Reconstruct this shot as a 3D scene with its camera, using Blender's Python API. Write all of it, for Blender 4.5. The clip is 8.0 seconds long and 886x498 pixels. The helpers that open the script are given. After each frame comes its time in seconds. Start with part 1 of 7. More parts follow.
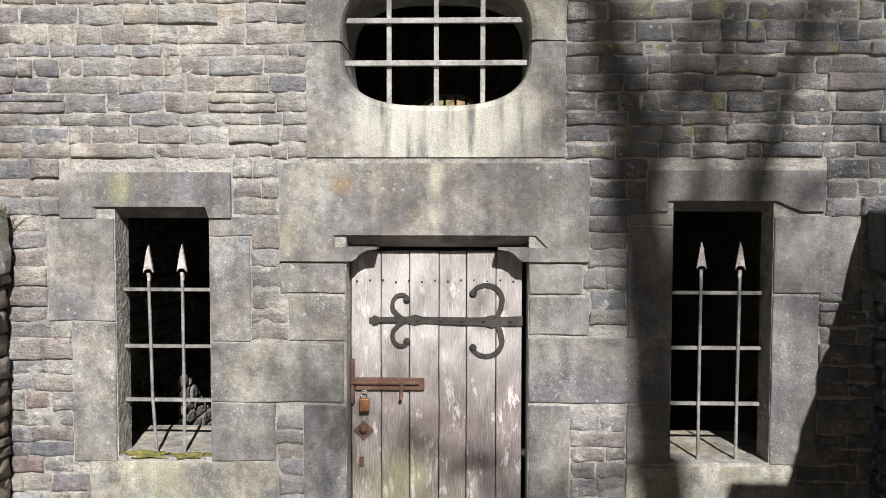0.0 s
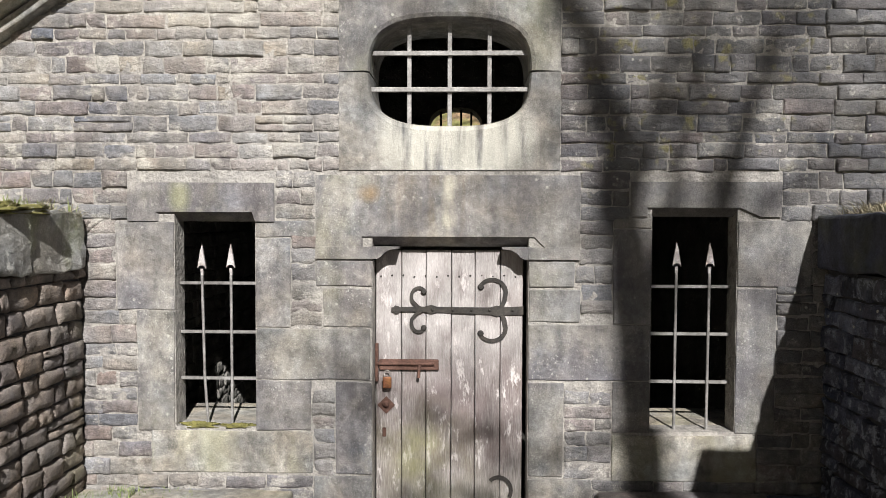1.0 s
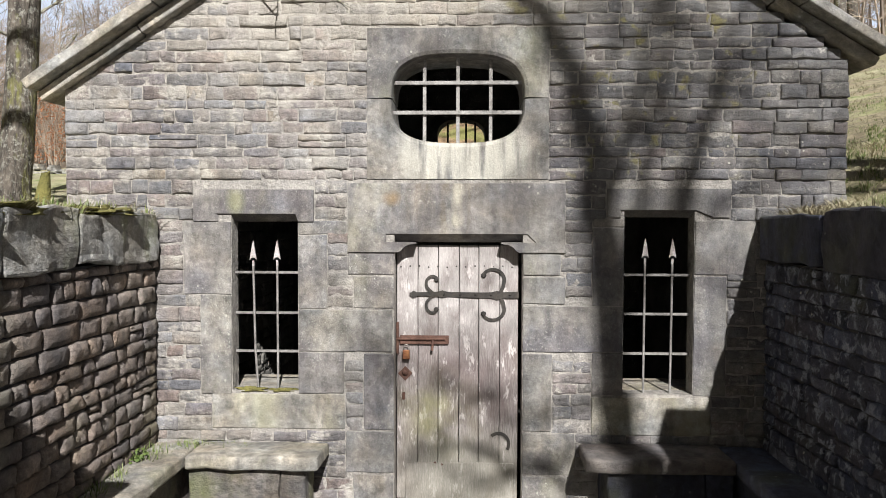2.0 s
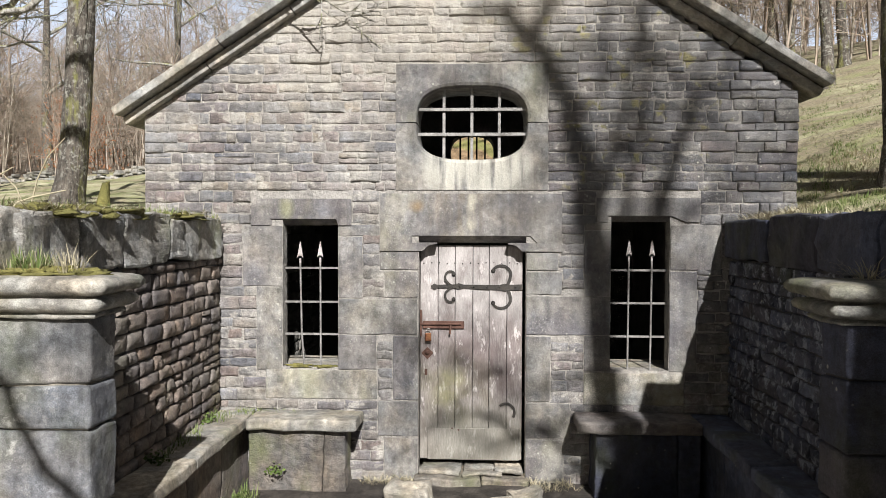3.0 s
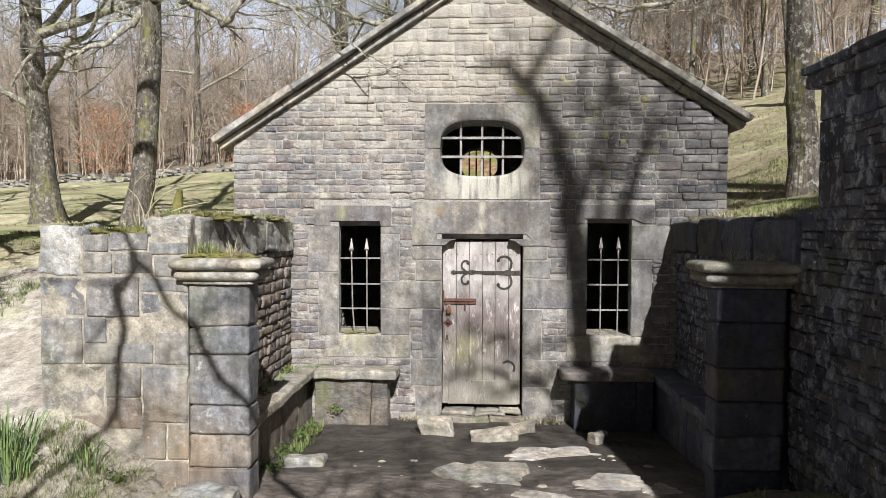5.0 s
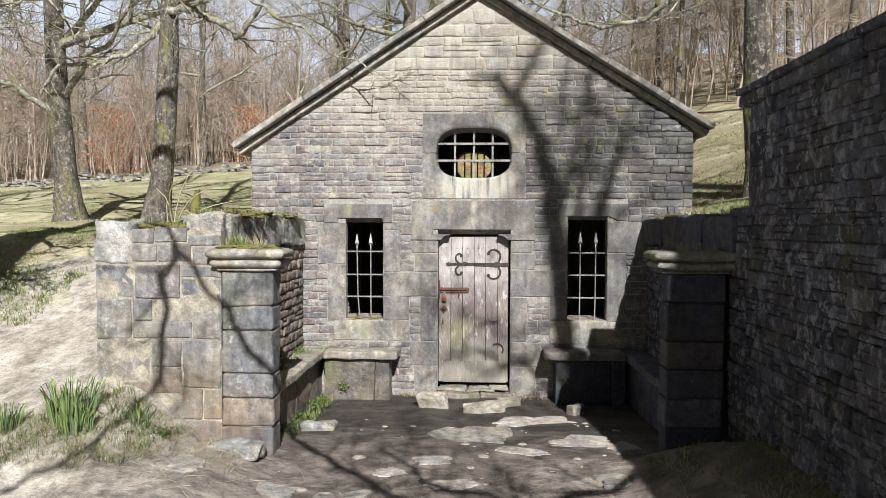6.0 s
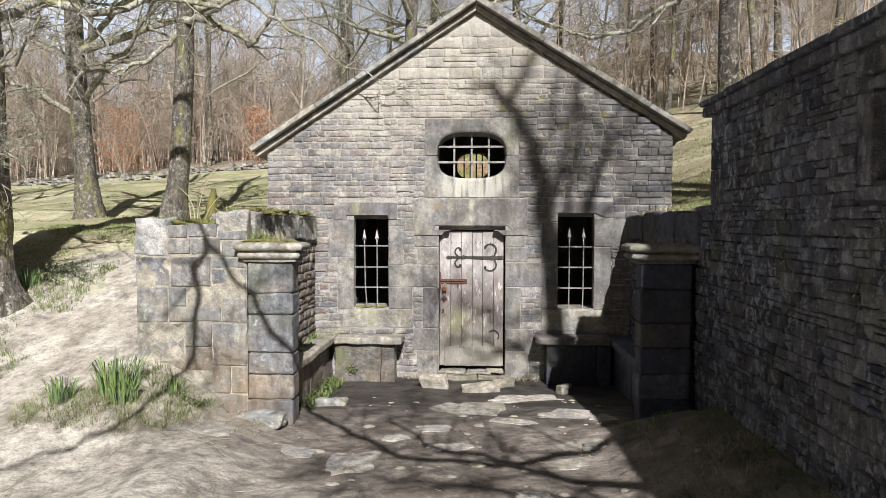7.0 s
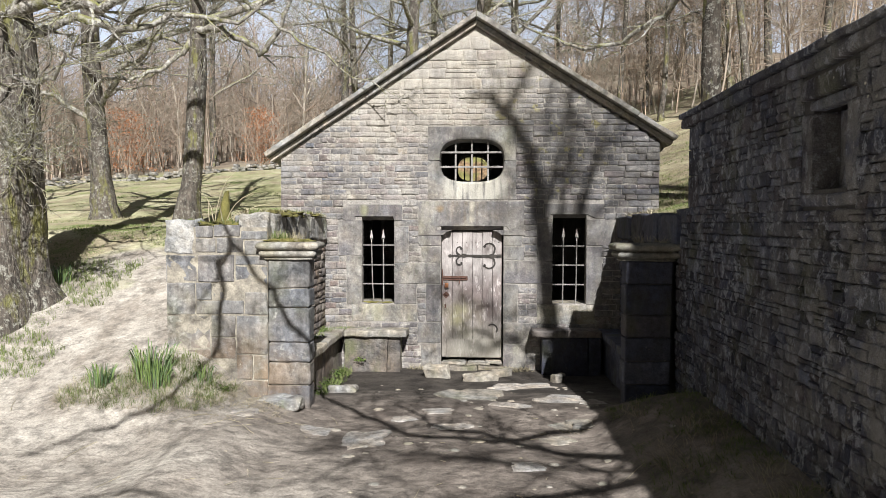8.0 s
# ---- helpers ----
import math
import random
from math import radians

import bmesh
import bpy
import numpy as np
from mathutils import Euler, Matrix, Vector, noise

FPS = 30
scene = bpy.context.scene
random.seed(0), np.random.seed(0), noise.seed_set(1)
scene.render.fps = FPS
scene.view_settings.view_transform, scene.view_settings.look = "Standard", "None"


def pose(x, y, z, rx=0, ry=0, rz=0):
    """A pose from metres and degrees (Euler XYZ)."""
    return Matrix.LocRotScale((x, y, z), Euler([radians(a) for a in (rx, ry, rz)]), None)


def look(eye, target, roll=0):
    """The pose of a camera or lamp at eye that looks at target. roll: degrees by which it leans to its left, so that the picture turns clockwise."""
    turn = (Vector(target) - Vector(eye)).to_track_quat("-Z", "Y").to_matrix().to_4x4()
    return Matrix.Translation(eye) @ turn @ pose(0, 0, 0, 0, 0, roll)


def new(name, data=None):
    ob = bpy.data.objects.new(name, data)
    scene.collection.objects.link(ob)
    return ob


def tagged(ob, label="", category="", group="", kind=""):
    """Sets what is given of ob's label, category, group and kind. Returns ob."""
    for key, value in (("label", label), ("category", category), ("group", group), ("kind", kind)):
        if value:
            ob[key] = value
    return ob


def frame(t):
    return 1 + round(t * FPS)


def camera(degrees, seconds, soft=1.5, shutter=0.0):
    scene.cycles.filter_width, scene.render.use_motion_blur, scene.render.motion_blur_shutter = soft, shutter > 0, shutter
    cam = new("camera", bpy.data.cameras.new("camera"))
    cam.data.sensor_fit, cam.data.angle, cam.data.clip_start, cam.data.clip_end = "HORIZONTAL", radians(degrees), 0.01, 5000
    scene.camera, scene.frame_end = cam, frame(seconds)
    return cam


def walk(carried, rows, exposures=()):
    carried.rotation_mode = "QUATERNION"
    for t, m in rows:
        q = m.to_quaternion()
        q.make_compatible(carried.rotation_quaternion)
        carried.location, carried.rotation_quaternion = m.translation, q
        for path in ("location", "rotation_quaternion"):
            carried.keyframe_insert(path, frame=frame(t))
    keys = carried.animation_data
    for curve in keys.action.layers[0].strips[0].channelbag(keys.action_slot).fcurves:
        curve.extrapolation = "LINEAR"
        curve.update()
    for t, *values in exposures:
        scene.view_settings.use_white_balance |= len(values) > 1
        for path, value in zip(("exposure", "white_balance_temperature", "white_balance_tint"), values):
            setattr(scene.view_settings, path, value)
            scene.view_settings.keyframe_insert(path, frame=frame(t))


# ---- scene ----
cam = camera(63.0, 8.0, soft=0.5)
PATH = [
    (0, (0.154, -3.906, 2.242), (0.099, -1.909, 2.157), 0.1),
    (0.5, (0.118, -4.181, 2.241), (0.06, -2.184, 2.165), 0.2),
    (1, (0.099, -4.572, 2.239), (0.042, -2.574, 2.166), 0.2),
    (1.5, (0.089, -5.047, 2.235), (0.031, -3.05, 2.161), 0.2),
    (3, (0.038, -6.658, 2.21), (-0.05, -4.661, 2.155), 0.2),
    (3.5, (-0.006, -7.217, 2.222), (-0.096, -5.22, 2.167), 0.3),
    (4, (-0.054, -7.757, 2.229), (-0.145, -5.759, 2.172), 0.3),
    (4.5, (-0.08, -8.279, 2.228), (-0.172, -6.282, 2.17), 0.2),
    (6, (0.048, -9.848, 2.182), (-0.045, -7.851, 2.121), 0.2),
    (6.5, (0.088, -10.313, 2.172), (-0.004, -8.317, 2.106), 0.2),
    (7, (0.105, -10.732, 2.17), (0.008, -8.735, 2.101), 0.1),
    (7.5, (0.109, -11.12, 2.179), (0.013, -9.124, 2.108), 0.1),
    (8, (0.096, -11.479, 2.191), (0.001, -9.483, 2.12), 0.1),
]
walk(cam, [(t, look(eye, target, roll)) for t, eye, target, roll in PATH],
     exposures=[(0.0, 0.65), (8.0, 0.65)])

# ---- world and sun ----
SUN_FROM = Vector((0.2, -1.0, 0.75))
world = bpy.data.worlds.new("world")
scene.world = world
world.use_nodes = True
sky = world.node_tree.nodes.new("ShaderNodeTexSky")
sky.sky_type = "NISHITA"
sky.sun_disc = False
sky.sun_elevation = math.atan2(0.75, math.hypot(0.2, 1.0))
sky.sun_rotation = math.atan2(0.2, -1.0)
sky.altitude = 200
sky.air_density, sky.dust_density = 1.0, 1.6
back = world.node_tree.nodes["Background"]
back.inputs["Strength"].default_value = 0.0052
# thin bright cloud broken by blue, all round the sky
wn = world.node_tree.nodes
coord = wn.new("ShaderNodeTexCoord")
cloud = wn.new("ShaderNodeTexNoise")
cloud.inputs["Scale"].default_value, cloud.inputs["Detail"].default_value = 3.0, 6.0
edge = wn.new("ShaderNodeValToRGB")
edge.color_ramp.elements[0].position, edge.color_ramp.elements[1].position = 0.36, 0.54
edge.color_ramp.elements[0].color = (0.75, 0.75, 0.75, 1)
veil = wn.new("ShaderNodeMix")
veil.data_type = "RGBA"
veil.inputs[7].default_value = (94.0, 107.0, 131.0, 1)
world.node_tree.links.new(coord.outputs["Generated"], cloud.inputs["Vector"])
world.node_tree.links.new(cloud.outputs["Fac"], edge.inputs[0])
# the cloud is thick haze low down and thins out overhead
part_z = wn.new("ShaderNodeSeparateXYZ")
world.node_tree.links.new(coord.outputs["Generated"], part_z.inputs[0])
thin = wn.new("ShaderNodeValToRGB")
thin.color_ramp.elements[0].position, thin.color_ramp.elements[1].position = 0.26, 0.38
thin.color_ramp.elements[0].color, thin.color_ramp.elements[1].color = (1, 1, 1, 1), (0.06, 0.06, 0.06, 1)
world.node_tree.links.new(part_z.outputs[2], thin.inputs[0])
cover = wn.new("ShaderNodeMath")
cover.operation = "MULTIPLY"
world.node_tree.links.new(edge.outputs[0], cover.inputs[0])
world.node_tree.links.new(thin.outputs[0], cover.inputs[1])
world.node_tree.links.new(cover.outputs[0], veil.inputs[0])
world.node_tree.links.new(sky.outputs[0], veil.inputs[6])
world.node_tree.links.new(veil.outputs[2], back.inputs["Color"])
sun = new("sun", bpy.data.lights.new("sun", "SUN"))
sun.data.energy = 5.0
sun.data.angle = radians(0.53)
sun.data.color = (1.0, 0.98, 0.96)
sun.matrix_world = look(tuple(SUN_FROM * 20), (0, 0, 0))

# ---- materials ----
class Nodes:
    """A small helper to wire one material."""

    def __init__(self, name, rough=0.9, metal=0.0):
        self.mat = bpy.data.materials.new(name)
        self.mat.use_nodes = True
        self.nt = self.mat.node_tree
        self.bsdf = self.nt.nodes["Principled BSDF"]
        self.bsdf.inputs["Roughness"].default_value = rough
        self.bsdf.inputs["Metallic"].default_value = metal
        self.geo = self.nt.nodes.new("ShaderNodeNewGeometry")
        self.obj = self.nt.nodes.new("ShaderNodeObjectInfo")

    def node(self, kind, **sockets):
        n = self.nt.nodes.new(kind)
        for k, v in sockets.items():
            self.put(n.inputs[k.replace("_", " ")], v)
        return n

    def put(self, socket, v):
        if isinstance(v, bpy.types.NodeSocket):
            self.nt.links.new(v, socket)
        else:
            socket.default_value = v

    def pos(self, sx=1.0, sy=1.0, sz=1.0, shift=None):
        m = self.nt.nodes.new("ShaderNodeMapping")
        m.inputs["Scale"].default_value = (sx, sy, sz)
        self.nt.links.new(self.geo.outputs["Position"], m.inputs["Vector"])
        if shift is not None:
            c = self.nt.nodes.new("ShaderNodeCombineXYZ")
            k = self.math("MULTIPLY", shift, 37.0)
            self.nt.links.new(k, c.inputs[0]), self.nt.links.new(k, c.inputs[2])
            self.nt.links.new(c.outputs[0], m.inputs["Location"])
        return m.outputs[0]

    def noise(self, scale, detail=4.0, vec=None, rough=0.55, distort=0.0):
        n = self.node("ShaderNodeTexNoise", Scale=scale, Detail=detail, Roughness=rough, Distortion=distort)
        self.nt.links.new(vec if vec is not None else self.pos(), n.inputs["Vector"])
        return n.outputs["Fac"]

    def cells(self, scale, vec=None):
        n = self.node("ShaderNodeTexVoronoi", Scale=scale)
        self.nt.links.new(vec if vec is not None else self.pos(), n.inputs["Vector"])
        return n.outputs["Distance"]

    def math(self, op, a, b=0.0, clamp=False):
        n = self.nt.nodes.new("ShaderNodeMath")
        n.operation, n.use_clamp = op, clamp
        self.put(n.inputs[0], a), self.put(n.inputs[1], b)
        return n.outputs[0]

    def ramp(self, fac, stops, smooth=False):
        n = self.nt.nodes.new("ShaderNodeValToRGB")
        n.color_ramp.interpolation = "EASE" if smooth else "LINEAR"
        while len(n.color_ramp.elements) < len(stops):
            n.color_ramp.elements.new(0.5)
        for e, (p, c) in zip(n.color_ramp.elements, stops):
            e.position = p
            e.color = (c, c, c, 1) if isinstance(c, (int, float)) else (*c, 1)
        self.put(n.inputs[0], fac)
        return n.outputs[0]

    def mix(self, fac, a, b, how="MIX"):
        n = self.nt.nodes.new("ShaderNodeMix")
        n.data_type, n.blend_type = "RGBA", how
        self.put(n.inputs[0], fac)
        self.put(n.inputs[6], a if not isinstance(a, tuple) else (*a, 1)[:4])
        self.put(n.inputs[7], b if not isinstance(b, tuple) else (*b, 1)[:4])
        return n.outputs[2]

    def bump(self, height, strength=0.5, distance=0.01, after=None):
        n = self.node("ShaderNodeBump", Strength=strength, Distance=distance, Height=height)
        if after is not None:
            self.nt.links.new(after, n.inputs["Normal"])
        self.nt.links.new(n.outputs[0], self.bsdf.inputs["Normal"])
        return n.outputs[0]

    def done(self, colour, rough=None):
        self.put(self.bsdf.inputs["Base Color"], colour)
        if rough is not None:
            self.put(self.bsdf.inputs["Roughness"], rough)
        return self.mat


def stone_mat(name, palette, island=False, stain=None, soot=0.5, lichen=0.25, moss=0.0, speck=0.5, relief=0.6, light=1.0, streaks=0.5, bedding=0.4, clean=1.0):
    """Weathered gritstone: a tone per stone, blotches, soot, lichen and grain."""
    n = Nodes(name, 0.92)
    pick = n.geo.outputs["Random Per Island"] if island else n.obj.outputs["Random"]
    k = len(palette) - 1
    tone = n.ramp(pick, [(i / k, c) for i, c in enumerate(palette)])
    p = n.pos(shift=pick)
    blotch = n.ramp(n.noise(5.0, 6, p, 0.65), [(0.28, 0.5), (0.72, 1.4)])
    c = n.mix(1.0, tone, blotch, "MULTIPLY")
    mott = n.ramp(n.noise(17.0, 7, p, 0.72), [(0.3, 0.52), (0.7, 1.42)])
    c = n.mix(0.95, c, mott, "MULTIPLY")
    strat = n.ramp(n.noise(9.0, 3, n.pos(0.5, 0.5, 2.6, pick)), [(0.35, 0.85), (0.65, 1.1)])
    c = n.mix(bedding, c, strat, "MULTIPLY")
    hue = n.ramp(n.noise(3.1, 4, p), [(0.35, (0.87, 0.97, 1.15)), (0.65, (1.13, 0.99, 0.85))])
    c = n.mix(0.5, c, hue, "MULTIPLY")
    # soot and damp that hang in broad streaks over many stones
    s = n.ramp(n.noise(1.3, 6, n.pos(1.6, 1.6, 0.8), 0.6), [(0.45, 0.0), (0.68, 1.0)])
    c = n.mix(n.math("MULTIPLY", s, soot), c, (0.055, 0.055, 0.062))
    s2 = n.ramp(n.noise(4.5, 7, n.pos(1.3, 1.3, 0.9), 0.7), [(0.53, 0.0), (0.63, 0.8)])
    c = n.mix(n.math("MULTIPLY", s2, soot), c, (0.075, 0.075, 0.082))
    # warm, cleaner patches
    w = n.ramp(n.noise(0.9, 5, n.pos(1, 1, 1.3)), [(0.5, 0.0), (0.72, 0.4 * clean)])
    c = n.mix(w, c, (0.36 * light, 0.33 * light, 0.275 * light))
    if moss:
        g = n.ramp(n.noise(2.3, 6, n.pos(1.0, 1.0, 0.7)), [(0.52, 0.0), (0.7, 1.0)])
        c = n.mix(n.math("MULTIPLY", g, moss), c, (0.17, 0.19, 0.06))
    if stain is not None:
        c = stain(n, c)
    # pale lichen discs and mineral specks
    l = n.ramp(n.cells(10.0), [(0.07, 1.0), (0.12, 0.0)])
    gate = n.ramp(n.noise(2.1, 3), [(0.5, 0.0), (0.62, 1.0)])
    c = n.mix(n.math("MULTIPLY", n.math("MULTIPLY", l, gate), lichen), c, (0.52, 0.51, 0.44))
    grain = n.noise(185.0, 4)
    g2 = n.ramp(grain, [(0.33, 0.5), (0.5, 1.0), (0.67, 1.65)])
    wash = n.ramp(n.noise(5.0, 5, n.pos(2.2, 2.2, 0.28), 0.6), [(0.33, 0.72), (0.66, 1.3)])
    c = n.mix(streaks, c, wash, "MULTIPLY")
    c = n.mix(speck, c, g2, "MULTIPLY")
    b = n.bump(n.noise(26.0, 8, n.pos(1, 1, 1.0 + bedding), 0.65), relief, 0.022)
    n.bump(grain, 0.35, 0.004, b)
    return n.done(c)


def near(n, centre, r0, r1, squash=(1, 1, 1)):
    """1 within r0 of the centre, 0 beyond r1."""
    d = n.node("ShaderNodeVectorMath")
    d.operation = "DISTANCE"
    n.nt.links.new(n.pos(*squash), d.inputs[0])
    d.inputs[1].default_value = tuple(c * k for c, k in zip(centre, squash))
    return n.ramp(n.math("MULTIPLY", d.outputs["Value"], 0.25), [(r0 * 0.25, 1.0), (r1 * 0.25, 0.0)])


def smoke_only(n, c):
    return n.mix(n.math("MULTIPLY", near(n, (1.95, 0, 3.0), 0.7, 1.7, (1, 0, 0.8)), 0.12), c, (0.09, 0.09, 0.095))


def smoke_stain(n, c):
    """The blackened stretch of the front wall, and yellow lichen on some stones."""
    c = bloom(n, c)
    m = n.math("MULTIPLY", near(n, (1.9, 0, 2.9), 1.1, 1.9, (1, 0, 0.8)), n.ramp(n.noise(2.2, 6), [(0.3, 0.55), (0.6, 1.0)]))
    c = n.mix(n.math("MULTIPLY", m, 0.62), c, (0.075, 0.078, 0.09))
    f = n.ramp(n.noise(13.0, 6, None, 0.7), [(0.59, 0.0), (0.67, 0.6)])
    c = n.mix(n.math("MULTIPLY", f, near(n, (1.9, 0, 2.9), 1.1, 1.9, (1, 0, 0.8))), c, (0.46, 0.44, 0.40))
    y = n.math("MULTIPLY", n.ramp(n.noise(5.5, 3), [(0.59, 0.0), (0.66, 1.0)]), near(n, (1.3, 0, 3.6), 0.7, 1.5))
    return n.mix(n.math("MULTIPLY", y, 0.6), c, (0.33, 0.30, 0.11))


def bloom(n, c):
    """Lime smeared and bleached over stones and joints alike, most on the gable."""
    b = n.ramp(n.noise(1.1, 6, n.pos(1, 1, 1.5), 0.6), [(0.45, 0.0), (0.62, 0.45)])
    c = n.mix(b, c, (0.40, 0.385, 0.36))
    top = n.math("MULTIPLY", near(n, (-0.3, 0, 4.9), 0.8, 2.0, (0.6, 0, 1.0)), n.ramp(n.noise(3.0, 5), [(0.25, 0.35), (0.6, 1.0)]))
    c = n.mix(n.math("MULTIPLY", top, 0.65), c, (0.47, 0.43, 0.36))
    smear = n.ramp(n.noise(4.2, 7, n.pos(0.8, 1, 1.3), 0.7), [(0.54, 0.0), (0.61, 0.6)])
    return n.mix(smear, c, (0.45, 0.425, 0.375))


def crust_stain(n, c):
    """Dark damp blotches, pale crust, algae and clustered white lichen specks on dressed stone."""
    d = n.ramp(n.noise(2.6, 7, n.pos(1, 1, 0.8), 0.7), [(0.47, 0.0), (0.62, 0.75)])
    c = n.mix(d, c, (0.115, 0.105, 0.11))
    b = n.ramp(n.noise(1.7, 7, n.pos(1.2, 1, 1), 0.7), [(0.52, 0.0), (0.64, 0.5)])
    c = n.mix(b, c, (0.42, 0.395, 0.34))
    a = n.ramp(n.noise(1.15, 6, n.pos(1, 1, 0.6), 0.65), [(0.54, 0.0), (0.68, 0.4)])
    c = n.mix(a, c, (0.25, 0.25, 0.145))
    y = n.math("MULTIPLY", near(n, (-1.71, 0, 2.40), 0.03, 0.09, (1, 0, 0.6)), 0.4)
    c = n.mix(y, c, (0.34, 0.34, 0.16))
    s = n.ramp(n.noise(70.0, 5, None, 0.7), [(0.585, 0.0), (0.64, 0.55)])
    where = n.ramp(n.noise(1.9, 5), [(0.42, 0.1), (0.58, 1.0)])
    c = n.mix(n.math("MULTIPLY", s, where), c, (0.55, 0.54, 0.49))
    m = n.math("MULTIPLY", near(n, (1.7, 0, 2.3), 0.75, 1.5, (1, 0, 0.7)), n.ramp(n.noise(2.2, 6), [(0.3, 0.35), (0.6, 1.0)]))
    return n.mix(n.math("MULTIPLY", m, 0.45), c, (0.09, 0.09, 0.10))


def wash_stain(n, c):
    """Pale rain wash below the bars, in drips."""
    drip = n.ramp(n.noise(1.0, 4, n.pos(9.0, 1, 1.1)), [(0.38, 0.0), (0.5, 1.0)])
    m = n.math("MULTIPLY", drip, near(n, (0.05, 0, 2.75), 0.22, 0.36, (0.6, 0, 1.0)))
    return n.mix(n.math("MULTIPLY", m, 0.8), c, (0.52, 0.50, 0.435))


def streak_stain(n, c):
    """Brown run-off and one pale streak on the door lintel."""
    run = n.ramp(n.noise(1.0, 4, n.pos(7.0, 1, 0.8)), [(0.45, 0.0), (0.62, 1.0)])
    c = n.mix(n.math("MULTIPLY", n.math("MULTIPLY", run, near(n, (-0.1, 0, 2.4), 0.3, 0.6, (1, 0, 1))), 0.6), c, (0.16, 0.125, 0.085))
    pale = n.math("MULTIPLY", near(n, (0.01, 0, 2.36), 0.02, 0.06, (1.0, 0, 0.16)), n.ramp(n.noise(8.0, 4), [(0.35, 0.2), (0.6, 1.0)]))
    c = n.mix(n.math("MULTIPLY", pale, 0.9), c, (0.52, 0.48, 0.38))
    c = crust_stain(n, c)
    rust = near(n, (-0.5, 0, 2.42), 0.02, 0.09, (1, 0, 1.3))
    return n.mix(n.math("MULTIPLY", rust, 0.5), c, (0.30, 0.19, 0.08))


def sill_stain(n, c):
    return n.mix(n.ramp(n.noise(2.6, 5, n.pos(1.4, 1, 0.7)), [(0.45, 0.0), (0.66, 0.45)]), c, (0.33, 0.32, 0.20))


def earth_stain(n, c):
    """Brown earth and rust left at the foot of the wing wall."""
    m = n.math("MULTIPLY", near(n, (-2.75, -3.2, 0.3), 0.3, 0.85, (0.7, 0, 1.1)), n.ramp(n.noise(3.5, 6, None, 0.65), [(0.35, 0.0), (0.55, 1.0)]))
    return n.mix(n.math("MULTIPLY", m, 0.7), c, (0.21, 0.145, 0.09))


def lime_stain(n, c):
    """Old lime and grey crust left in small torn patches on dark stone."""
    broad = n.ramp(n.noise(0.8, 4), [(0.4, 0.45), (0.6, 1.0)])
    m = n.ramp(n.noise(12.0, 7, n.pos(1, 1, 0.75), 0.72), [(0.52, 0.0), (0.58, 0.9)])
    old = near(n, (2.37, -8.2, 1.6), 0.8, 2.4, (0, 0.8, 0.6))
    c = n.mix(n.math("MULTIPLY", m, broad), c, (0.29, 0.31, 0.36))
    patch = n.ramp(n.noise(3.2, 6, None, 0.65), [(0.45, 0.0), (0.58, 0.8)])
    c = n.mix(n.math("MULTIPLY", patch, old), c, (0.24, 0.235, 0.23))
    rust = n.ramp(n.noise(1.1, 5, n.pos(1, 1, 0.5)), [(0.62, 0.0), (0.7, 0.3)])
    return n.mix(rust, c, (0.10, 0.08, 0.055))


def lichen_crust(n, c, k=0.75):
    """White lichen crust in small torn flecks."""
    f = n.ramp(n.noise(15.0, 7, None, 0.75), [(0.52, 0.0), (0.6, k)])
    g = n.ramp(n.noise(2.4, 4), [(0.42, 0.1), (0.6, 1.0)])
    return n.mix(n.math("MULTIPLY", f, g), c, (0.55, 0.54, 0.50))


def mixf(a, b, k):
    return a + (b - a) * k


def scale_tones(tones, k):
    return [tuple(v * k for v in t) for t in tones]


GRIT = scale_tones([(0.155, 0.16, 0.18), (0.32, 0.295, 0.25), (0.22, 0.18, 0.17), (0.40, 0.36, 0.295), (0.18, 0.195, 0.225), (0.30, 0.22, 0.18), (0.14, 0.145, 0.165), (0.32, 0.295, 0.265), (0.225, 0.21, 0.205), (0.27, 0.195, 0.165), (0.15, 0.155, 0.175), (0.35, 0.29, 0.21), (0.20, 0.205, 0.22)], 0.95)
GRIT = [(mixf(r, 0.235, 0.3) * 0.91, mixf(g, 0.22, 0.3) * 0.93, mixf(b, 0.207, 0.3) * 0.955) for r, g, b in GRIT]
ASH = scale_tones([(0.235, 0.23, 0.215), (0.285, 0.27, 0.24), (0.22, 0.21, 0.21), (0.31, 0.297, 0.27), (0.235, 0.23, 0.235)], 0.88)
SIDE = [(0.185, 0.15, 0.127), (0.285, 0.235, 0.195), (0.155, 0.135, 0.125), (0.245, 0.19, 0.15), (0.19, 0.168, 0.155)]
# right-hand stone: deep shade and its blue skylight are put into these tones
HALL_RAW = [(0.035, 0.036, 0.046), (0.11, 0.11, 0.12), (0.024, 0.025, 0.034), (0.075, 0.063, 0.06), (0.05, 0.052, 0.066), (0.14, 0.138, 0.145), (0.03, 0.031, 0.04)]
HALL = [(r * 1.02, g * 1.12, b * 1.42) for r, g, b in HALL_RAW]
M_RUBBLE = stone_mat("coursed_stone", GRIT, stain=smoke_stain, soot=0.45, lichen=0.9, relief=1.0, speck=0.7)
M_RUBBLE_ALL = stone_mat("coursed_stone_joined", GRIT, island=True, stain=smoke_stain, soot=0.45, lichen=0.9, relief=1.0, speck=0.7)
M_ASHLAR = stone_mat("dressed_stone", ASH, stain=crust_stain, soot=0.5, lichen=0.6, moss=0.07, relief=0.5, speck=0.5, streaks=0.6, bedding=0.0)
M_LINTEL = stone_mat("streaked_lintel", ASH, stain=streak_stain, soot=0.45, lichen=0.5, moss=0.1, relief=0.5, speck=0.5, streaks=0.6, bedding=0.0)
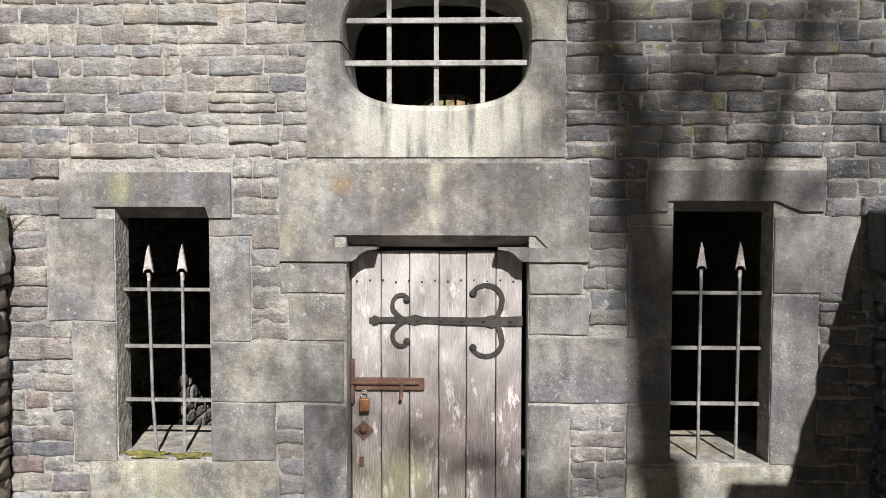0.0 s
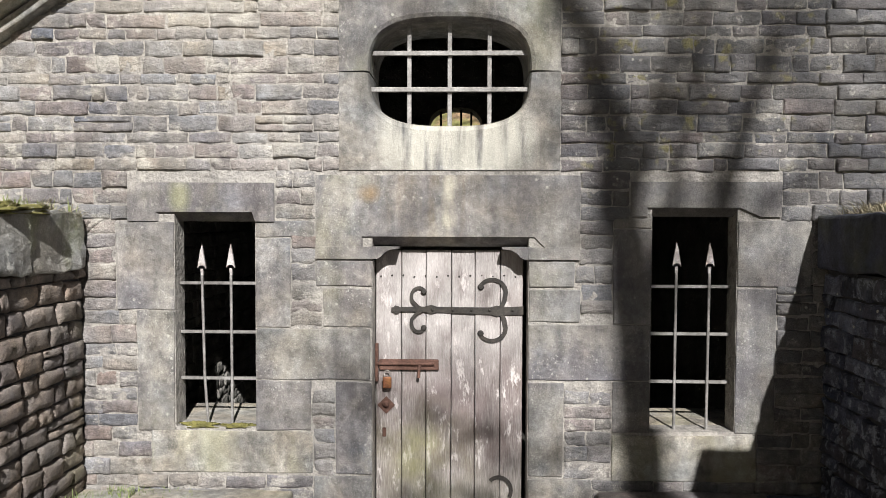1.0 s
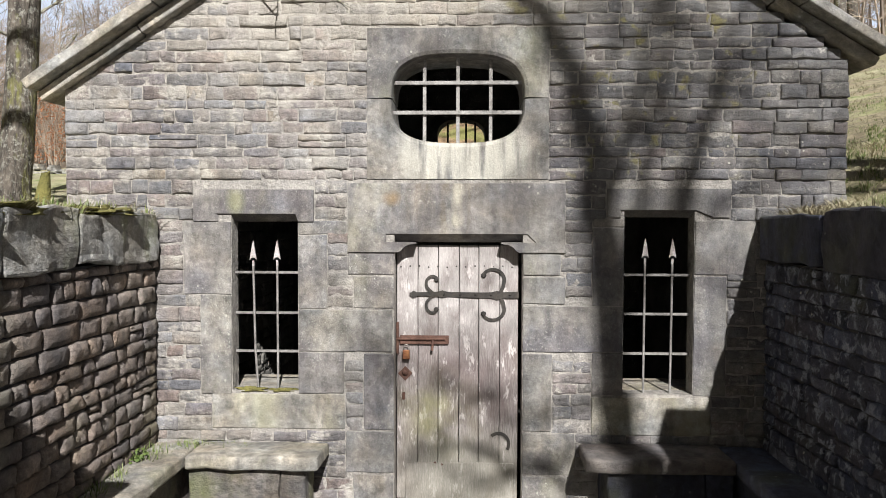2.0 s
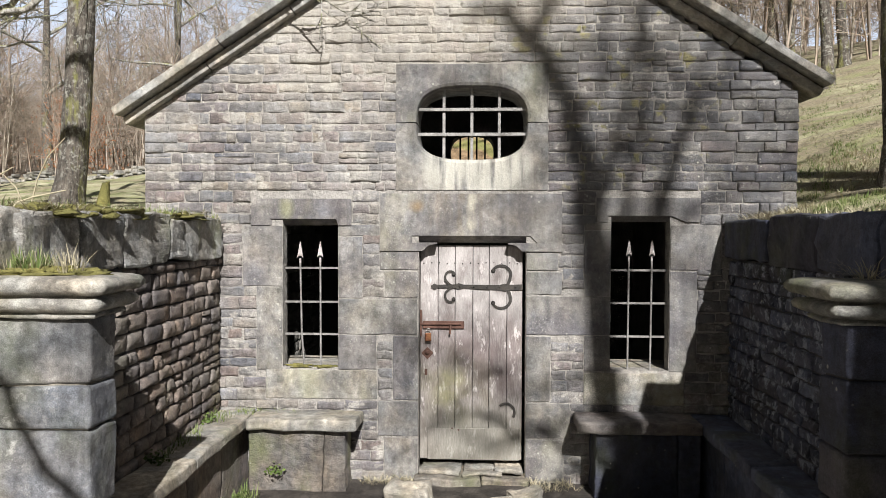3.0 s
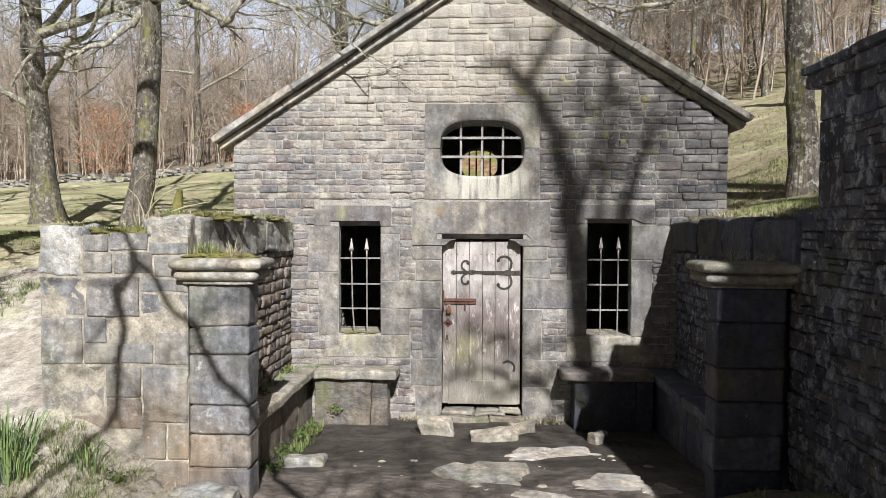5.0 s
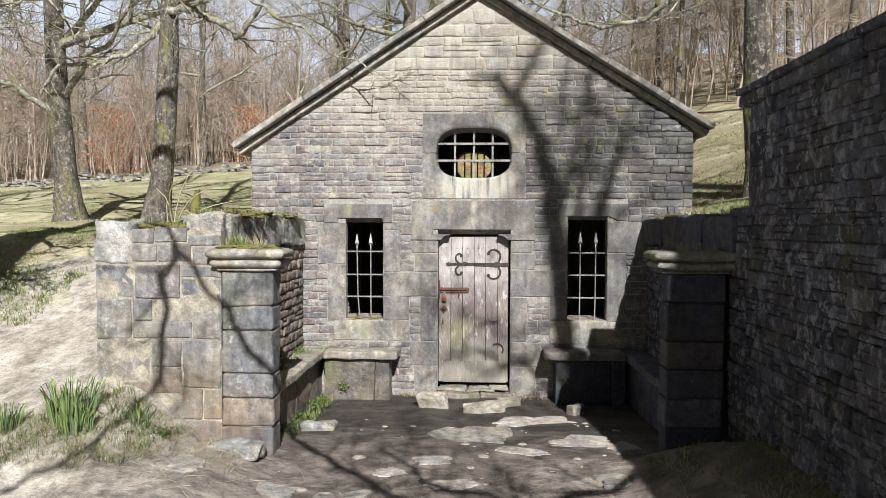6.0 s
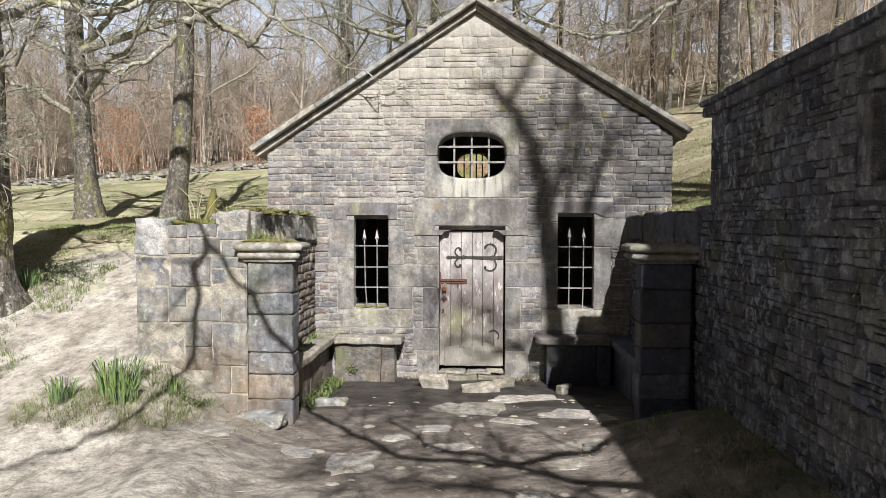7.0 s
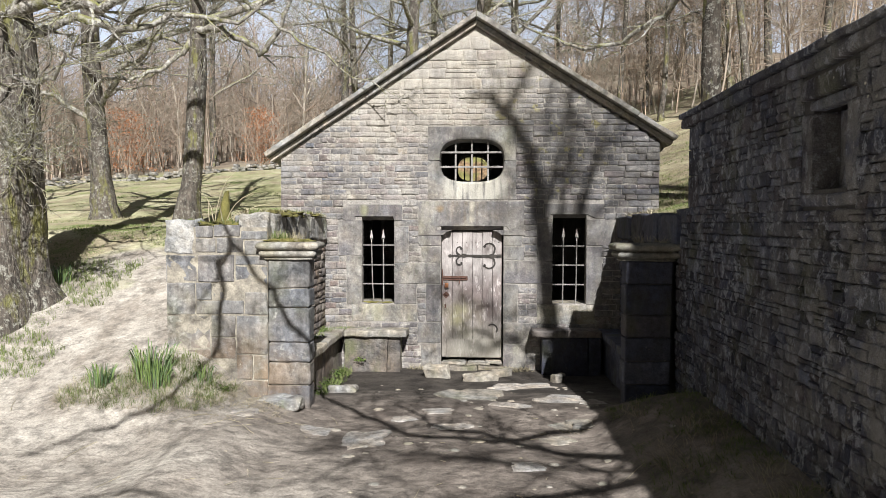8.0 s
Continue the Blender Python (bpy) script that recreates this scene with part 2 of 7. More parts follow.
M_SURROUND = stone_mat("washed_surround", ASH, stain=wash_stain, soot=0.35, lichen=0.4, relief=0.5, speck=0.45, streaks=0.6, bedding=0.0)
M_SILL = stone_mat("algae_sill", [(0.30, 0.285, 0.25), (0.32, 0.305, 0.265)], stain=sill_stain, soot=0.3, lichen=0.5, relief=0.4, speck=0.7)
M_WING = stone_mat("wing_stone", [(0.185, 0.187, 0.19), (0.225, 0.217, 0.20), (0.195, 0.193, 0.193), (0.22, 0.21, 0.19), (0.17, 0.176, 0.188), (0.24, 0.23, 0.21), (0.20, 0.193, 0.187)], soot=0.5, lichen=0.6, moss=0.3, relief=0.5, speck=0.5, streaks=0.8, bedding=0.1, stain=lambda n, c: earth_stain(n, lichen_crust(n, c, 0.4)))
M_BASE = stone_mat("damp_mossy_base", [(0.20, 0.175, 0.14), (0.27, 0.24, 0.19), (0.17, 0.15, 0.13)], soot=0.5, lichen=0.5, moss=0.5, relief=0.9, clean=0.2)
M_PALE = stone_mat("pale_lichened_block", [(0.44, 0.435, 0.41), (0.40, 0.395, 0.37)], soot=0.5, lichen=0.8, relief=0.9, stain=lichen_crust)
M_WALLSTONE = stone_mat("side_wall_stone", SIDE, soot=0.5, lichen=0.4, moss=0.2, relief=0.9)
M_WALLSTONE_ALL = stone_mat("side_wall_stone_joined", SIDE, island=True, soot=0.5, lichen=0.6, moss=0.2, relief=0.9)
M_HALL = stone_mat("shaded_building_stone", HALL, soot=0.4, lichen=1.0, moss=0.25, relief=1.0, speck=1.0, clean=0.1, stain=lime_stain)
# block stone darkened to stand in for the shade right of the court
M_SHADE_BLOCK = stone_mat("damp_dark_block", HALL, soot=0.5, lichen=0.4, moss=0.2, relief=0.7, speck=0.6, clean=0.1, bedding=0.1)
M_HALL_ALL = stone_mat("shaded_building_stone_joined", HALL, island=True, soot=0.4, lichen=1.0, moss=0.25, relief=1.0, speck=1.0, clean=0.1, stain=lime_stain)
M_COPING = stone_mat("mossy_coping", [(0.27, 0.265, 0.245), (0.34, 0.33, 0.30)], soot=0.55, lichen=0.9, moss=0.8, relief=0.9, stain=lichen_crust)
# worn, mossy cap stone, toned down because the right pier stands in shade
M_SHADE_CAP = stone_mat("damp_worn_cap", [(0.20, 0.20, 0.175), (0.26, 0.25, 0.215)], soot=0.6, lichen=0.6, moss=0.5, relief=0.9)
M_SLAB = stone_mat("worn_slab", [(0.38, 0.35, 0.29), (0.32, 0.30, 0.255)], soot=0.4, lichen=0.4, moss=0.3, relief=0.6)
M_FLAG = stone_mat("trodden_pale_flag", [(0.46, 0.43, 0.385), (0.39, 0.365, 0.33)], soot=0.35, lichen=0.2, relief=0.5, speck=0.6)
M_ROOF = stone_mat("roof_slab", [(0.30, 0.29, 0.26), (0.36, 0.34, 0.30)], soot=0.45, lichen=0.7, moss=0.15, relief=0.6)


def plain_mat(name, a, b, scale, rough=0.9, metal=0.0, fine=60.0, relief=0.4, dist=0.01, vec=(1, 1, 1), stain=None):
    n = Nodes(name, rough, metal)
    c = n.mix(n.ramp(n.noise(scale, 6, n.pos(*vec)), [(0.3, 0.0), (0.7, 1.0)]), a, b)
    g = n.ramp(n.noise(fine, 4, n.pos(*vec)), [(0.3, 0.65), (0.7, 1.35)])
    c = n.mix(0.8, c, g, "MULTIPLY")
    if stain is not None:
        c = stain(n, c)
    n.bump(n.noise(fine * 0.5, 5, n.pos(*vec)), relief, dist)
    return n.done(c)


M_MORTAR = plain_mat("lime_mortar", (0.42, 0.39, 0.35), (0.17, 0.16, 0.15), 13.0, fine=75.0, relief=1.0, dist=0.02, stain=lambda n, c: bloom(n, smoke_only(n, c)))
M_JOINT = plain_mat("wing_joint", (0.46, 0.42, 0.34), (0.13, 0.12, 0.105), 5.0, relief=0.8, dist=0.012)
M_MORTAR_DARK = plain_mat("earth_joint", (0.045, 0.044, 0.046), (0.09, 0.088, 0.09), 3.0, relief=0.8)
M_INSIDE = plain_mat("inner_wall", (0.13, 0.125, 0.11), (0.24, 0.23, 0.21), 4.0, relief=0.9, dist=0.03)
M_IRON = plain_mat("grey_iron", (0.17, 0.16, 0.15), (0.36, 0.35, 0.335), 9.0, rough=0.6, metal=0.35, relief=0.3, dist=0.002)
M_IRON_RUSTY = plain_mat("spear_iron", (0.55, 0.53, 0.52), (0.33, 0.28, 0.26), 16.0, rough=0.7, metal=0.2, relief=0.3, dist=0.002)
M_BLACK_IRON = plain_mat("black_iron", (0.035, 0.033, 0.032), (0.075, 0.065, 0.055), 14.0, rough=0.6, metal=0.4, relief=0.4, dist=0.003)
M_RUST = plain_mat("rusted_bolt", (0.095, 0.048, 0.036), (0.16, 0.085, 0.062), 16.0, rough=0.85, metal=0.1, relief=0.5, dist=0.003)
M_BRASS = plain_mat("tarnished_padlock", (0.36, 0.17, 0.07), (0.24, 0.09, 0.05), 25.0, rough=0.55, metal=0.5, relief=0.2, dist=0.002)
M_SHACKLE = plain_mat("steel_shackle", (0.45, 0.43, 0.4), (0.3, 0.27, 0.24), 30.0, rough=0.4, metal=0.8, relief=0.1, dist=0.001)


def wood_mat():
    n = Nodes("weathered_door_wood", 0.85)
    pick = n.obj.outputs["Random"]
    grain = n.noise(30.0, 6, n.pos(7.0, 1.0, 0.35, pick))
    c = n.ramp(grain, [(0.3, (0.12, 0.10, 0.092)), (0.48, (0.27, 0.237, 0.226)), (0.7, (0.46, 0.425, 0.41))])
    bare = n.ramp(n.noise(3.4, 7, n.pos(1.8, 1.0, 0.9), 0.65), [(0.42, 0.0), (0.6, 1.0)])
    c = n.mix(n.math("MULTIPLY", bare, 0.75), c, (0.15, 0.115, 0.105))
    worn = n.math("MULTIPLY", near(n, (0.05, 0, 1.1), 0.1, 0.5, (0.8, 0, 1.0)), n.ramp(n.noise(6.0, 7, n.pos(1.5, 1.0, 0.6), 0.7), [(0.35, 0.0), (0.6, 1.0)]))
    c = n.mix(n.math("MULTIPLY", worn, 0.65), c, (0.20, 0.155, 0.155))
    pale = n.math("MULTIPLY", near(n, (0.0, 0, 1.72), 0.25, 0.6, (0.6, 0, 1.0)), n.ramp(n.noise(5.0, 6, n.pos(1.5, 1.0, 0.7)), [(0.3, 0.2), (0.55, 1.0)]))
    c = n.mix(n.math("MULTIPLY", pale, 0.6), c, (0.62, 0.585, 0.565))
    flake = n.ramp(n.noise(11.0, 6, n.pos(1.6, 1.0, 0.5), 0.7), [(0.58, 0.0), (0.64, 0.8)])
    c = n.mix(flake, c, (0.66, 0.61, 0.59))
    grey = n.math("MULTIPLY", near(n, (0.1, 0, 0.15), 0.2, 0.55, (0.6, 0, 1.0)), 0.6)
    c = n.mix(grey, c, (0.36, 0.35, 0.29))
    # a patch of yellow-green algae on the middle boards
    spot = n.node("ShaderNodeVectorMath", Vector=n.geo.outputs["Position"])
    spot.operation = "DISTANCE"
    spot.inputs[1].default_value = (-0.17, 0.13, 0.72)
    low = n.math("MULTIPLY", n.ramp(n.noise(2.6, 5), [(0.35, 0.0), (0.6, 1.0)]), n.ramp(spot.outputs["Value"], [(0.05, 1.0), (0.42, 0.0)]))
    c = n.mix(n.math("MULTIPLY", low, 0.85), c, (0.33, 0.32, 0.15))
    c = n.mix(0.6, c, n.ramp(n.noise(140.0, 4, n.pos(4, 1, 0.3)), [(0.3, 0.6), (0.7, 1.3)]), "MULTIPLY")
    n.bump(grain, 0.6, 0.006)
    return n.done(c)


M_WOOD = wood_mat()


def bark_mat(name, dark, pale, green, crust=(0.33, 0.33, 0.29), mossy=(0.20, 0.20, 0.045), cover=0.55, tops=0.0):
    """Furrowed bark with torn lichen crusts, and moss in patches and along the upper side."""
    n = Nodes(name, 0.95)
    v = n.pos(1, 1, 0.3)
    c = n.mix(n.ramp(n.noise(11.0, 7, v, 0.7), [(0.35, 0.0), (0.65, 1.0)]), dark, pale)
    c = n.mix(0.7, c, n.ramp(n.noise(48.0, 5, v), [(0.3, 0.55), (0.7, 1.45)]), "MULTIPLY")
    broad = n.ramp(n.noise(1.6, 4), [(0.35, 0.25), (0.6, 1.0)])
    l = n.ramp(n.noise(13.0, 8, None, 0.75), [(cover - 0.04, 0.0), (cover + 0.03, 0.85)])
    c = n.mix(n.math("MULTIPLY", l, broad), c, crust)
    g = n.ramp(n.noise(2.4, 7, n.pos(1.6, 1.6, 0.45), 0.7), [(0.54, 0.0), (0.64, green)])
    if tops:
        up = n.node("ShaderNodeSeparateXYZ", Vector=n.geo.outputs["Normal"]).outputs[2]
        top = n.math("MULTIPLY", n.ramp(up, [(0.1, 0.0), (0.7, tops)]), n.ramp(n.noise(2.7, 5), [(0.42, 0.0), (0.55, 1.0)]))
        g = n.math("MAXIMUM", g, top)
    c = n.mix(g, c, n.mix(n.noise(60.0, 3), tuple(0.6 * k for k in mossy), tuple(1.35 * k for k in mossy)))
    n.bump(n.noise(26.0, 6, v), 1.0, 0.04)
    return n.done(c)


def far_bark():
    """Thin stems and twigs, each of its own tone: ashen, brown, reddish or dark."""
    n = Nodes("far_wood_bark", 0.95)
    pick = n.geo.outputs["Random Per Island"]
    c = n.ramp(pick, [(0.0, (0.43, 0.375, 0.315)), (0.25, (0.36, 0.285, 0.215)), (0.45, (0.42, 0.32, 0.25)), (0.6, (0.16, 0.125, 0.10)), (0.8, (0.50, 0.445, 0.37)), (1.0, (0.24, 0.18, 0.14))])
    c = n.mix(0.6, c, n.ramp(n.noise(6.0, 5, n.pos(1, 1, 0.4)), [(0.3, 0.6), (0.7, 1.35)]), "MULTIPLY")
    return n.done(c)


M_BARK = bark_mat("lichened_bark", (0.035, 0.03, 0.026), (0.15, 0.128, 0.105), 0.6, (0.36, 0.355, 0.31), (0.20, 0.20, 0.045), 0.56)
M_TWIG = bark_mat("pale_twig_bark", (0.07, 0.062, 0.052), (0.30, 0.275, 0.235), 0.5, (0.58, 0.57, 0.53), (0.23, 0.24, 0.045), 0.52, 0.75)
M_FARBARK = far_bark()


def ground_mat():
    """Grass, bare trodden earth and leaf litter, by the lie of the land."""
    n = Nodes("ground_soil_and_grass", 0.95)
    sep = n.node("ShaderNodeSeparateXYZ", Vector=n.geo.outputs["Position"])
    x, y = sep.outputs[0], sep.outputs[1]
    soil = n.mix(n.ramp(n.noise(1.2, 6), [(0.35, 0.0), (0.65, 1.0)]), (0.46, 0.425, 0.375), (0.33, 0.295, 0.255))
    soil = n.mix(0.7, soil, n.ramp(n.noise(45.0, 6, None, 0.7), [(0.3, 0.5), (0.7, 1.5)]), "MULTIPLY")
    mud = n.mix(n.ramp(n.noise(2.5, 6), [(0.35, 0.0), (0.65, 1.0)]), (0.10, 0.083, 0.071), (0.26, 0.225, 0.195))
    wet = n.ramp(n.math("ADD", n.math("MULTIPLY", n.math("ADD", y, n.math("MULTIPLY", n.noise(1.5, 4), 1.2)), 0.2), 1.0), [(0.45, 1.0), (0.75, 0.3)])
    mud = n.mix(1.0, mud, wet, "MULTIPLY")
    mud = n.mix(0.6, mud, n.ramp(n.noise(60.0, 5), [(0.3, 0.6), (0.7, 1.4)]), "MULTIPLY")
    # wet courtyard: near the door and the axis of the court
    off = n.math("ADD", x, -0.2)
    dx = n.math("MAXIMUM", n.math("MULTIPLY", off, -1.0), n.math("MULTIPLY", off, 0.2))
    wob = n.math("MULTIPLY", n.math("SUBTRACT", n.noise(0.9, 5), 0.5), 2.6)
    court = n.math("ADD", n.math("ADD", dx, n.math("MULTIPLY", n.math("ADD", y, 5.6), -0.75)), wob)
    court = n.ramp(n.math("MULTIPLY", court, 0.25), [(0.05, 1.0), (0.75, 0.0)])
    court = n.math("MULTIPLY", court, n.ramp(n.math("ADD", n.math("MULTIPLY", x, 0.1), 0.5), [(0.2, 0.0), (0.28, 1.0)]))
    clods = n.ramp(n.noise(5.5, 8, None, 0.72), [(0.36, 0.42), (0.5, 1.0), (0.66, 1.3)])
    ruts = n.ramp(n.noise(1.7, 7, n.pos(1, 0.6, 1), 0.7), [(0.5, 0.0), (0.62, 0.55)])
    ruts = n.math("MULTIPLY", ruts, n.ramp(n.math("ADD", n.math("MULTIPLY", y, 0.1), 1.0), [(0.46, 0.15), (0.58, 1.0)]))
    soil = n.mix(ruts, soil, (0.17, 0.14, 0.11))
    soil = n.mix(0.8, soil, clods, "MULTIPLY")
    mud = n.mix(0.8, mud, clods, "MULTIPLY")
    c = n.mix(court, soil, mud)
    grass = n.mix(n.ramp(n.noise(0.5, 6), [(0.38, 0.0), (0.62, 1.0)]), (0.27, 0.275, 0.13), (0.50, 0.47, 0.31))
    bare = n.ramp(n.noise(0.9, 6, None, 0.65), [(0.46, 0.0), (0.6, 0.8)])
    grass = n.mix(bare, grass, (0.31, 0.255, 0.17))
    lush = n.ramp(n.noise(1.7, 5), [(0.56, 0.0), (0.68, 0.7)])
    grass = n.mix(lush, grass, (0.15, 0.22, 0.05))
    grass = n.mix(0.8, grass, n.ramp(n.noise(30.0, 6), [(0.3, 0.55), (0.7, 1.4)]), "MULTIPLY")
    # grass where the land lies above the trodden approach
    z = sep.outputs[2]
    gz = n.math("ADD", n.math("ADD", z, n.math("MULTIPLY", y, 0.12)), n.math("MULTIPLY", n.math("SUBTRACT", n.noise(0.8, 5), 0.5), 2.4))
    gmask = n.ramp(n.math("MULTIPLY", gz, 0.25), [(0.30, 0.0), (0.42, 1.0)])
    c = n.mix(gmask, c, grass)
    litter = n.mix(n.ramp(n.noise(0.7, 6), [(0.4, 0.0), (0.6, 1.0)]), (0.19, 0.145, 0.105), (0.27, 0.225, 0.165))
    litter = n.mix(0.7, litter, n.ramp(n.noise(14.0, 5), [(0.3, 0.5), (0.7, 1.4)]), "MULTIPLY")
    fall = n.mix(n.ramp(n.noise(9.0, 6, None, 0.7), [(0.38, 0.0), (0.6, 1.0)]), (0.12, 0.08, 0.045), (0.34, 0.23, 0.13))
    c = n.mix(near(n, (0.0, 10.5, 0), 2.6, 3.9, (1, 1, 0)), c, n.mix(n.ramp(n.noise(1.6, 5), [(0.5, 0.0), (0.6, 0.8)]), fall, (0.19, 0.20, 0.06)))
    slope = n.math("MULTIPLY", n.ramp(n.math("MULTIPLY", x, 0.1), [(0.25, 0.0), (0.33, 1.0)]), n.ramp(n.noise(1.1, 7, n.pos(0.7, 1.3, 1), 0.7), [(0.42, 0.0), (0.54, 0.85)]))
    c = n.mix(slope, c, n.mix(n.ramp(n.noise(14.0, 6, None, 0.7), [(0.35, 0.0), (0.6, 1.0)]), (0.10, 0.078, 0.055), (0.36, 0.30, 0.21)))
    far = n.ramp(n.math("MULTIPLY", n.math("ADD", n.math("ADD", y, n.math("MULTIPLY", x, -0.05)), n.math("MULTIPLY", n.noise(0.12, 3), 6.0)), 0.01), [(0.30, 0.0), (0.34, 1.0)])
    c = n.mix(far, c, litter)
    b = n.bump(n.noise(7.0, 8), 0.8, 0.08)
    n.bump(n.noise(70.0, 4), 0.5, 0.01, b)
    return n.done(c, n.math("SUBTRACT", 0.95, n.math("MULTIPLY", court, 0.25)))


M_GROUND = ground_mat()


def leaf_mat(name, a, b, rough=0.6):
    n = Nodes(name, rough)
    c = n.mix(n.geo.outputs["Random Per Island"], a, b)
    c = n.mix(0.6, c, n.ramp(n.noise(3.0, 4), [(0.3, 0.6), (0.7, 1.3)]), "MULTIPLY")
    m = n.done(c)
    n.bsdf.inputs["Specular IOR Level"].default_value = 0.2
    return m


M_GRASS = leaf_mat("green_grass", (0.10, 0.15, 0.04), (0.25, 0.28, 0.12))
M_STRAW = leaf_mat("dry_grass", (0.52, 0.465, 0.33), (0.33, 0.29, 0.2))
M_DAFF = leaf_mat("daffodil_leaves", (0.09, 0.15, 0.085), (0.22, 0.30, 0.09), 0.55)
M_HERB = leaf_mat("small_green_herb", (0.055, 0.09, 0.02), (0.12, 0.16, 0.045))
M_COPPER = leaf_mat("dead_beech_leaves", (0.30, 0.115, 0.05), (0.42, 0.21, 0.11), 0.7)
M_MOSS = plain_mat("moss", (0.09, 0.085, 0.025), (0.22, 0.20, 0.06), 9.0, fine=90.0, relief=1.0, dist=0.02)

# ---- building tools ----

def link_mesh(name, me, material, parent=None, label=""):
    if material is not None and not me.materials:
        me.materials.append(material)
    ob = new(name, me)
    if parent is not None:
        ob.parent = parent
    if label:
        ob["label"] = label
    return ob


def part(name, bm, material, parent=None, label="", smooth=False):
    """One bmesh as one mesh object under a thing or a part."""
    me = bpy.data.meshes.new(name)
    bmesh.ops.recalc_face_normals(bm, faces=bm.faces)
    bm.to_mesh(me)
    bm.free()
    if smooth:
        me.shade_smooth()
    return link_mesh(name, me, material, parent, label)


def thing(name, label, category, at=(0, 0, 0), group="", kind=""):
    ob = new(name)
    ob.location = at
    ob.empty_display_size = 0.1
    return tagged(ob, label, category, group, kind)


class Buf:
    """Collects quads of many small pieces for one joined mesh."""

    def __init__(self):
        self.v, self.f, self.n = [], [], 0

    def add(self, verts, faces):
        verts = np.asarray(verts, dtype=float)
        faces = np.asarray(faces, dtype=int)
        self.v.append(verts)
        self.f.append(faces + self.n)
        self.n += len(verts)

    def mesh(self, name, smooth=False):
        me = bpy.data.meshes.new(name)
        v = np.concatenate(self.v)
        me.vertices.add(len(v))
        me.vertices.foreach_set("co", v.ravel())
        quads = np.concatenate(self.f)
        me.loops.add(quads.size)
        me.loops.foreach_set("vertex_index", quads.ravel())
        me.polygons.add(len(quads))
        me.polygons.foreach_set("loop_start", np.arange(len(quads)) * 4)
        me.update(calc_edges=True)
        me.validate()
        if smooth:
            me.shade_smooth()
        return me

    def tube(self, pts, radii, sides=5):
        """A tapering tube through pts."""
        pts = np.asarray(pts, dtype=float)
        d = np.gradient(pts, axis=0)
        d /= np.linalg.norm(d, axis=1)[:, None] + 1e-9
        ref = np.array((0.31, 0.95, 0.05)) if abs(d[0][2]) > 0.7 else np.array((0.05, 0.1, 1.0))
        a = np.cross(d, ref)
        a /= np.linalg.norm(a, axis=1)[:, None] + 1e-9
        b = np.cross(d, a)
        ang = np.arange(sides) * 2 * np.pi / sides
        ring = (a[:, None, :] * np.cos(ang)[None, :, None] + b[:, None, :] * np.sin(ang)[None, :, None]) * np.asarray(radii)[:, None, None]
        v = (pts[:, None, :] + ring).reshape(-1, 3)
        k = len(pts)
        i, j = np.meshgrid(np.arange(k - 1), np.arange(sides), indexing="ij")
        j2 = (j + 1) % sides
        f = np.stack([i * sides + j, i * sides + j2, (i + 1) * sides + j2, (i + 1) * sides + j], -1).reshape(-1, 4)
        self.add(v, f)

    def blade(self, base, tip, width, side):
        """A bent grass blade or leaf of two quads."""
        base, tip, side = np.array(base), np.array(tip), np.array(side) * width
        mid = (base + tip) / 2 + np.array((0, 0, 0.12)) * np.linalg.norm(tip - base)
        self.add([base - side, base + side, mid + side * 0.8, mid - side * 0.8, tip + side * 0.15, tip - side * 0.15], [(0, 1, 2, 3), (3, 2, 4, 5)])


def box_bm(x0, x1, y0, y1, z0, z1, bevel=0.0, seg=2, wob=0.0, cuts=0):
    """A box with worn, rounded and slightly uneven edges."""
    bm = bmesh.new()
    bmesh.ops.create_cube(bm, size=1.0, matrix=Matrix.LocRotScale(((x0 + x1) / 2, (y0 + y1) / 2, (z0 + z1) / 2), None, (x1 - x0, y1 - y0, z1 - z0)))
    if cuts:
        longest = max(x1 - x0, y1 - y0, z1 - z0)
        es = [e for e in bm.edges if e.calc_length() > 0.4 * longest]
        bmesh.ops.subdivide_edges(bm, edges=es, cuts=cuts, use_grid_fill=True)
    if bevel:
        sharp = [e for e in bm.edges if len(e.link_faces) == 2 and e.calc_face_angle(0) > 0.5]
        bmesh.ops.bevel(bm, geom=sharp, offset=bevel, segments=seg, profile=0.5, affect="EDGES", clamp_overlap=True)
    if wob:
        for v in bm.verts:
            v.co += noise.noise_vector(v.co * 4.1) * wob + noise.noise_vector(v.co * 13.0 + Vector((3, 1, 7))) * wob * 0.6
    return bm


def joined(bms):
    """Several bmeshes as one."""
    out = bmesh.new()
    for bm in bms:
        me = bpy.data.meshes.new("tmp")
        bm.to_mesh(me)
        bm.free()
        out.from_mesh(me)
        bpy.data.meshes.remove(me)
    return out


def revolve_bm(profile, seg=16):
    """A turned solid about z from (radius, z) pairs."""
    bm = bmesh.new()
    rings = [[bm.verts.new((r * math.cos(2 * math.pi * i / seg), r * math.sin(2 * math.pi * i / seg), z)) for i in range(seg)] for r, z in profile]
    for a, b in zip(rings, rings[1:]):
        for i in range(seg):
            bm.faces.new((a[i], a[(i + 1) % seg], b[(i + 1) % seg], b[i]))
    bm.faces.new(rings[0][::-1]), bm.faces.new(rings[-1])
    return bm


def rod_bm(a, b, r, seg=8, square=False):
    """A round or square bar from a to b."""
    bm = bmesh.new()
    a, b = Vector(a), Vector(b)
    d = b - a
    m = Matrix.Translation((a + b) / 2) @ d.to_track_quat("Z", "Y").to_matrix().to_4x4()
    bmesh.ops.create_cone(bm, cap_ends=True, segments=4 if square else seg, radius1=r, radius2=r, depth=d.length, matrix=m @ (Matrix.Rotation(math.pi / 4, 4, "Z") if square else Matrix.Identity(4)))
    return bm


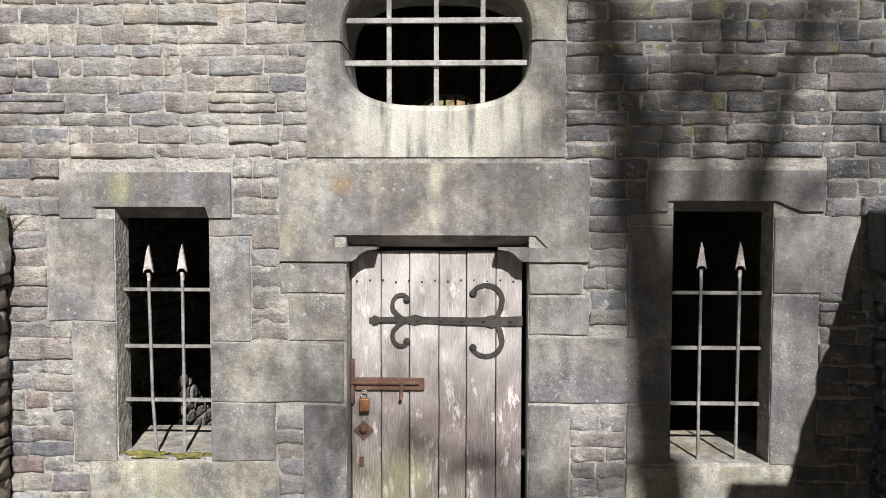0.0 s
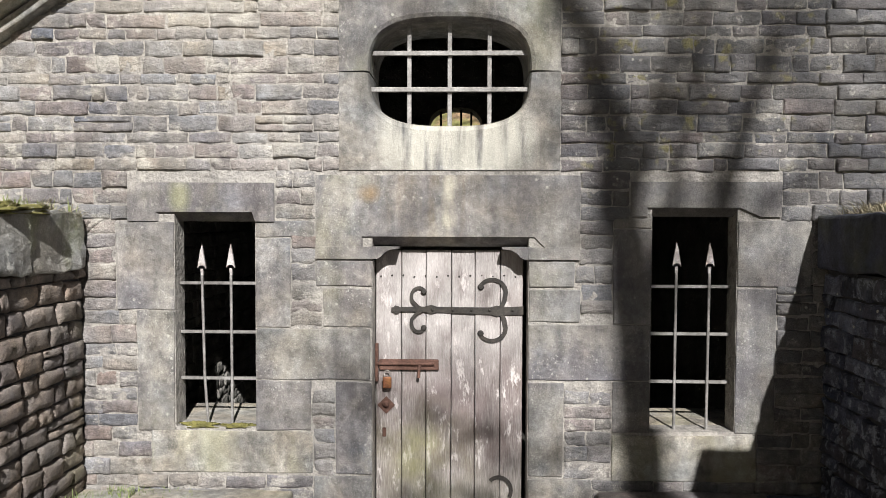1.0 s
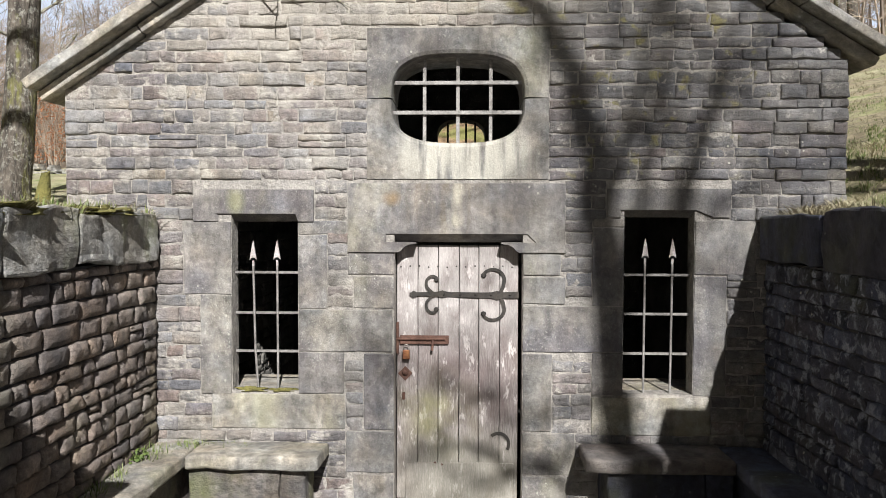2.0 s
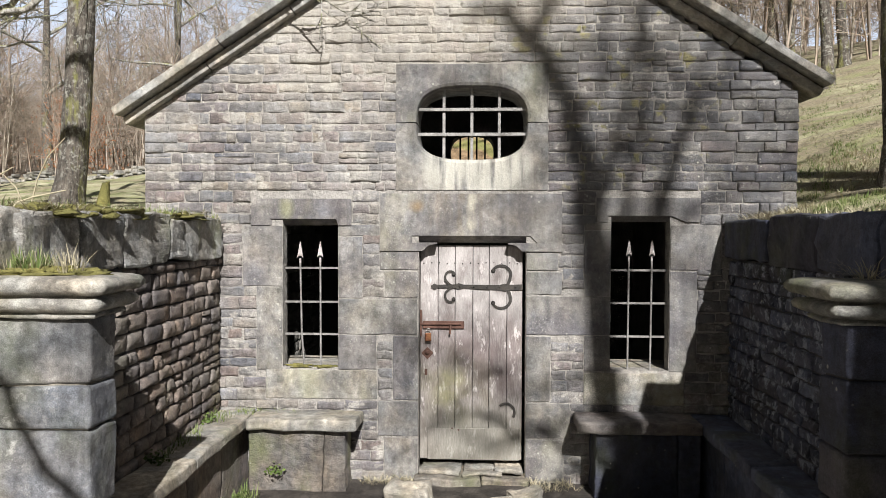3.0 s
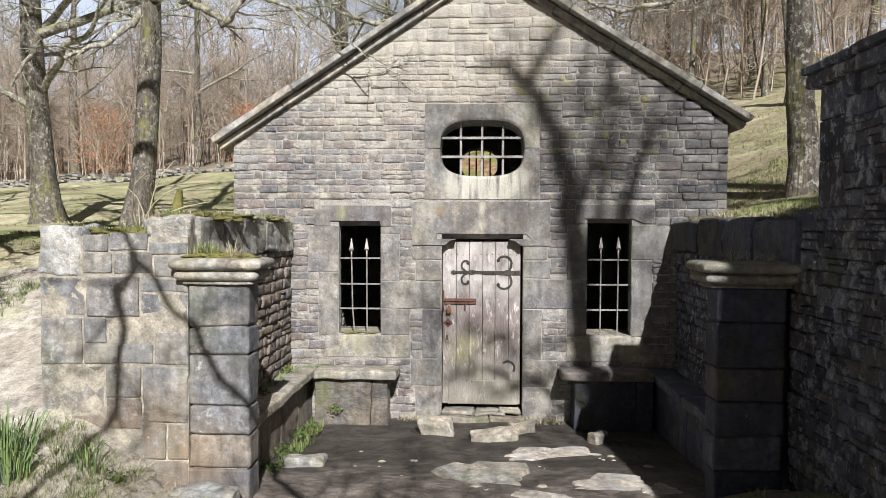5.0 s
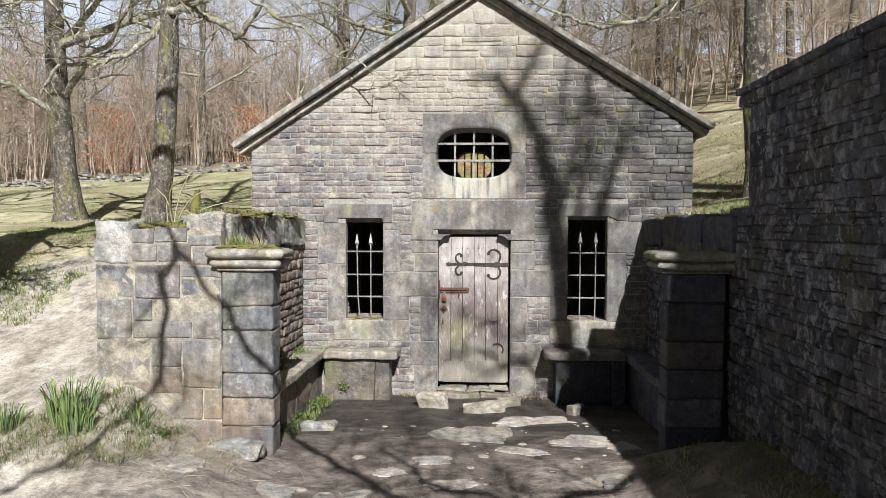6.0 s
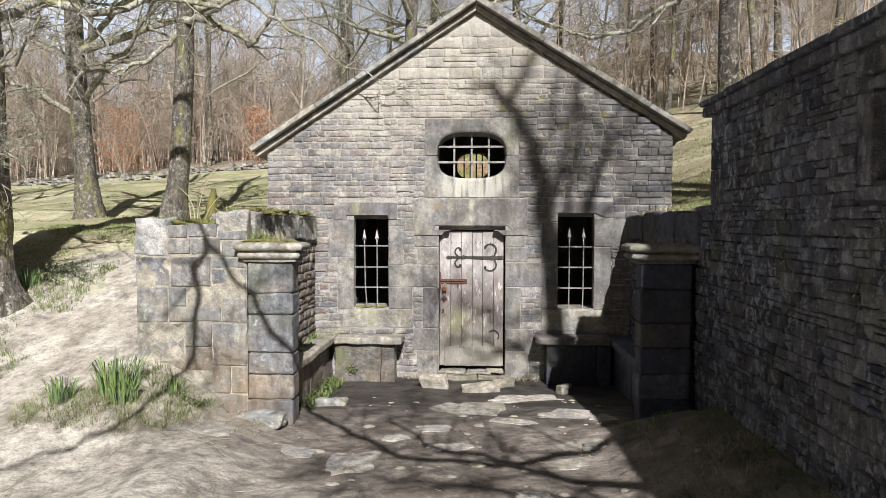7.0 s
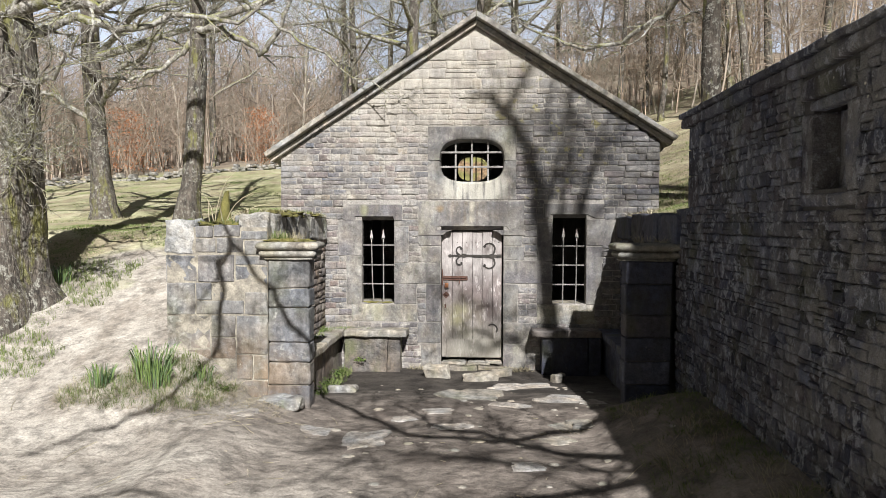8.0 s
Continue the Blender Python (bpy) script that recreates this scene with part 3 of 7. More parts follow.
def strip_bm(path, half, y0, y1):
    """A flat iron strip along a path in the x-z plane, between depths y0 and y1."""
    bm = bmesh.new()
    rows = []
    for i, (x, z) in enumerate(path):
        ax, az = path[max(i - 1, 0)]
        bx, bz = path[min(i + 1, len(path) - 1)]
        d = Vector((bx - ax, bz - az)).normalized()
        h = half(i / (len(path) - 1))
        nx, nz = -d.y * h, d.x * h
        rows.append([bm.verts.new((x + s * nx, y, z + s * nz)) for s, y in ((1, y0), (1, y1), (-1, y1), (-1, y0))])
    for a, b in zip(rows, rows[1:]):
        for i in range(4):
            bm.faces.new((a[i], a[(i + 1) % 4], b[(i + 1) % 4], b[i]))
    bm.faces.new(rows[0][::-1]), bm.faces.new(rows[-1])
    return bm


# Rough-faced stones: x along the wall, -y the seen face, z up; a metre in each direction.
def stone_arrays(length, height, seed, depth=0.12, nx=4, nz=2, pillow=0.002, rough=0.008, fall=0.006, wave=1.0):
    r = random.Random(seed)
    off = Vector((r.uniform(-50, 50), r.uniform(-50, 50), r.uniform(-50, 50)))
    xs = [-0.5, -0.5 + 0.009 / length] + [-0.5 + (i + 1) / (nx + 1) for i in range(nx)] + [0.5 - 0.009 / length, 0.5]
    zs = [-0.5, -0.5 + 0.009 / height] + [-0.5 + (i + 1) / (nz + 1) for i in range(nz)] + [0.5 - 0.009 / height, 0.5]
    v, f = [], []
    for j, z in enumerate(zs):
        for i, x in enumerate(xs):
            p = Vector((x * length, 0, z * height))
            edge = min(min(i, len(xs) - 1 - i), min(j, len(zs) - 1 - j))
            drop = fall if edge == 0 else 0.0
            bulge = pillow * (1 - (2 * x) ** 4) * (1 - (2 * z) ** 4)
            y = drop - bulge - rough * noise.noise(p * 14 + off) - rough * 0.8 * noise.noise(p * 37 + off)
            w = (noise.noise_vector(p * 11 + off) * 0.008 + noise.noise_vector(p * 31 + off) * 0.004) * wave
            v.append((p.x + w.x, y, p.z + w.z * (1.2 if edge == 0 else 0.4)))
    k = len(xs)
    for j in range(len(zs) - 1):
        for i in range(k - 1):
            f.append((j * k + i, j * k + i + 1, (j + 1) * k + i + 1, (j + 1) * k + i))
    # sides go back into the wall
    rim = [i for i in range(k)] + [j * k + k - 1 for j in range(1, len(zs))] + [(len(zs) - 1) * k + i for i in range(k - 2, -1, -1)] + [j * k for j in range(len(zs) - 2, 0, -1)]
    b0 = len(v)
    for i in rim:
        v.append((v[i][0], depth, v[i][2]))
    for a in range(len(rim)):
        c = (a + 1) % len(rim)
        f.append((rim[a], b0 + a, b0 + c, rim[c]))
    v = np.array(v)
    return v, np.array(f)


class StoneKit:
    """Stone meshes by size class, shared by the stones of one wall."""

    def __init__(self, name, material, sizes, variants=5, **shape):
        self.name, self.items = name, []
        for li, (l, h) in enumerate(sizes):
            for k in range(variants):
                v, f = stone_arrays(l, h, 1000 * li + k, **shape)
                b = Buf()
                b.add(v, f)
                me = b.mesh(name)
                me.materials.append(material)
                self.items.append((l, h, me, v, f))

    def pick(self, l, h, r):
        near = sorted(self.items, key=lambda it: abs(it[0] - l) + 1.5 * abs(it[1] - h))[:5]
        return r.choice(near)


def lay(kit, rects, frame_m, parent, chosen, joined_name, joined_mat, r, label=""):
    """Lays stones on a wall. rects: (u0, u1, z0, z1, proud). frame_m: wall frame, u along, -y out, z up.
    chosen(u, z) tells which stones are objects of their own; the rest are joined."""
    rest = Buf()
    singles = 0
    turn = np.array(frame_m.to_3x3())
    shift = np.array(frame_m.translation)
    for u0, u1, z0, z1, proud in rects:
        l, h = u1 - u0, z1 - z0
        il, ih, me, v, f = kit.pick(l, h, r)
        s = Vector((l / il, 1.0, h / ih))
        c = Vector(((u0 + u1) / 2, -proud, (z0 + z1) / 2))
        tilt = r.uniform(-0.012, 0.012)
        if singles < 300 and chosen((u0 + u1) / 2, (z0 + z1) / 2):
            ob = new(kit.name, me)
            ob.parent = parent
            ob.matrix_local = frame_m @ Matrix.LocRotScale(c, Euler((0, tilt, 0)), s)
            singles += 1
        else:
            w = v * np.array(s)
            ca, sa = math.cos(tilt), math.sin(tilt)
            w = np.stack([w[:, 0] * ca + w[:, 2] * sa, w[:, 1], -w[:, 0] * sa + w[:, 2] * ca], 1) + np.array(c)
            rest.add(w @ turn.T + shift, f)
    if rest.n:
        ob = link_mesh(joined_name, rest.mesh(joined_name), joined_mat, parent)
        ob["kind"] = "stuff"


def courses(u0, u1, z0, z1, r, heights=(0.075, 0.125), lengths=(0.13, 0.42), gap=0.008, blocked=(), limit=None, proud=0.016, tight=1.0, split=0.06):
    """Courses of stones between u0..u1 and z0..z1, left out of the blocked rectangles (u0, u1, z0, z1)."""
    out = []
    z = z0
    while z < z1 - 0.03:
        h = r.uniform(*heights)
        if z + h > z1 - 0.04:
            h = z1 - z
        za, zb = z, z + h
        a, b = u0, u1
        if limit is not None:
            a, b = max(a, limit(za + 0.2 * h)[0]), min(b, limit(za + 0.2 * h)[1])
        spans = [(a, b)]
        for p0, p1, q0, q1 in blocked:
            if q0 < zb - 0.02 and q1 > za + 0.02:
                cut = []
                for s0, s1 in spans:
                    if p1 <= s0 or p0 >= s1:
                        cut.append((s0, s1))
                    else:
                        cut += [(s0, p0), (p1, s1)]
                spans = [c for c in cut if c[1] - c[0] > 0.05]
        for s0, s1 in spans:
            u = s0
            while u < s1 - 0.02:
                l = r.uniform(*lengths) * r.choice((0.7, 1.0, 1.0, 1.25))
                if u + l > s1 - 0.09:
                    l = s1 - u
                if l > lengths[1] * 1.5:
                    l *= 0.5
                dz = r.uniform(-0.006, 0.006)
                if h > (0.1 if split < 0.1 else 0.075) and r.random() < split and l > 0.12:
                    m = za + h * r.uniform(0.4, 0.6)
                    out.append((u + gap / 2, u + l - gap / 2, za + gap / 2, m - gap / 2, r.uniform(0, 0.014)))
                    out.append((u + gap / 2, u + l - gap / 2, m + gap / 2, zb - gap / 2, r.uniform(0, 0.014)))
                else:
                    out.append((u + gap * tight / 2, u + l - gap * tight / 2, za + gap / 2 + dz, zb - gap / 2 + dz, r.uniform(0.0, proud) + (0.012 if r.random() < 0.12 else 0.0)))
                u += l
        z += h
    return out


def block(name, parent, material, x0, x1, y0, y1, z0, z1, bevel=0.014, wob=0.006, cuts=4, label=""):
    """One large dressed stone with worn arrises."""
    ob = part(name, box_bm(x0 + 0.004, x1 - 0.004, y0, y1, z0 + 0.004, z1 - 0.004, bevel, 2, wob, cuts), material, parent, label)
    return ob

# ---- the land ----
def smooth(a, b, t):
    k = min(1.0, max(0.0, (t - a) / (b - a)))
    return k * k * (3 - 2 * k)


def land(x, y):
    """Height of the ground."""
    rough = 0.035 * noise.noise(Vector((x * 0.9, y * 0.9, 0.3))) + 0.012 * noise.noise(Vector((x * 4, y * 4, 1.3)))
    far = smooth(30, 130, y) * 20 + max(0.0, min(y, 8.0)) * 0.04 + max(0.0, min(y - 8, 26.0)) * 0.16
    # left bank: from the trodden approach up to the meadow
    left = mixf(0.0, 2.0, smooth(-5.7, 0.9, y + 0.10 * (x + 3.6)))
    left += far - 0.07 * max(0, min(-x, 30) - 9) * smooth(3, 22, y)
    left += (0.22 * noise.noise(Vector((x * 0.33, y * 0.33, 2.0))) + 0.10 * noise.noise(Vector((x * 0.9, y * 0.9, 6.0)))) * smooth(-1.0, 3.0, y)
    left += 0.08 * math.exp(-((x + 3.7) ** 2 + (y + 3.9) ** 2) / 0.7)
    right = 2.3 + 0.30 * max(0.0, min(x, 13) - 2.6) + 0.13 * max(0.0, min(y, 22)) + far * 0.4
    right += smooth(24, 60, y) * 6.5
    right += 0.1 * noise.noise(Vector((x * 0.5, y * 0.5, 5)))
    court = -0.13 + 0.17 * smooth(-0.6, -3.3, y)
    front = 0.04 + 0.42 * smooth(1.1, 2.3, x) * smooth(-2.4, -4.2, y)
    front += 0.14 * smooth(-1.7, -2.4, x) * smooth(-2.6, -3.4, y)
    # unseen hills south, east and west, added to keep low skylight off the court
    behind = smooth(-26, -75, y) * 26 + smooth(14, 60, x) * smooth(6, -20, y) * 12
    west = smooth(-13, -45, x) * smooth(3, -6, y) * 24
    front += behind
    left += west
    left += smooth(-26, -75, y) * 26
    if -2.85 < x < 2.75 and 0.25 < y < 4.8:
        return -0.55
    if y > 0.25:
        k = smooth(-3.3, 3.3, x)
        hump = 2.1 * math.exp(-((y - 11.0) / 2.4) ** 2 - (x / 2.6) ** 2)
        return mixf(left, right, k) + hump + rough
    if -2.55 < x < 2.55 and y > -3.25:
        return court + rough * 0.6
    if x <= -2.55:
        if y > -2.9 and x > -3.5:
            return 2.16 + rough
        if x > -3.5:
            return mixf(front, left, smooth(-2.3, -3.3, x)) + rough
        return left + rough
    if x >= 2.55 and y > -3.25:
        return right + rough
    return front + rough


gx = [-220, -150, -100, -70, -50, -38] + list(np.arange(-30, -8, 1.1)) + list(np.arange(-8, -3.62, 0.2)) + [-3.56, -3.48, -3.4, -3.2, -3.0, -2.9, -2.8, -2.62, -2.5] + list(np.arange(-2.35, 2.4, 0.15)) + [2.5, 2.62] + [2.7, 2.8] + list(np.arange(3.0, 8, 0.3)) + list(np.arange(8, 30, 1.3)) + [34, 45, 60, 80, 110, 150, 220]
gy = [-220, -150, -100, -60, -40, -28] + list(np.arange(-20, -8, 0.8)) + list(np.arange(-8, -3.4, 0.15)) + [-3.3, -3.2, -3.05, -2.94, -2.86, -2.7] + list(np.arange(-2.5, 0.1, 0.15)) + [0.2, 0.3, 0.6] + list(np.arange(1, 4.5, 0.6)) + [4.75, 4.85, 5.2] + list(np.arange(5.6, 12, 0.6)) + list(np.arange(12, 45, 1.5)) + [48, 55, 65, 80, 95, 110, 130, 160, 220]
vs = [(x, y, land(x, y)) for y in gy for x in gx]
k = len(gx)
fs = [(j * k + i, j * k + i + 1, (j + 1) * k + i + 1, (j + 1) * k + i) for j in range(len(gy) - 1) for i in range(k - 1)]
buf = Buf()
buf.add(vs, fs)
ground = link_mesh("ground", buf.mesh("ground", smooth=True), M_GROUND)
tagged(ground, "trodden bare earth, wet mud and rough grass bank", "ground", kind="structure")

# ---- the well house ----
X0, X1 = -3.05, 2.93            # ends of the front wall
EL, ER, APEX = 3.24, 3.45, (0.07, 5.27)   # eaves left and right, apex of the gable masonry
DEEP = 5.0                      # length of the house
THICK = 0.5


def gable(z):
    """The span of the front wall at height z."""
    a, b = X0, X1
    if z > EL:
        a = X0 + (z - EL) / (APEX[1] - EL) * (APEX[0] - X0)
    if z > ER:
        b = X1 - (z - ER) / (APEX[1] - ER) * (X1 - APEX[0])
    return a, b


house = thing("well_house", "small gabled stone well house with barred windows and plank door", "building", (0, 0, 0))
tagged(house, kind="structure")

# openings in the front wall: x0, x1, z0, z1
WIN_L = (-1.75, -1.23, 0.92, 2.24)
WIN_R = (1.28, 1.81, 0.92, 2.28)
DOOR = (-0.48, 0.51, -0.10, 2.06)
SURR = (-0.69, 0.70, 2.57, 3.72)


def wall_with_holes(y0, y1, holes):
    """Wall body between depths y0 and y1, built of boxes round the openings, with a gable on top."""
    xs = sorted({X0, X1, *[h[0] for h in holes], *[h[1] for h in holes]})
    zs = sorted({-0.6, EL, *[min(h[2], EL) for h in holes], *[min(h[3], EL) for h in holes]})
    bms = []
    for xa, xb in zip(xs, xs[1:]):
        for za, zb in zip(zs, zs[1:]):
            cx, cz = (xa + xb) / 2, (za + zb) / 2
            if any(h[0] < cx < h[1] and h[2] < cz < h[3] for h in holes):
                continue
            bms.append(box_bm(xa, xb, y0, y1, za, zb))
    # gable above the lower eaves, in upright slices round any hole that reaches into it
    cut = sorted({X0, APEX[0], X1, *[h[0] for h in holes if h[3] > EL], *[h[1] for h in holes if h[3] > EL]})
    def roof_z(x):
        return EL + (x - X0) / (APEX[0] - X0) * (APEX[1] - EL) if x <= APEX[0] else ER + (X1 - x) / (X1 - APEX[0]) * (APEX[1] - ER)
    for xa, xb in zip(cut, cut[1:]):
        base = EL
        for h in holes:
            if h[3] > EL and h[0] < (xa + xb) / 2 < h[1]:
                base = h[3]
        bm = bmesh.new()
        ring = [(xa, base), (xb, base), (xb, roof_z(xb)), (xa, roof_z(xa))]
        ring = [p for i, p in enumerate(ring) if i < 2 or p[1] > base + 1e-4]
        lo = [bm.verts.new((x, y0, z)) for x, z in ring]
        hi = [bm.verts.new((x, y1, z)) for x, z in ring]
        bm.faces.new(lo), bm.faces.new(hi[::-1])
        for i in range(len(ring)):
            j = (i + 1) % len(ring)
            bm.faces.new((lo[i], hi[i], hi[j], lo[j]))
        bms.append(bm)
    return joined(bms)


part("wall_front", wall_with_holes(0.0015, 0.16, [(WIN_L[0], WIN_L[1], WIN_L[2], 2.4), (WIN_R[0], WIN_R[1], WIN_R[2], 2.42), (DOOR[0], DOOR[1], DOOR[2], 2.3), SURR]), M_MORTAR, house, "lime mortared core of the front wall")
wide = [(a - 0.16, b + 0.16, c - 0.02, d + 0.02) for a, b, c, d in (WIN_L, WIN_R)] + [(DOOR[0] - 0.05, DOOR[1] + 0.05, DOOR[2], DOOR[3] + 0.02), SURR]
part("wall_lining", wall_with_holes(0.161, THICK, wide), M_INSIDE, house, "dark rubble inner face of the front wall")
part("wall_back", wall_with_holes(DEEP - 0.4, DEEP, [(-0.36, 0.34, 3.12, 3.70)]), M_INSIDE, house)
part("wall_side", box_bm(X0, X0 + 0.45, THICK, DEEP - 0.4, -0.6, EL), M_INSIDE, house)
part("wall_side", box_bm(X1 - 0.45, X1, THICK, DEEP - 0.4, -0.6, ER - 0.02), M_INSIDE, house)
part("inner_floor", box_bm(X0 + 0.45, X1 - 0.45, THICK, DEEP - 0.4, -0.4, -0.02), M_INSIDE, house)

# dressed stones: x0, x1, z0, z1
DRESSED = [
    # left window
    (-2.05, -1.10, 2.25, 2.49), (-2.13, -1.75, 1.67, 2.24), (-2.00, -1.75, 0.89, 1.67),
    (-1.23, -1.00, 1.56, 2.14), (-1.23, -0.49, 1.23, 1.56), (-1.23, -0.87, 0.90, 1.23), (-1.23, -0.85, 2.14, 2.25),
    (-1.91, -0.86, 0.62, 0.90),
    # right window
    (1.14, 2.08, 2.28, 2.50), (1.04, 1.28, 1.60, 2.20), (0.51, 1.28, 1.24, 1.60), (1.04, 1.28, 0.91, 1.24),
    (1.81, 2.27, 1.84, 2.26), (1.81, 2.06, 0.91, 1.83), (1.04, 1.95, 0.60, 0.90), (1.04, 1.28, 2.20, 2.27),
    # door
    (-0.84, 0.83, 2.01, 2.54),
    (-0.84, -0.48, 1.83, 2.00), (-0.80, -0.48, 1.57, 1.82), (-0.72, -0.48, 0.62, 1.22), (-0.86, -0.48, 0.28, 0.61), (-0.80, -0.48, -0.12, 0.27),
    (0.51, 0.80, 1.83, 2.00), (0.51, 0.84, 1.61, 1.82), (0.51, 0.74, 0.62, 1.23), (0.51, 0.92, 0.28, 0.61), (0.51, 0.86, -0.12, 0.27),
]
rs = random.Random(3)
for i, (a, b, c, d) in enumerate(DRESSED):
    if i in (0, 8, 16):
        continue
    block("dressed_stone", house, M_SILL if i in (7, 14) else M_ASHLAR, a, b, -0.007 - rs.uniform(0, 0.004), 0.155, c, d, bevel=0.006, wob=0.006, cuts=7)

# door lintel: one great stone with a stopped chamfer over shouldered corners
def door_lintel():
    cols = [(-0.84, 0), (-0.55, 0), (-0.475, 1), (0.545, 1), (0.61, 0), (0.83, 0)]
    bm = bmesh.new()
    f = []
    for x, deep in cols:
        f.append([bm.verts.new((x, y, z)) for y, z in ((-0.012, 2.537), (-0.012, 2.15), (-0.012 + 0.115 * deep, 2.085), (0.30, 2.085), (0.30, 2.537))])
    for a, b in zip(f, f[1:]):
        for i in range(5):
            j = (i + 1) % 5
            bm.faces.new((a[i], a[j], b[j], b[i]))
    bm.faces.new(f[0]), bm.faces.new(f[-1][::-1])
    bms = [bm]
    for x0, x1 in ((-0.84, -0.478), (0.508, 0.83)):
        bms.append(box_bm(x0, x1, -0.022, 0.30, 2.008, 2.085))
    # shoulders: quarter-round corbels under the head, set back
    for s, x in ((1, -0.478), (-1, 0.508)):
        q = bmesh.new()
        prof = [(0.0, 0.0), (0.03, 0.0), (0.05, 0.012), (0.075, 0.04), (0.11, 0.058), (0.165, 0.065), (0.165, 0.077), (0.0, 0.077)]
        lo = [q.verts.new((x + s * px, -0.015, 2.008 + pz)) for px, pz in prof]
        hi = [q.verts.new((x + s * px, 0.29, 2.008 + pz)) for px, pz in prof]
        q.faces.new(lo), q.faces.new(hi[::-1])
        for i in range(len(prof)):
            j = (i + 1) % len(prof)
            q.faces.new((lo[i], hi[i], hi[j], lo[j]))
        bms.append(q)
    return joined(bms)


part("door_lintel", door_lintel(), M_LINTEL, house, "great dressed lintel with chamfered head and rain streaks")

# window lintels with the same stopped chamfer
def window_lintel(x0, x1, z0, z1, a0, b0, b1, a1, zc):
    bm = bmesh.new()
    f = []
    for x, deep in ((x0, 0), (a0, 0), (b0, 1), (b1, 1), (a1, 0), (x1, 0)):
        f.append([bm.verts.new((x, y, z)) for y, z in ((-0.018, z1), (-0.018, zc), (-0.018 + 0.10 * deep, z0), (0.155, z0), (0.155, z1))])
    for a, b in zip(f, f[1:]):
        for i in range(5):
            j = (i + 1) % 5
            bm.faces.new((a[i], a[j], b[j], b[i]))
    bm.faces.new(f[0]), bm.faces.new(f[-1][::-1])
    return bm


part("window_lintel", window_lintel(-2.045, -1.105, 2.242, 2.488, -1.87, -1.77, -1.245, -1.225, 2.302), M_ASHLAR, house, "dressed window lintel with a chamfered head")
part("window_lintel", window_lintel(1.145, 2.075, 2.282, 2.498, 1.245, 1.29, 1.82, 1.95, 2.338), M_ASHLAR, house, "dressed window lintel with a chamfered head")

# oval window surround: an upper and a lower stone round a rounded opening
def oval_pt(a):
    """The rounded opening, squarer than an ellipse."""
    e = 2.0 / 3.0
    c, s = math.cos(a), math.sin(a)
    return (0.005 + 0.505 * math.copysign(abs(c) ** e, c), 3.185 + 0.335 * math.copysign(abs(s) ** e, s))


def rect_pt(a):
    c, s = math.cos(a), math.sin(a)
    x0, x1, z0, z1 = SURR
    cx, cz = 0.005, 3.185
    k = 1e9
    if abs(c) > 1e-6:
        k = min(k, ((x1 if c > 0 else x0) - cx) / c)
    if abs(s) > 1e-6:
        k = min(k, ((z1 if s > 0 else z0) - cz) / s)
    return (cx + k * c, cz + k * s)


def surround(a0, a1, steps):
    bm = bmesh.new()
    rows = []
    angles = [a0 + (a1 - a0) * i / steps for i in range(steps + 1)]
    for cx, cz in ((0.7, 3.72), (-0.69, 3.72), (-0.69, 2.57), (0.7, 2.57)):
        t = math.atan2(cz - 3.185, cx - 0.005) % (2 * math.pi)
        if a0 < t < a1:
            angles.append(t)
    for a in sorted(angles):
        ox, oz = rect_pt(a)
        ix, iz = oval_pt(a)
        d = Vector((ox - ix, oz - iz)).normalized()
        rows.append([bm.verts.new(p) for p in ((ox, 0.3, oz), (ox, -0.008, oz), (ix + d.x * 0.035, -0.012, iz + d.y * 0.035), (ix + d.x * 0.01, 0.0, iz + d.y * 0.01), (ix, 0.03, iz), (ix, THICK, iz), (ox, THICK, oz))])
    for p, q in zip(rows, rows[1:]):
        for i in range(6):
            bm.faces.new((p[i], p[i + 1], q[i + 1], q[i]))
    bm.faces.new(rows[0][::-1]), bm.faces.new(rows[-1])
    return bm


part("window_surround", surround(0.004, math.pi - 0.004, 40), M_ASHLAR, house, "upper stone of the rounded window surround")
part("window_surround", surround(math.pi + 0.002, 2 * math.pi - 0.002, 40), M_SURROUND, house, "lower stone of the rounded window surround, washed pale below the bars")

# verge stones in two layers along the gable
def verge(xa, za, xb, zb, side):
    L = math.hypot(xb - xa, zb - za)
    ang = math.atan2(zb - za, xb - xa)
    m = Matrix.Translation((xa, 0, za)) @ Matrix.Rotation(-ang, 4, "Y")
    n = 4
    for layer, (y0, lo, hi, back) in enumerate(((-0.08, 0.0, 0.072, 0.35), (-0.20, 0.086, 0.155, 0.6))):
        cuts = [L * i / n + (0.12 * layer if 0 < i < n else 0) + (rs.uniform(-0.08, 0.08) if 0 < i < n else 0) for i in range(n + 1)]
        for a, b in zip(cuts, cuts[1:]):
            bm = box_bm(a + 0.003, b - 0.003, y0 - rs.uniform(0, 0.012), back, lo, hi + (rs.uniform(-0.006, 0.01) if layer else 0), 0.012, 2, 0.006, 5)
            # mitred where the two slopes meet
            for v in bm.verts:
                if side > 0 and v.co.x > L - 0.02:
                    v.co.x += v.co.z * math.tan(abs(ang)) - 0.002
                if side < 0 and v.co.x < 0.02:
                    v.co.x -= v.co.z * math.tan(abs(ang)) - 0.002
            bm.transform(m)
            part("verge_stone", bm, M_ROOF, house)


verge(-3.19, 3.16, 0.07, 5.285, 1)
verge(0.07, 5.285, 3.09, 3.40, -1)

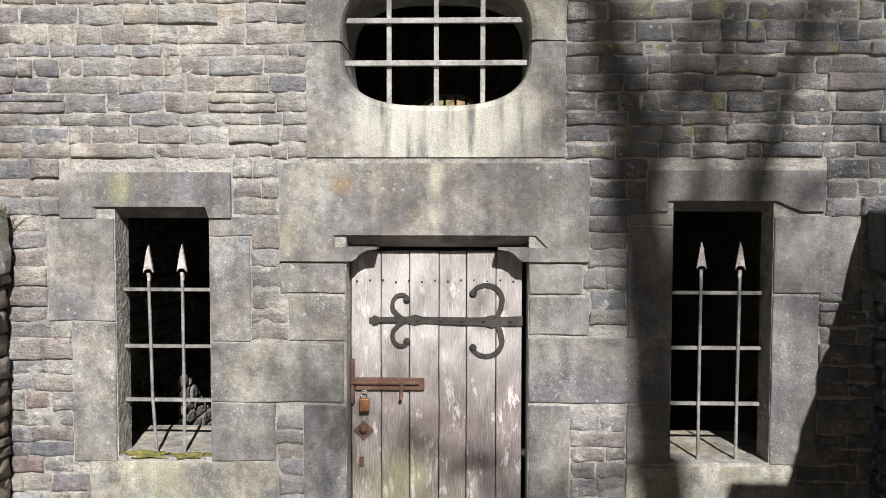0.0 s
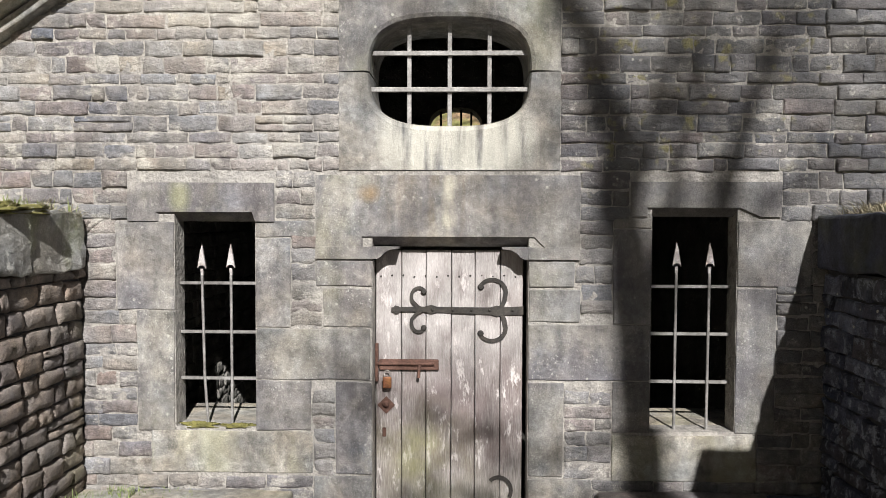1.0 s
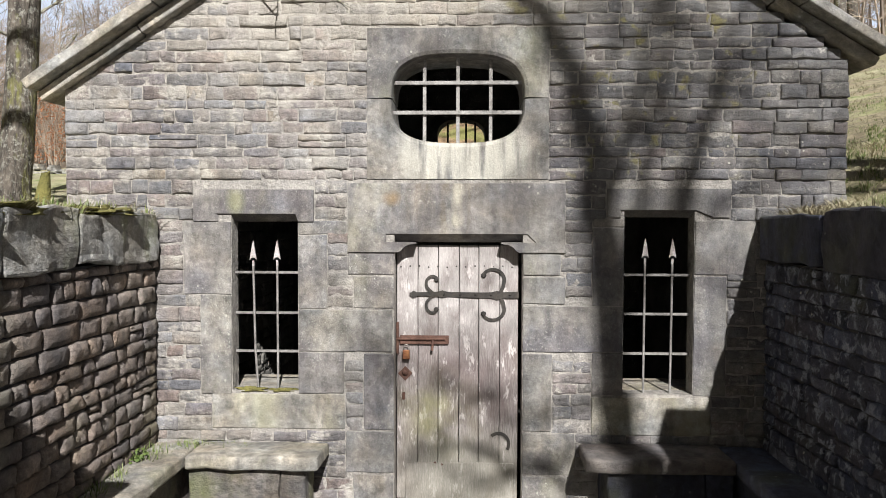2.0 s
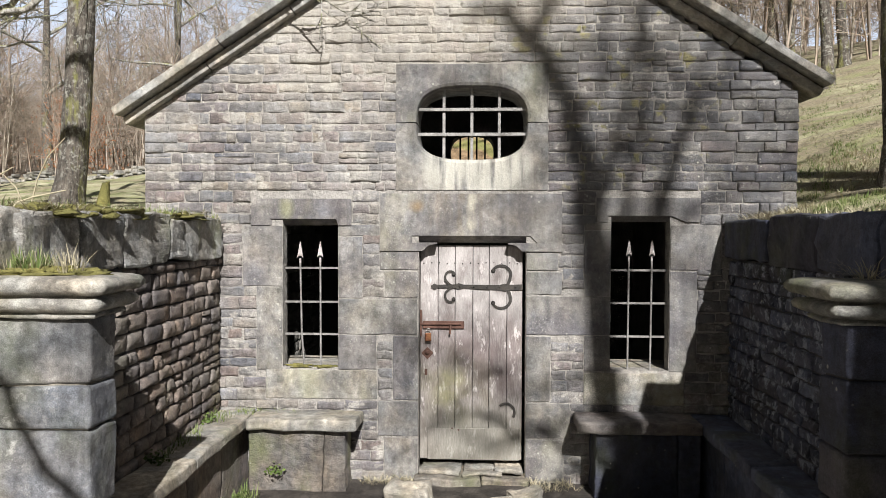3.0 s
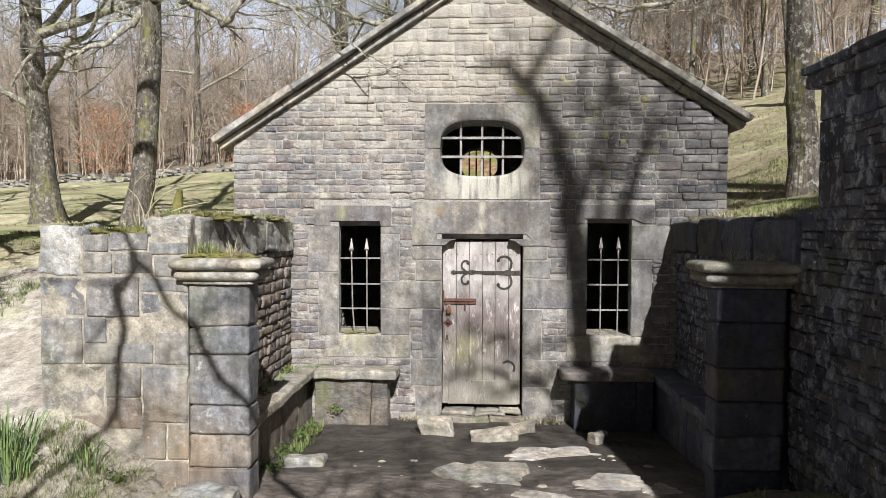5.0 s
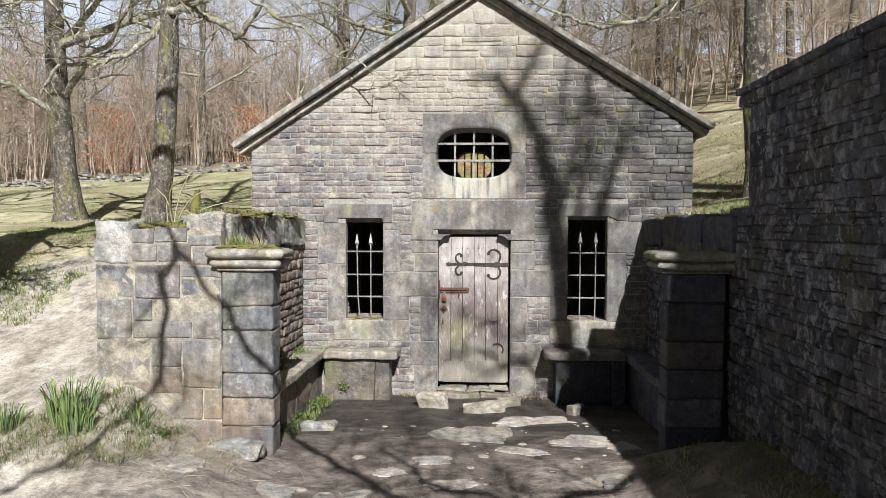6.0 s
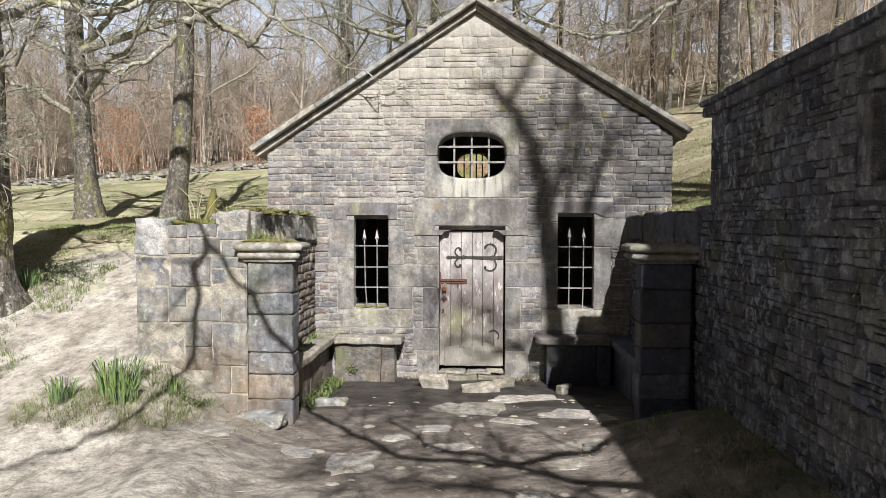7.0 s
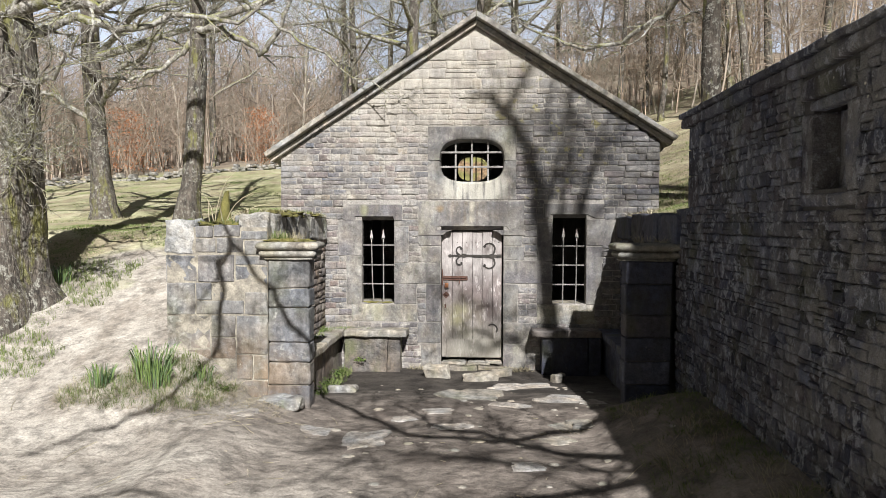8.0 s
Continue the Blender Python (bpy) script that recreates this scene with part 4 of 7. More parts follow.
# stone-slated roof behind the verge
def roof_side(xa, za, xb, zb):
    L = math.hypot(xb - xa, zb - za)
    m = Matrix.Translation((xa, 0, za)) @ Matrix.Rotation(-math.atan2(zb - za, xb - xa), 4, "Y")
    n = 9
    bms = []
    for i in range(n):
        a, b = L * i / n, L * (i + 1) / n
        bm = box_bm(a, b + 0.03, 0.61, DEEP + 0.15, 0.03, 0.15, 0.01)
        bms.append(bm)
    bms.append(box_bm(0, L, 0.36, DEEP + 0.1, -0.06, 0.03))
    bm = joined(bms)
    bm.transform(m)
    part("roof_slope", bm, M_ROOF, house)


roof_side(-3.19, 3.17, 0.07, 5.29)
roof_side(0.07, 5.29, 3.09, 3.41)


# iron in the windows
def window_bars(win, zs, xs, tips, bend):
    grille = thing("window_grille", "wrought iron grille with two spear-headed uprights and three crossbars", "window grille", ((win[0] + win[1]) / 2, 0.1, win[2]), group="barred windows")
    inv = Matrix.Translation(-grille.location)
    for z in zs:
        bm = rod_bm((win[0] - 0.03, 0.10, z), (win[1] + 0.03, 0.10, z), 0.013, square=True)
        bm.transform(inv)
        part("crossbar", bm, M_IRON, grille)
    for x, tip, bx in zip(xs, tips, bend):
        b = joined([rod_bm((x, 0.085, tip - 0.2), (x + bx * 0.3, 0.085, win[2] + 0.3), 0.0092), rod_bm((x + bx * 0.3, 0.085, win[2] + 0.3), (x + bx, 0.06, win[2] - 0.03), 0.0092)])
        b.transform(inv)
        bar = part("upright", b, M_IRON, grille)
        # spear head with barbs
        s = bmesh.new()
        prof = [(0, 0.0), (0.009, -0.04), (0.028, -0.155), (0.018, -0.14), (0.009, -0.135), (0.008, -0.2)]
        right = [s.verts.new((x + px, 0.085 - (0.008 if 0 < i < 5 else 0), tip + pz)) for i, (px, pz) in enumerate(prof)]
        leftv = [s.verts.new((x - px, 0.085 - (0.008 if 0 < i < 5 else 0), tip + pz)) for i, (px, pz) in enumerate(prof)]
        for i in range(len(prof) - 1):
            if i == 0:
                s.faces.new((right[0], right[1], leftv[1]))
            else:
                s.faces.new((right[i], right[i + 1], leftv[i + 1], leftv[i]))
        g = bmesh.ops.extrude_face_region(s, geom=list(s.faces))
        bmesh.ops.translate(s, vec=(0, 0.016, 0), verts=[e for e in g["geom"] if isinstance(e, bmesh.types.BMVert)])
        s.transform(inv)
        part("spear_head", s, M_IRON_RUSTY, bar, "pale spear-shaped tip with barbs")
    return grille


window_bars(WIN_L, (1.84, 1.52, 1.215), (-1.605, -1.415), (2.09, 2.095), (0.045, 0.01))
window_bars(WIN_R, (1.835, 1.53, 1.22), (1.46, 1.67), (2.12, 2.12), (-0.01, -0.015))

grille = thing("window_grille", "iron grille of three uprights and two flat crossbars", "window grille", (0, 0.1, 3.18), group="barred windows")
for z in (3.32, 3.09):
    part("crossbar", box_bm(-0.52, 0.52, -0.02, 0.0, z - 3.18 - 0.015, z - 3.18 + 0.015, 0.003), M_IRON, grille)
for x in (-0.255, 0.005, 0.26):
    part("upright", box_bm(x - 0.014, x + 0.014, 0.002, 0.024, -0.36, 0.36, 0.003), M_IRON, grille)
grille = thing("window_grille", "iron uprights in the small back window", "window grille", (0, DEEP - 0.2, 3.41), group="barred windows")
for x in (-0.2, -0.07, 0.06, 0.19):
    part("upright", rod_bm((x, 0, -0.31), (x, 0, 0.31), 0.014), M_BLACK_IRON, grille)
# rounded jamb pieces turn the back opening into an oval
def back_oval():
    bm = bmesh.new()
    inn, out = [], []
    n = 32
    for i in range(n):
        a = 2 * math.pi * i / n
        c, s = math.cos(a), math.sin(a)
        inn.append((-0.01 + 0.34 * math.copysign(abs(c) ** 0.75, c), 3.41 + 0.28 * math.copysign(abs(s) ** 0.75, s)))
        k = 1 / max(abs(c) / 0.42, abs(s) / 0.36)
        out.append((-0.01 + k * c, 3.41 + k * s))
    vf = [[bm.verts.new((x, y, z)) for x, z in ring] for y, ring in ((DEEP - 0.42, out), (DEEP - 0.42, inn), (DEEP + 0.02, inn), (DEEP + 0.02, out))]
    for a, b in zip(vf, vf[1:] + vf[:1]):
        for i in range(n):
            j = (i + 1) % n
            bm.faces.new((a[i], a[j], b[j], b[i]))
    return bm


part("window_surround", back_oval(), M_ASHLAR, house, "small oval surround of the back window")

# window sills sloping inward, lit through the bars
for win in (WIN_L, WIN_R):
    bm = box_bm(win[0] - 0.15, win[1] + 0.15, 0.165, 0.62, win[2] - 0.1, win[2] - 0.004, 0.01, 2, 0.006, 3)
    part("window_sill", bm, M_SLAB, house)
    part("window_sill", box_bm(win[0], win[1], 0.005, 0.164, win[2] - 0.06, win[2] - 0.002, 0.008, 2, 0.004, 3), M_SLAB, house)
# thick inner wall of the chamber, caught by the sun through the bars
INNER_X = -2.05
part("inner_wall", box_bm(X0 + 0.451, INNER_X - 0.01, THICK + 0.004, DEEP - 0.404, -0.4, 3.1), M_MORTAR_DARK, house, "dark-jointed core of the inner wall")

# the plank door
door = thing("door", "closed weathered plank door, pale grey wood with worn paint", "door", (0, 0.13, 0.03))
DW0, DW1, DZ = -0.475, 0.488, 2.06
edges = [-0.475, -0.305, -0.145, 0.02, 0.175, 0.34, 0.488]
for a, b in zip(edges, edges[1:]):
    part("plank", box_bm(a + 0.0025, b - 0.0025, rs.uniform(-0.004, 0.004), 0.045, 0.0 + rs.uniform(0, 0.03), DZ - 0.03, 0.004, 1, 0.0025, 8), M_WOOD, door)
part("low_board", box_bm(-0.40, 0.46, -0.012, 0.002, 0.0, 0.30, 0.005, 1, 0.004, 6), M_WOOD, door, "pale board nailed across the foot of the door")
part("rail", box_bm(-0.46, 0.47, 0.047, 0.08, 1.6, 1.75), M_WOOD, door)
part("rail", box_bm(-0.46, 0.47, 0.047, 0.08, 0.35, 0.5), M_WOOD, door)
# nails along the head
for i in range(13):
    x = -0.44 + i * 0.073
    part("nail", revolve_bm([(0.007, 0), (0.005, 0.005)], 6), M_BLACK_IRON, door).matrix_local = pose(x, -0.001, 1.86 + rs.uniform(-0.006, 0.006), 90, 0, 0)


def scroll(cx, cz, r0, r1, a0, a1, n=22):
    return [(cx + mixf(r0, r1, i / n) * math.cos(mixf(a0, a1, i / n)), cz + mixf(r0, r1, i / n) * math.sin(mixf(a0, a1, i / n))) for i in range(n + 1)]


def hinge(z):
    h = part("strap_hinge", strip_bm([(0.49 - 0.86 * i / 20, z - 0.004 * math.sin(i * 0.3)) for i in range(21)], lambda k: 0.026 - 0.013 * k + (0.012 if abs(k - 0.20) < 0.03 or abs(k - 0.69) < 0.03 else 0), -0.016, 0.0), M_BLACK_IRON, door, "long black iron strap hinge with curled scrolls")
    tip = [(-0.30, z), (-0.325, z + 0.022), (-0.345, z + 0.028), (-0.372, z), (-0.345, z - 0.028), (-0.325, z - 0.022)]
    bm = bmesh.new()
    lo = [bm.verts.new((x, -0.015, zz)) for x, zz in tip]
    hi = [bm.verts.new((x, 0.0, zz)) for x, zz in tip]
    bm.faces.new(lo), bm.faces.new(hi[::-1])
    for i in range(6):
        bm.faces.new((lo[i], hi[i], hi[(i + 1) % 6], lo[(i + 1) % 6]))
    part("finial", bm, M_BLACK_IRON, h)
    for s in (1, -1):
        # small scrolls near the tip, large ones near the hinge side
        p = [(-0.165, z), (-0.20, z + s * 0.02)] + [(-0.19 + 0.05 * math.cos(a), z + s * (0.085 + 0.06 * math.sin(a))) for a in [math.pi * (1.15 - 0.085 * i) for i in range(12)]]
        part("scroll", strip_bm(p, lambda k: 0.012 - 0.003 * k, -0.014, -0.001), M_BLACK_IRON, h)
        curl = part("curl_end", revolve_bm([(0.019, 0.0), (0.019, 0.012), (0.012, 0.018)], 12), M_BLACK_IRON, h)
        curl.matrix_local = pose(p[-1][0] - 0.008, -0.001, p[-1][1] - s * 0.004, 90, 0, 0)
        q = [(0.30, z), (0.345, z + s * 0.02), (0.365, z + s * 0.06)] + [(0.285 + 0.09 * math.cos(a), z + s * (0.115 + 0.085 * math.sin(a))) for a in [math.pi * (0.0 + 0.07 * i) for i in range(13)]]
        part("scroll", strip_bm(q, lambda k: 0.015 - 0.004 * k, -0.014, -0.001), M_BLACK_IRON, h)
        curl = part("curl_end", revolve_bm([(0.021, 0.0), (0.021, 0.012), (0.013, 0.019)], 12), M_BLACK_IRON, h)
        curl.matrix_local = pose(q[-1][0] + 0.006, -0.001, q[-1][1] - s * 0.004, 90, 0, 0)
    for x in (-0.10, 0.03, 0.15, 0.27, 0.42):
        part("rivet", revolve_bm([(0.010, 0), (0.008, 0.006), (0.003, 0.009)], 8), M_BLACK_IRON, h).matrix_local = pose(x, -0.016, z, 90, 0, 0)
    return h


hinge(1.64)
# worn remains of the lower hinge
part("hinge_scrap", strip_bm(scroll(0.33, 0.46, 0.09, 0.075, -0.6, 2.3), lambda k: 0.012, -0.012, 0.0), M_BLACK_IRON, door, "broken curl of the lower hinge")
part("hinge_scrap", strip_bm(scroll(-0.13, 0.31, 0.04, 0.03, 3.3, 5.6), lambda k: 0.008, -0.012, 0.0), M_RUST, door)
# bolt, padlock and escutcheon
bolt = part("bolt_plate", box_bm(-0.45, -0.06, -0.022, 0.0, 1.245, 1.315, 0.006), M_RUST, door, "long rusted slide bolt")
part("bolt_bar", rod_bm((-0.47, -0.03, 1.29), (-0.09, -0.03, 1.29), 0.012), M_RUST, bolt)
part("bolt_handle", rod_bm((-0.185, -0.03, 1.285), (-0.19, -0.045, 1.20), 0.010), M_RUST, bolt)
part("staple", box_bm(-0.475, -0.455, -0.03, 0.01, 1.17, 1.42, 0.004), M_RUST, door, "rusted iron plate on the jamb side")
lock = thing("padlock", "small orange-brown padlock hanging on the rusted bolt", "padlock", (-0.395, 0.09, 1.16))
part("body", box_bm(-0.028, 0.028, -0.014, 0.014, 0.0, 0.075, 0.008, 2), M_BRASS, lock)
pts = [(-0.018, 0, 0.072), (-0.018, 0, 0.10)] + [(0.018 * math.cos(a), 0, 0.10 + 0.018 * math.sin(a)) for a in [math.pi * (1 - i / 8) for i in range(9)]] + [(0.018, 0, 0.10), (0.018, 0, 0.072)]
sb = Buf()
sb.tube(pts, [0.004] * len(pts), 6)
link_mesh("shackle", sb.mesh("shackle", True), M_SHACKLE, lock, "steel shackle")
esc = part("lock_plate", rod_bm((-0.405, -0.006, 1.01), (-0.405, 0.002, 1.01), 0.058, 4), M_RUST, door, "diamond-shaped rusted lock plate with a ring")
part("lock_knob", revolve_bm([(0.02, 0), (0.024, 0.012), (0.014, 0.026), (0.005, 0.03)], 10), M_RUST, esc).matrix_local = pose(-0.405, -0.006, 1.02, 90, 0, 0)
part("keyhole_plate", box_bm(-0.43, -0.405, -0.006, 0.002, 0.80, 0.86, 0.003), M_RUST, door)

# sill stones before the door
step = thing("door_step", "broken, layered stone threshold under the door", "step", (0, 0.05, -0.15))
for a, b, c, d, lo, hi in ((-0.50, 0.10, -0.20, 0.36, 0.0, 0.085), (0.11, 0.54, -0.16, 0.36, 0.0, 0.075), (-0.46, -0.08, -0.10, 0.34, 0.088, 0.13), (-0.06, 0.30, -0.13, 0.34, 0.084, 0.118), (0.22, 0.50, -0.07, 0.34, 0.10, 0.145)):
    part("slab", box_bm(a, b, c, d, lo, hi, 0.016, 2, 0.022, 6), M_BASE if hi < 0.1 else M_SLAB, step)

# ---- forecourt: side walls, piers, benches, loose stones ----
YF = -3.2                        # front of piers and wing wall


PIER_DEEP = 0.26


def pier(x0, x1, joints, name_label, mat, cap, over, joint):
    p = thing("gate_pier", name_label, "pier", ((x0 + x1) / 2, YF, 0), group="gate piers")
    inv = Matrix.Translation(-p.location)
    for a, b in zip(joints, joints[1:]):
        lean = rs.uniform(-0.008, 0.008)
        bm = box_bm(x0 + lean + rs.uniform(0, 0.006), x1 + lean - rs.uniform(0, 0.006), YF - rs.uniform(0, 0.012), YF + PIER_DEEP, a + 0.005, b - 0.005, 0.02, 3, 0.009, 7)
        bm.transform(inv)
        part("block", bm, mat, p)
    bm = box_bm(x0 + 0.03, x1 - 0.03, YF + 0.02, YF + PIER_DEEP - 0.02, joints[0], joints[-1])
    bm.transform(inv)
    part("core", bm, joint, p)
    # moulded cap: a fillet, two rounded rolls with a deep hollow between, and a worn top
    prof = [(0.0, 1.765), (0.03, 1.768), (0.035, 1.785), (0.018, 1.795), (0.05, 1.802), (0.075, 1.818), (0.082, 1.842), (0.070, 1.862), (0.034, 1.870), (0.038, 1.882), (0.085, 1.888), (0.105, 1.91), (0.108, 1.935), (0.094, 1.958), (0.06, 1.968), (0.0, 1.972)]
    bm = bmesh.new()
    rows = []
    k0 = over / 0.108
    for o, z in prof:
        o *= k0
        ring = [(x0 - o, YF + PIER_DEEP + o), (x0 - o, YF - o), (x1 + o, YF - o), (x1 + o, YF + PIER_DEEP + o)]
        pts = []
        for i, (a, b) in enumerate(zip(ring, ring[1:] + ring[:1])):
            for k in range(9):
                # corners worn round
                t = k / 9
                pts.append((mixf(a[0], b[0], t), mixf(a[1], b[1], t)))
        row = []
        for x, y in pts:
            q = Vector((x, y, z))
            wear = noise.noise_vector(q * 2.9) * 0.010 + noise.noise_vector(q * 9) * 0.007 + noise.noise_vector(q * 23) * 0.004
            wear.z *= 0.6
            row.append(bm.verts.new(q + wear))
        rows.append(row)
    for a, b in zip(rows, rows[1:]):
        for i in range(len(a)):
            j = (i + 1) % len(a)
            bm.faces.new((a[i], a[j], b[j], b[i]))
    bm.faces.new(rows[-1])
    bm.faces.new(rows[0][::-1])
    bm.transform(inv)
    part("cap", bm, cap, p, "moulded cap with two worn rolls", smooth=True)
    return p


pier(-2.337, -1.845, [-0.2, 0.30, 0.57, 0.80, 1.21, 1.43, 1.77], "tall square pier of grey dressed blocks with moulded cap", M_WING, M_SLAB, 0.11, M_JOINT)
# this pier's blocks, cap and joints are coloured dark for the shade
pier(1.775, 2.30, [-0.2, 0.35, 0.62, 0.89, 1.15, 1.50, 1.77], "square pier of shade-darkened blocks with moulded cap", M_SHADE_BLOCK, M_SHADE_CAP, 0.13, M_MORTAR_DARK)

# wing wall beside the left pier
wing = thing("wing_wall", "retaining wall of large weathered grey stone blocks", "wall", (-2.9, YF, 0), kind="structure")
WING = [
    (-3.56, -3.20, 1.83, 2.22), (-3.19, -2.98, 2.02, 2.16), (-2.97, -2.66, 2.03, 2.17), (-3.19, -2.95, 1.85, 2.01), (-2.94, -2.62, 1.84, 2.02), (-2.65, -2.34, 2.0, 2.1), (-2.61, -2.34, 1.82, 1.99),
    (-3.55, -3.17, 1.50, 1.82), (-3.16, -2.73, 1.50, 1.82), (-2.72, -2.34, 1.70, 1.81), (-2.72, -2.34, 1.40, 1.69),
    (-3.54, -3.20, 1.12, 1.49), (-3.19, -3.00, 1.29, 1.49), (-2.99, -2.73, 1.30, 1.49), (-3.19, -2.90, 1.12, 1.28), (-2.89, -2.62, 1.13, 1.29), (-2.61, -2.34, 1.12, 1.39),
    (-3.54, -3.02, 0.72, 1.11), (-3.01, -2.72, 0.86, 1.11), (-2.71, -2.34, 0.66, 1.11), (-3.01, -2.72, 0.60, 0.85),
    (-3.54, -3.3, 0.40, 0.71), (-3.29, -3.02, 0.35, 0.71), (-3.01, -2.72, 0.2, 0.59), (-2.71, -2.52, 0.36, 0.65), (-2.51, -2.34, 0.36, 0.65),
    (-3.5, -3.0, -0.1, 0.38), (-2.99, -2.72, -0.1, 0.19), (-2.71, -2.34, -0.1, 0.35),
]
for a, b, c, d in WING:
    bm = box_bm(a + 0.003, b - 0.003, YF + rs.uniform(-0.014, 0.012), YF + 0.4, c + 0.003, d - 0.003, *((0.03, 3, 0.03, 5) if (a, c) == (-3.56, 1.83) else (0.010, 2, 0.008, 6)))
    bm.transform(Matrix.Translation(-wing.location))
    part("block", bm, M_PALE if (a, c) == (-3.56, 1.83) else M_WING, wing)
bm = box_bm(-3.53, -2.34, YF + 0.006, YF + 0.38, -0.3, 2.14)
bm.transform(Matrix.Translation(-wing.location))
part("core", bm, M_JOINT, wing)

# side walls of the court: core, coursed stones (below) and coping blocks
side_l = thing("side_wall", "low retaining wall of rough dark coursed stone", "wall", (-2.33, -1.5, 0), group="court side walls", kind="structure")
side_r = thing("side_wall", "low retaining wall of rough stone, coloured dark for shade", "wall", (2.33, -1.5, 0), group="court side walls", kind="structure")
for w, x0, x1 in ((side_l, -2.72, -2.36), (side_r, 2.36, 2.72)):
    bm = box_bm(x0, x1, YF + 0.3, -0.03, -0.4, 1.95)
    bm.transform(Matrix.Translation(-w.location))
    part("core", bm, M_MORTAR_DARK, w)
for w, s, cuts in ((side_l, -1, (-3.02, -2.45, -1.9, -1.2, -0.62, -0.035)), (side_r, 1, (-3.3, -2.5, -1.75, -0.95, -0.035))):
    for i, (a, b) in enumerate(zip(cuts, cuts[1:])):
        x0, x1 = sorted((s * (2.31 - rs.uniform(0, 0.03)), s * 2.78))
        bm = box_bm(x0, x1, a + 0.005, b - 0.005, 1.94 + rs.uniform(-0.01, 0.02), 2.29 + rs.uniform(-0.03, 0.03), 0.018, 2, 0.03, 5)
        bm.transform(Matrix.Translation(-w.location))
        # the right-hand coping gets the stone with shade in its colour
        part("coping_block", bm, M_COPING if s < 0 else M_SHADE_BLOCK, w, "coping stone grown with moss and lichen")
cop = thing("coping_stone", "loose lichen-spotted block on the pier's wall, mossy on top", "stone", (-2.52, YF + 0.18, 2.02))
bm = box_bm(-0.17, 0.16, -0.13, 0.2, 0.0, 0.28, 0.04, 3, 0.03, 5)
part("body", bm, M_COPING, cop)

# benches
def bench(label, x0, x1, y0, y1, top, ends, seat=None, base=None):
    b = thing("stone_bench", label, "bench", ((x0 + x1) / 2, (y0 + y1) / 2, -0.15), group="stone benches")
    inv = Matrix.Translation(-b.location)
    along_x = (x1 - x0) > (y1 - y0)
    n = 1 if along_x else 2
    for i in range(n):
        if along_x:
            a, c = mixf(x0, x1, i / n), mixf(x0, x1, (i + 1) / n)
            bm = box_bm(a + 0.004, c - 0.004, y0, y1, top - 0.10, top, 0.022, 3, 0.016, 5)
        else:
            a, c = mixf(y0, y1, i / n), mixf(y0, y1, (i + 1) / n)
            bm = box_bm(x0, x1, a + 0.004, c - 0.004, top - 0.10, top, 0.022, 3, 0.016, 5)
        bm.transform(inv)
        part("seat_slab", bm, seat or M_SLAB, b)
    if along_x:
        e = ends
        xa, xb = x0 + e[0], x1 - e[1]
        for u, v in ((0.0, 0.78), (0.78, 1.0)):
            bm = box_bm(mixf(xa, xb, u) + 0.003, mixf(xa, xb, v) - 0.003, y0 + 0.06 + rs.uniform(0, 0.02), y1, -0.18, top - 0.103, 0.016, 2, 0.02, 9)
            bm.transform(inv)
            part("base_block", bm, base or M_WING, b)
    else:
        near = x1 - 0.07 if x1 < 0 else x0 + 0.07
        for i in range(4):
            a, c = mixf(y0, y1, i / 4), mixf(y0, y1, (i + 1) / 4)
            xa, xb = (x0, near) if x1 < 0 else (near, x1)
            bm = box_bm(xa, xb, a + 0.005, c - 0.005, -0.2, top - 0.105, 0.018, 2, 0.015, 3)
            bm.transform(inv)
            part("base_block", bm, base or M_WALLSTONE, b)
    return b


bench("worn stone bench on block base along the front wall", -1.98, -0.98, -0.42, -0.03, 0.53, (0.0, 0.12), None, M_BASE)
# right-hand benches use darker stone than the left ones, as painted shade
bench("worn stone bench in deep shade along the front wall", 0.93, 2.0, -0.45, -0.03, 0.55, (0.16, 0.0), M_WALLSTONE, M_SHADE_BLOCK)
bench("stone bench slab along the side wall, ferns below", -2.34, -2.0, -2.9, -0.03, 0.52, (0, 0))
bench("stone bench slab along the shaded side wall", 2.0, 2.34, -2.9, -0.03, 0.54, (0, 0), M_SHADE_BLOCK, M_SHADE_BLOCK)


def loose(label, x, y, lx, ly, lz, turn, sink=0.3, mat=None, seed=0):
    t = thing("loose_stone", label, "stone", (x, y, land(x, y) - lz * sink))
    t.rotation_euler = (0, 0, radians(turn))
    bm = box_bm(-lx / 2, lx / 2, -ly / 2, ly / 2, 0, lz, min(lz, ly) * 0.36, 3, 0.0, 5)
    off = Vector((seed * 3.1, seed * 1.7, 0))
    for v in bm.verts:
        v.co += noise.noise_vector(v.co * 4 + off) * 0.05 + noise.noise_vector(v.co * 11 + off) * 0.022
    part("body", bm, mat or M_SLAB, t)
    return t


loose("pale boulder lying on the wet court floor", -0.50, -0.55, 0.40, 0.26, 0.24, -6, 0.3, seed=1)
loose("flat pale stone lying on the wet court floor", 0.14, -0.78, 0.52, 0.24, 0.14, 8, 0.25, seed=2)
loose("small pale stone before the threshold", 0.48, -0.48, 0.28, 0.2, 0.12, 20, 0.25, seed=3)
loose("small pale stone in the mud of the court", 1.28, -0.85, 0.20, 0.16, 0.17, 30, 0.25, seed=4)
loose("flat stone at the foot of the pier", -1.68, -2.05, 0.40, 0.28, 0.14, 12, 0.4, M_COPING, seed=5)
loose("broken kerb stone at the pier's foot", -2.12, -3.42, 0.50, 0.24, 0.16, -8, 0.4, M_COPING, seed=6)

# ---- the large building in shade beside the approach ----
hall = thing("stone_building", "tall windowless stone building in deep shade with stone eaves", "building", (2.35, -7, 0), kind="structure")
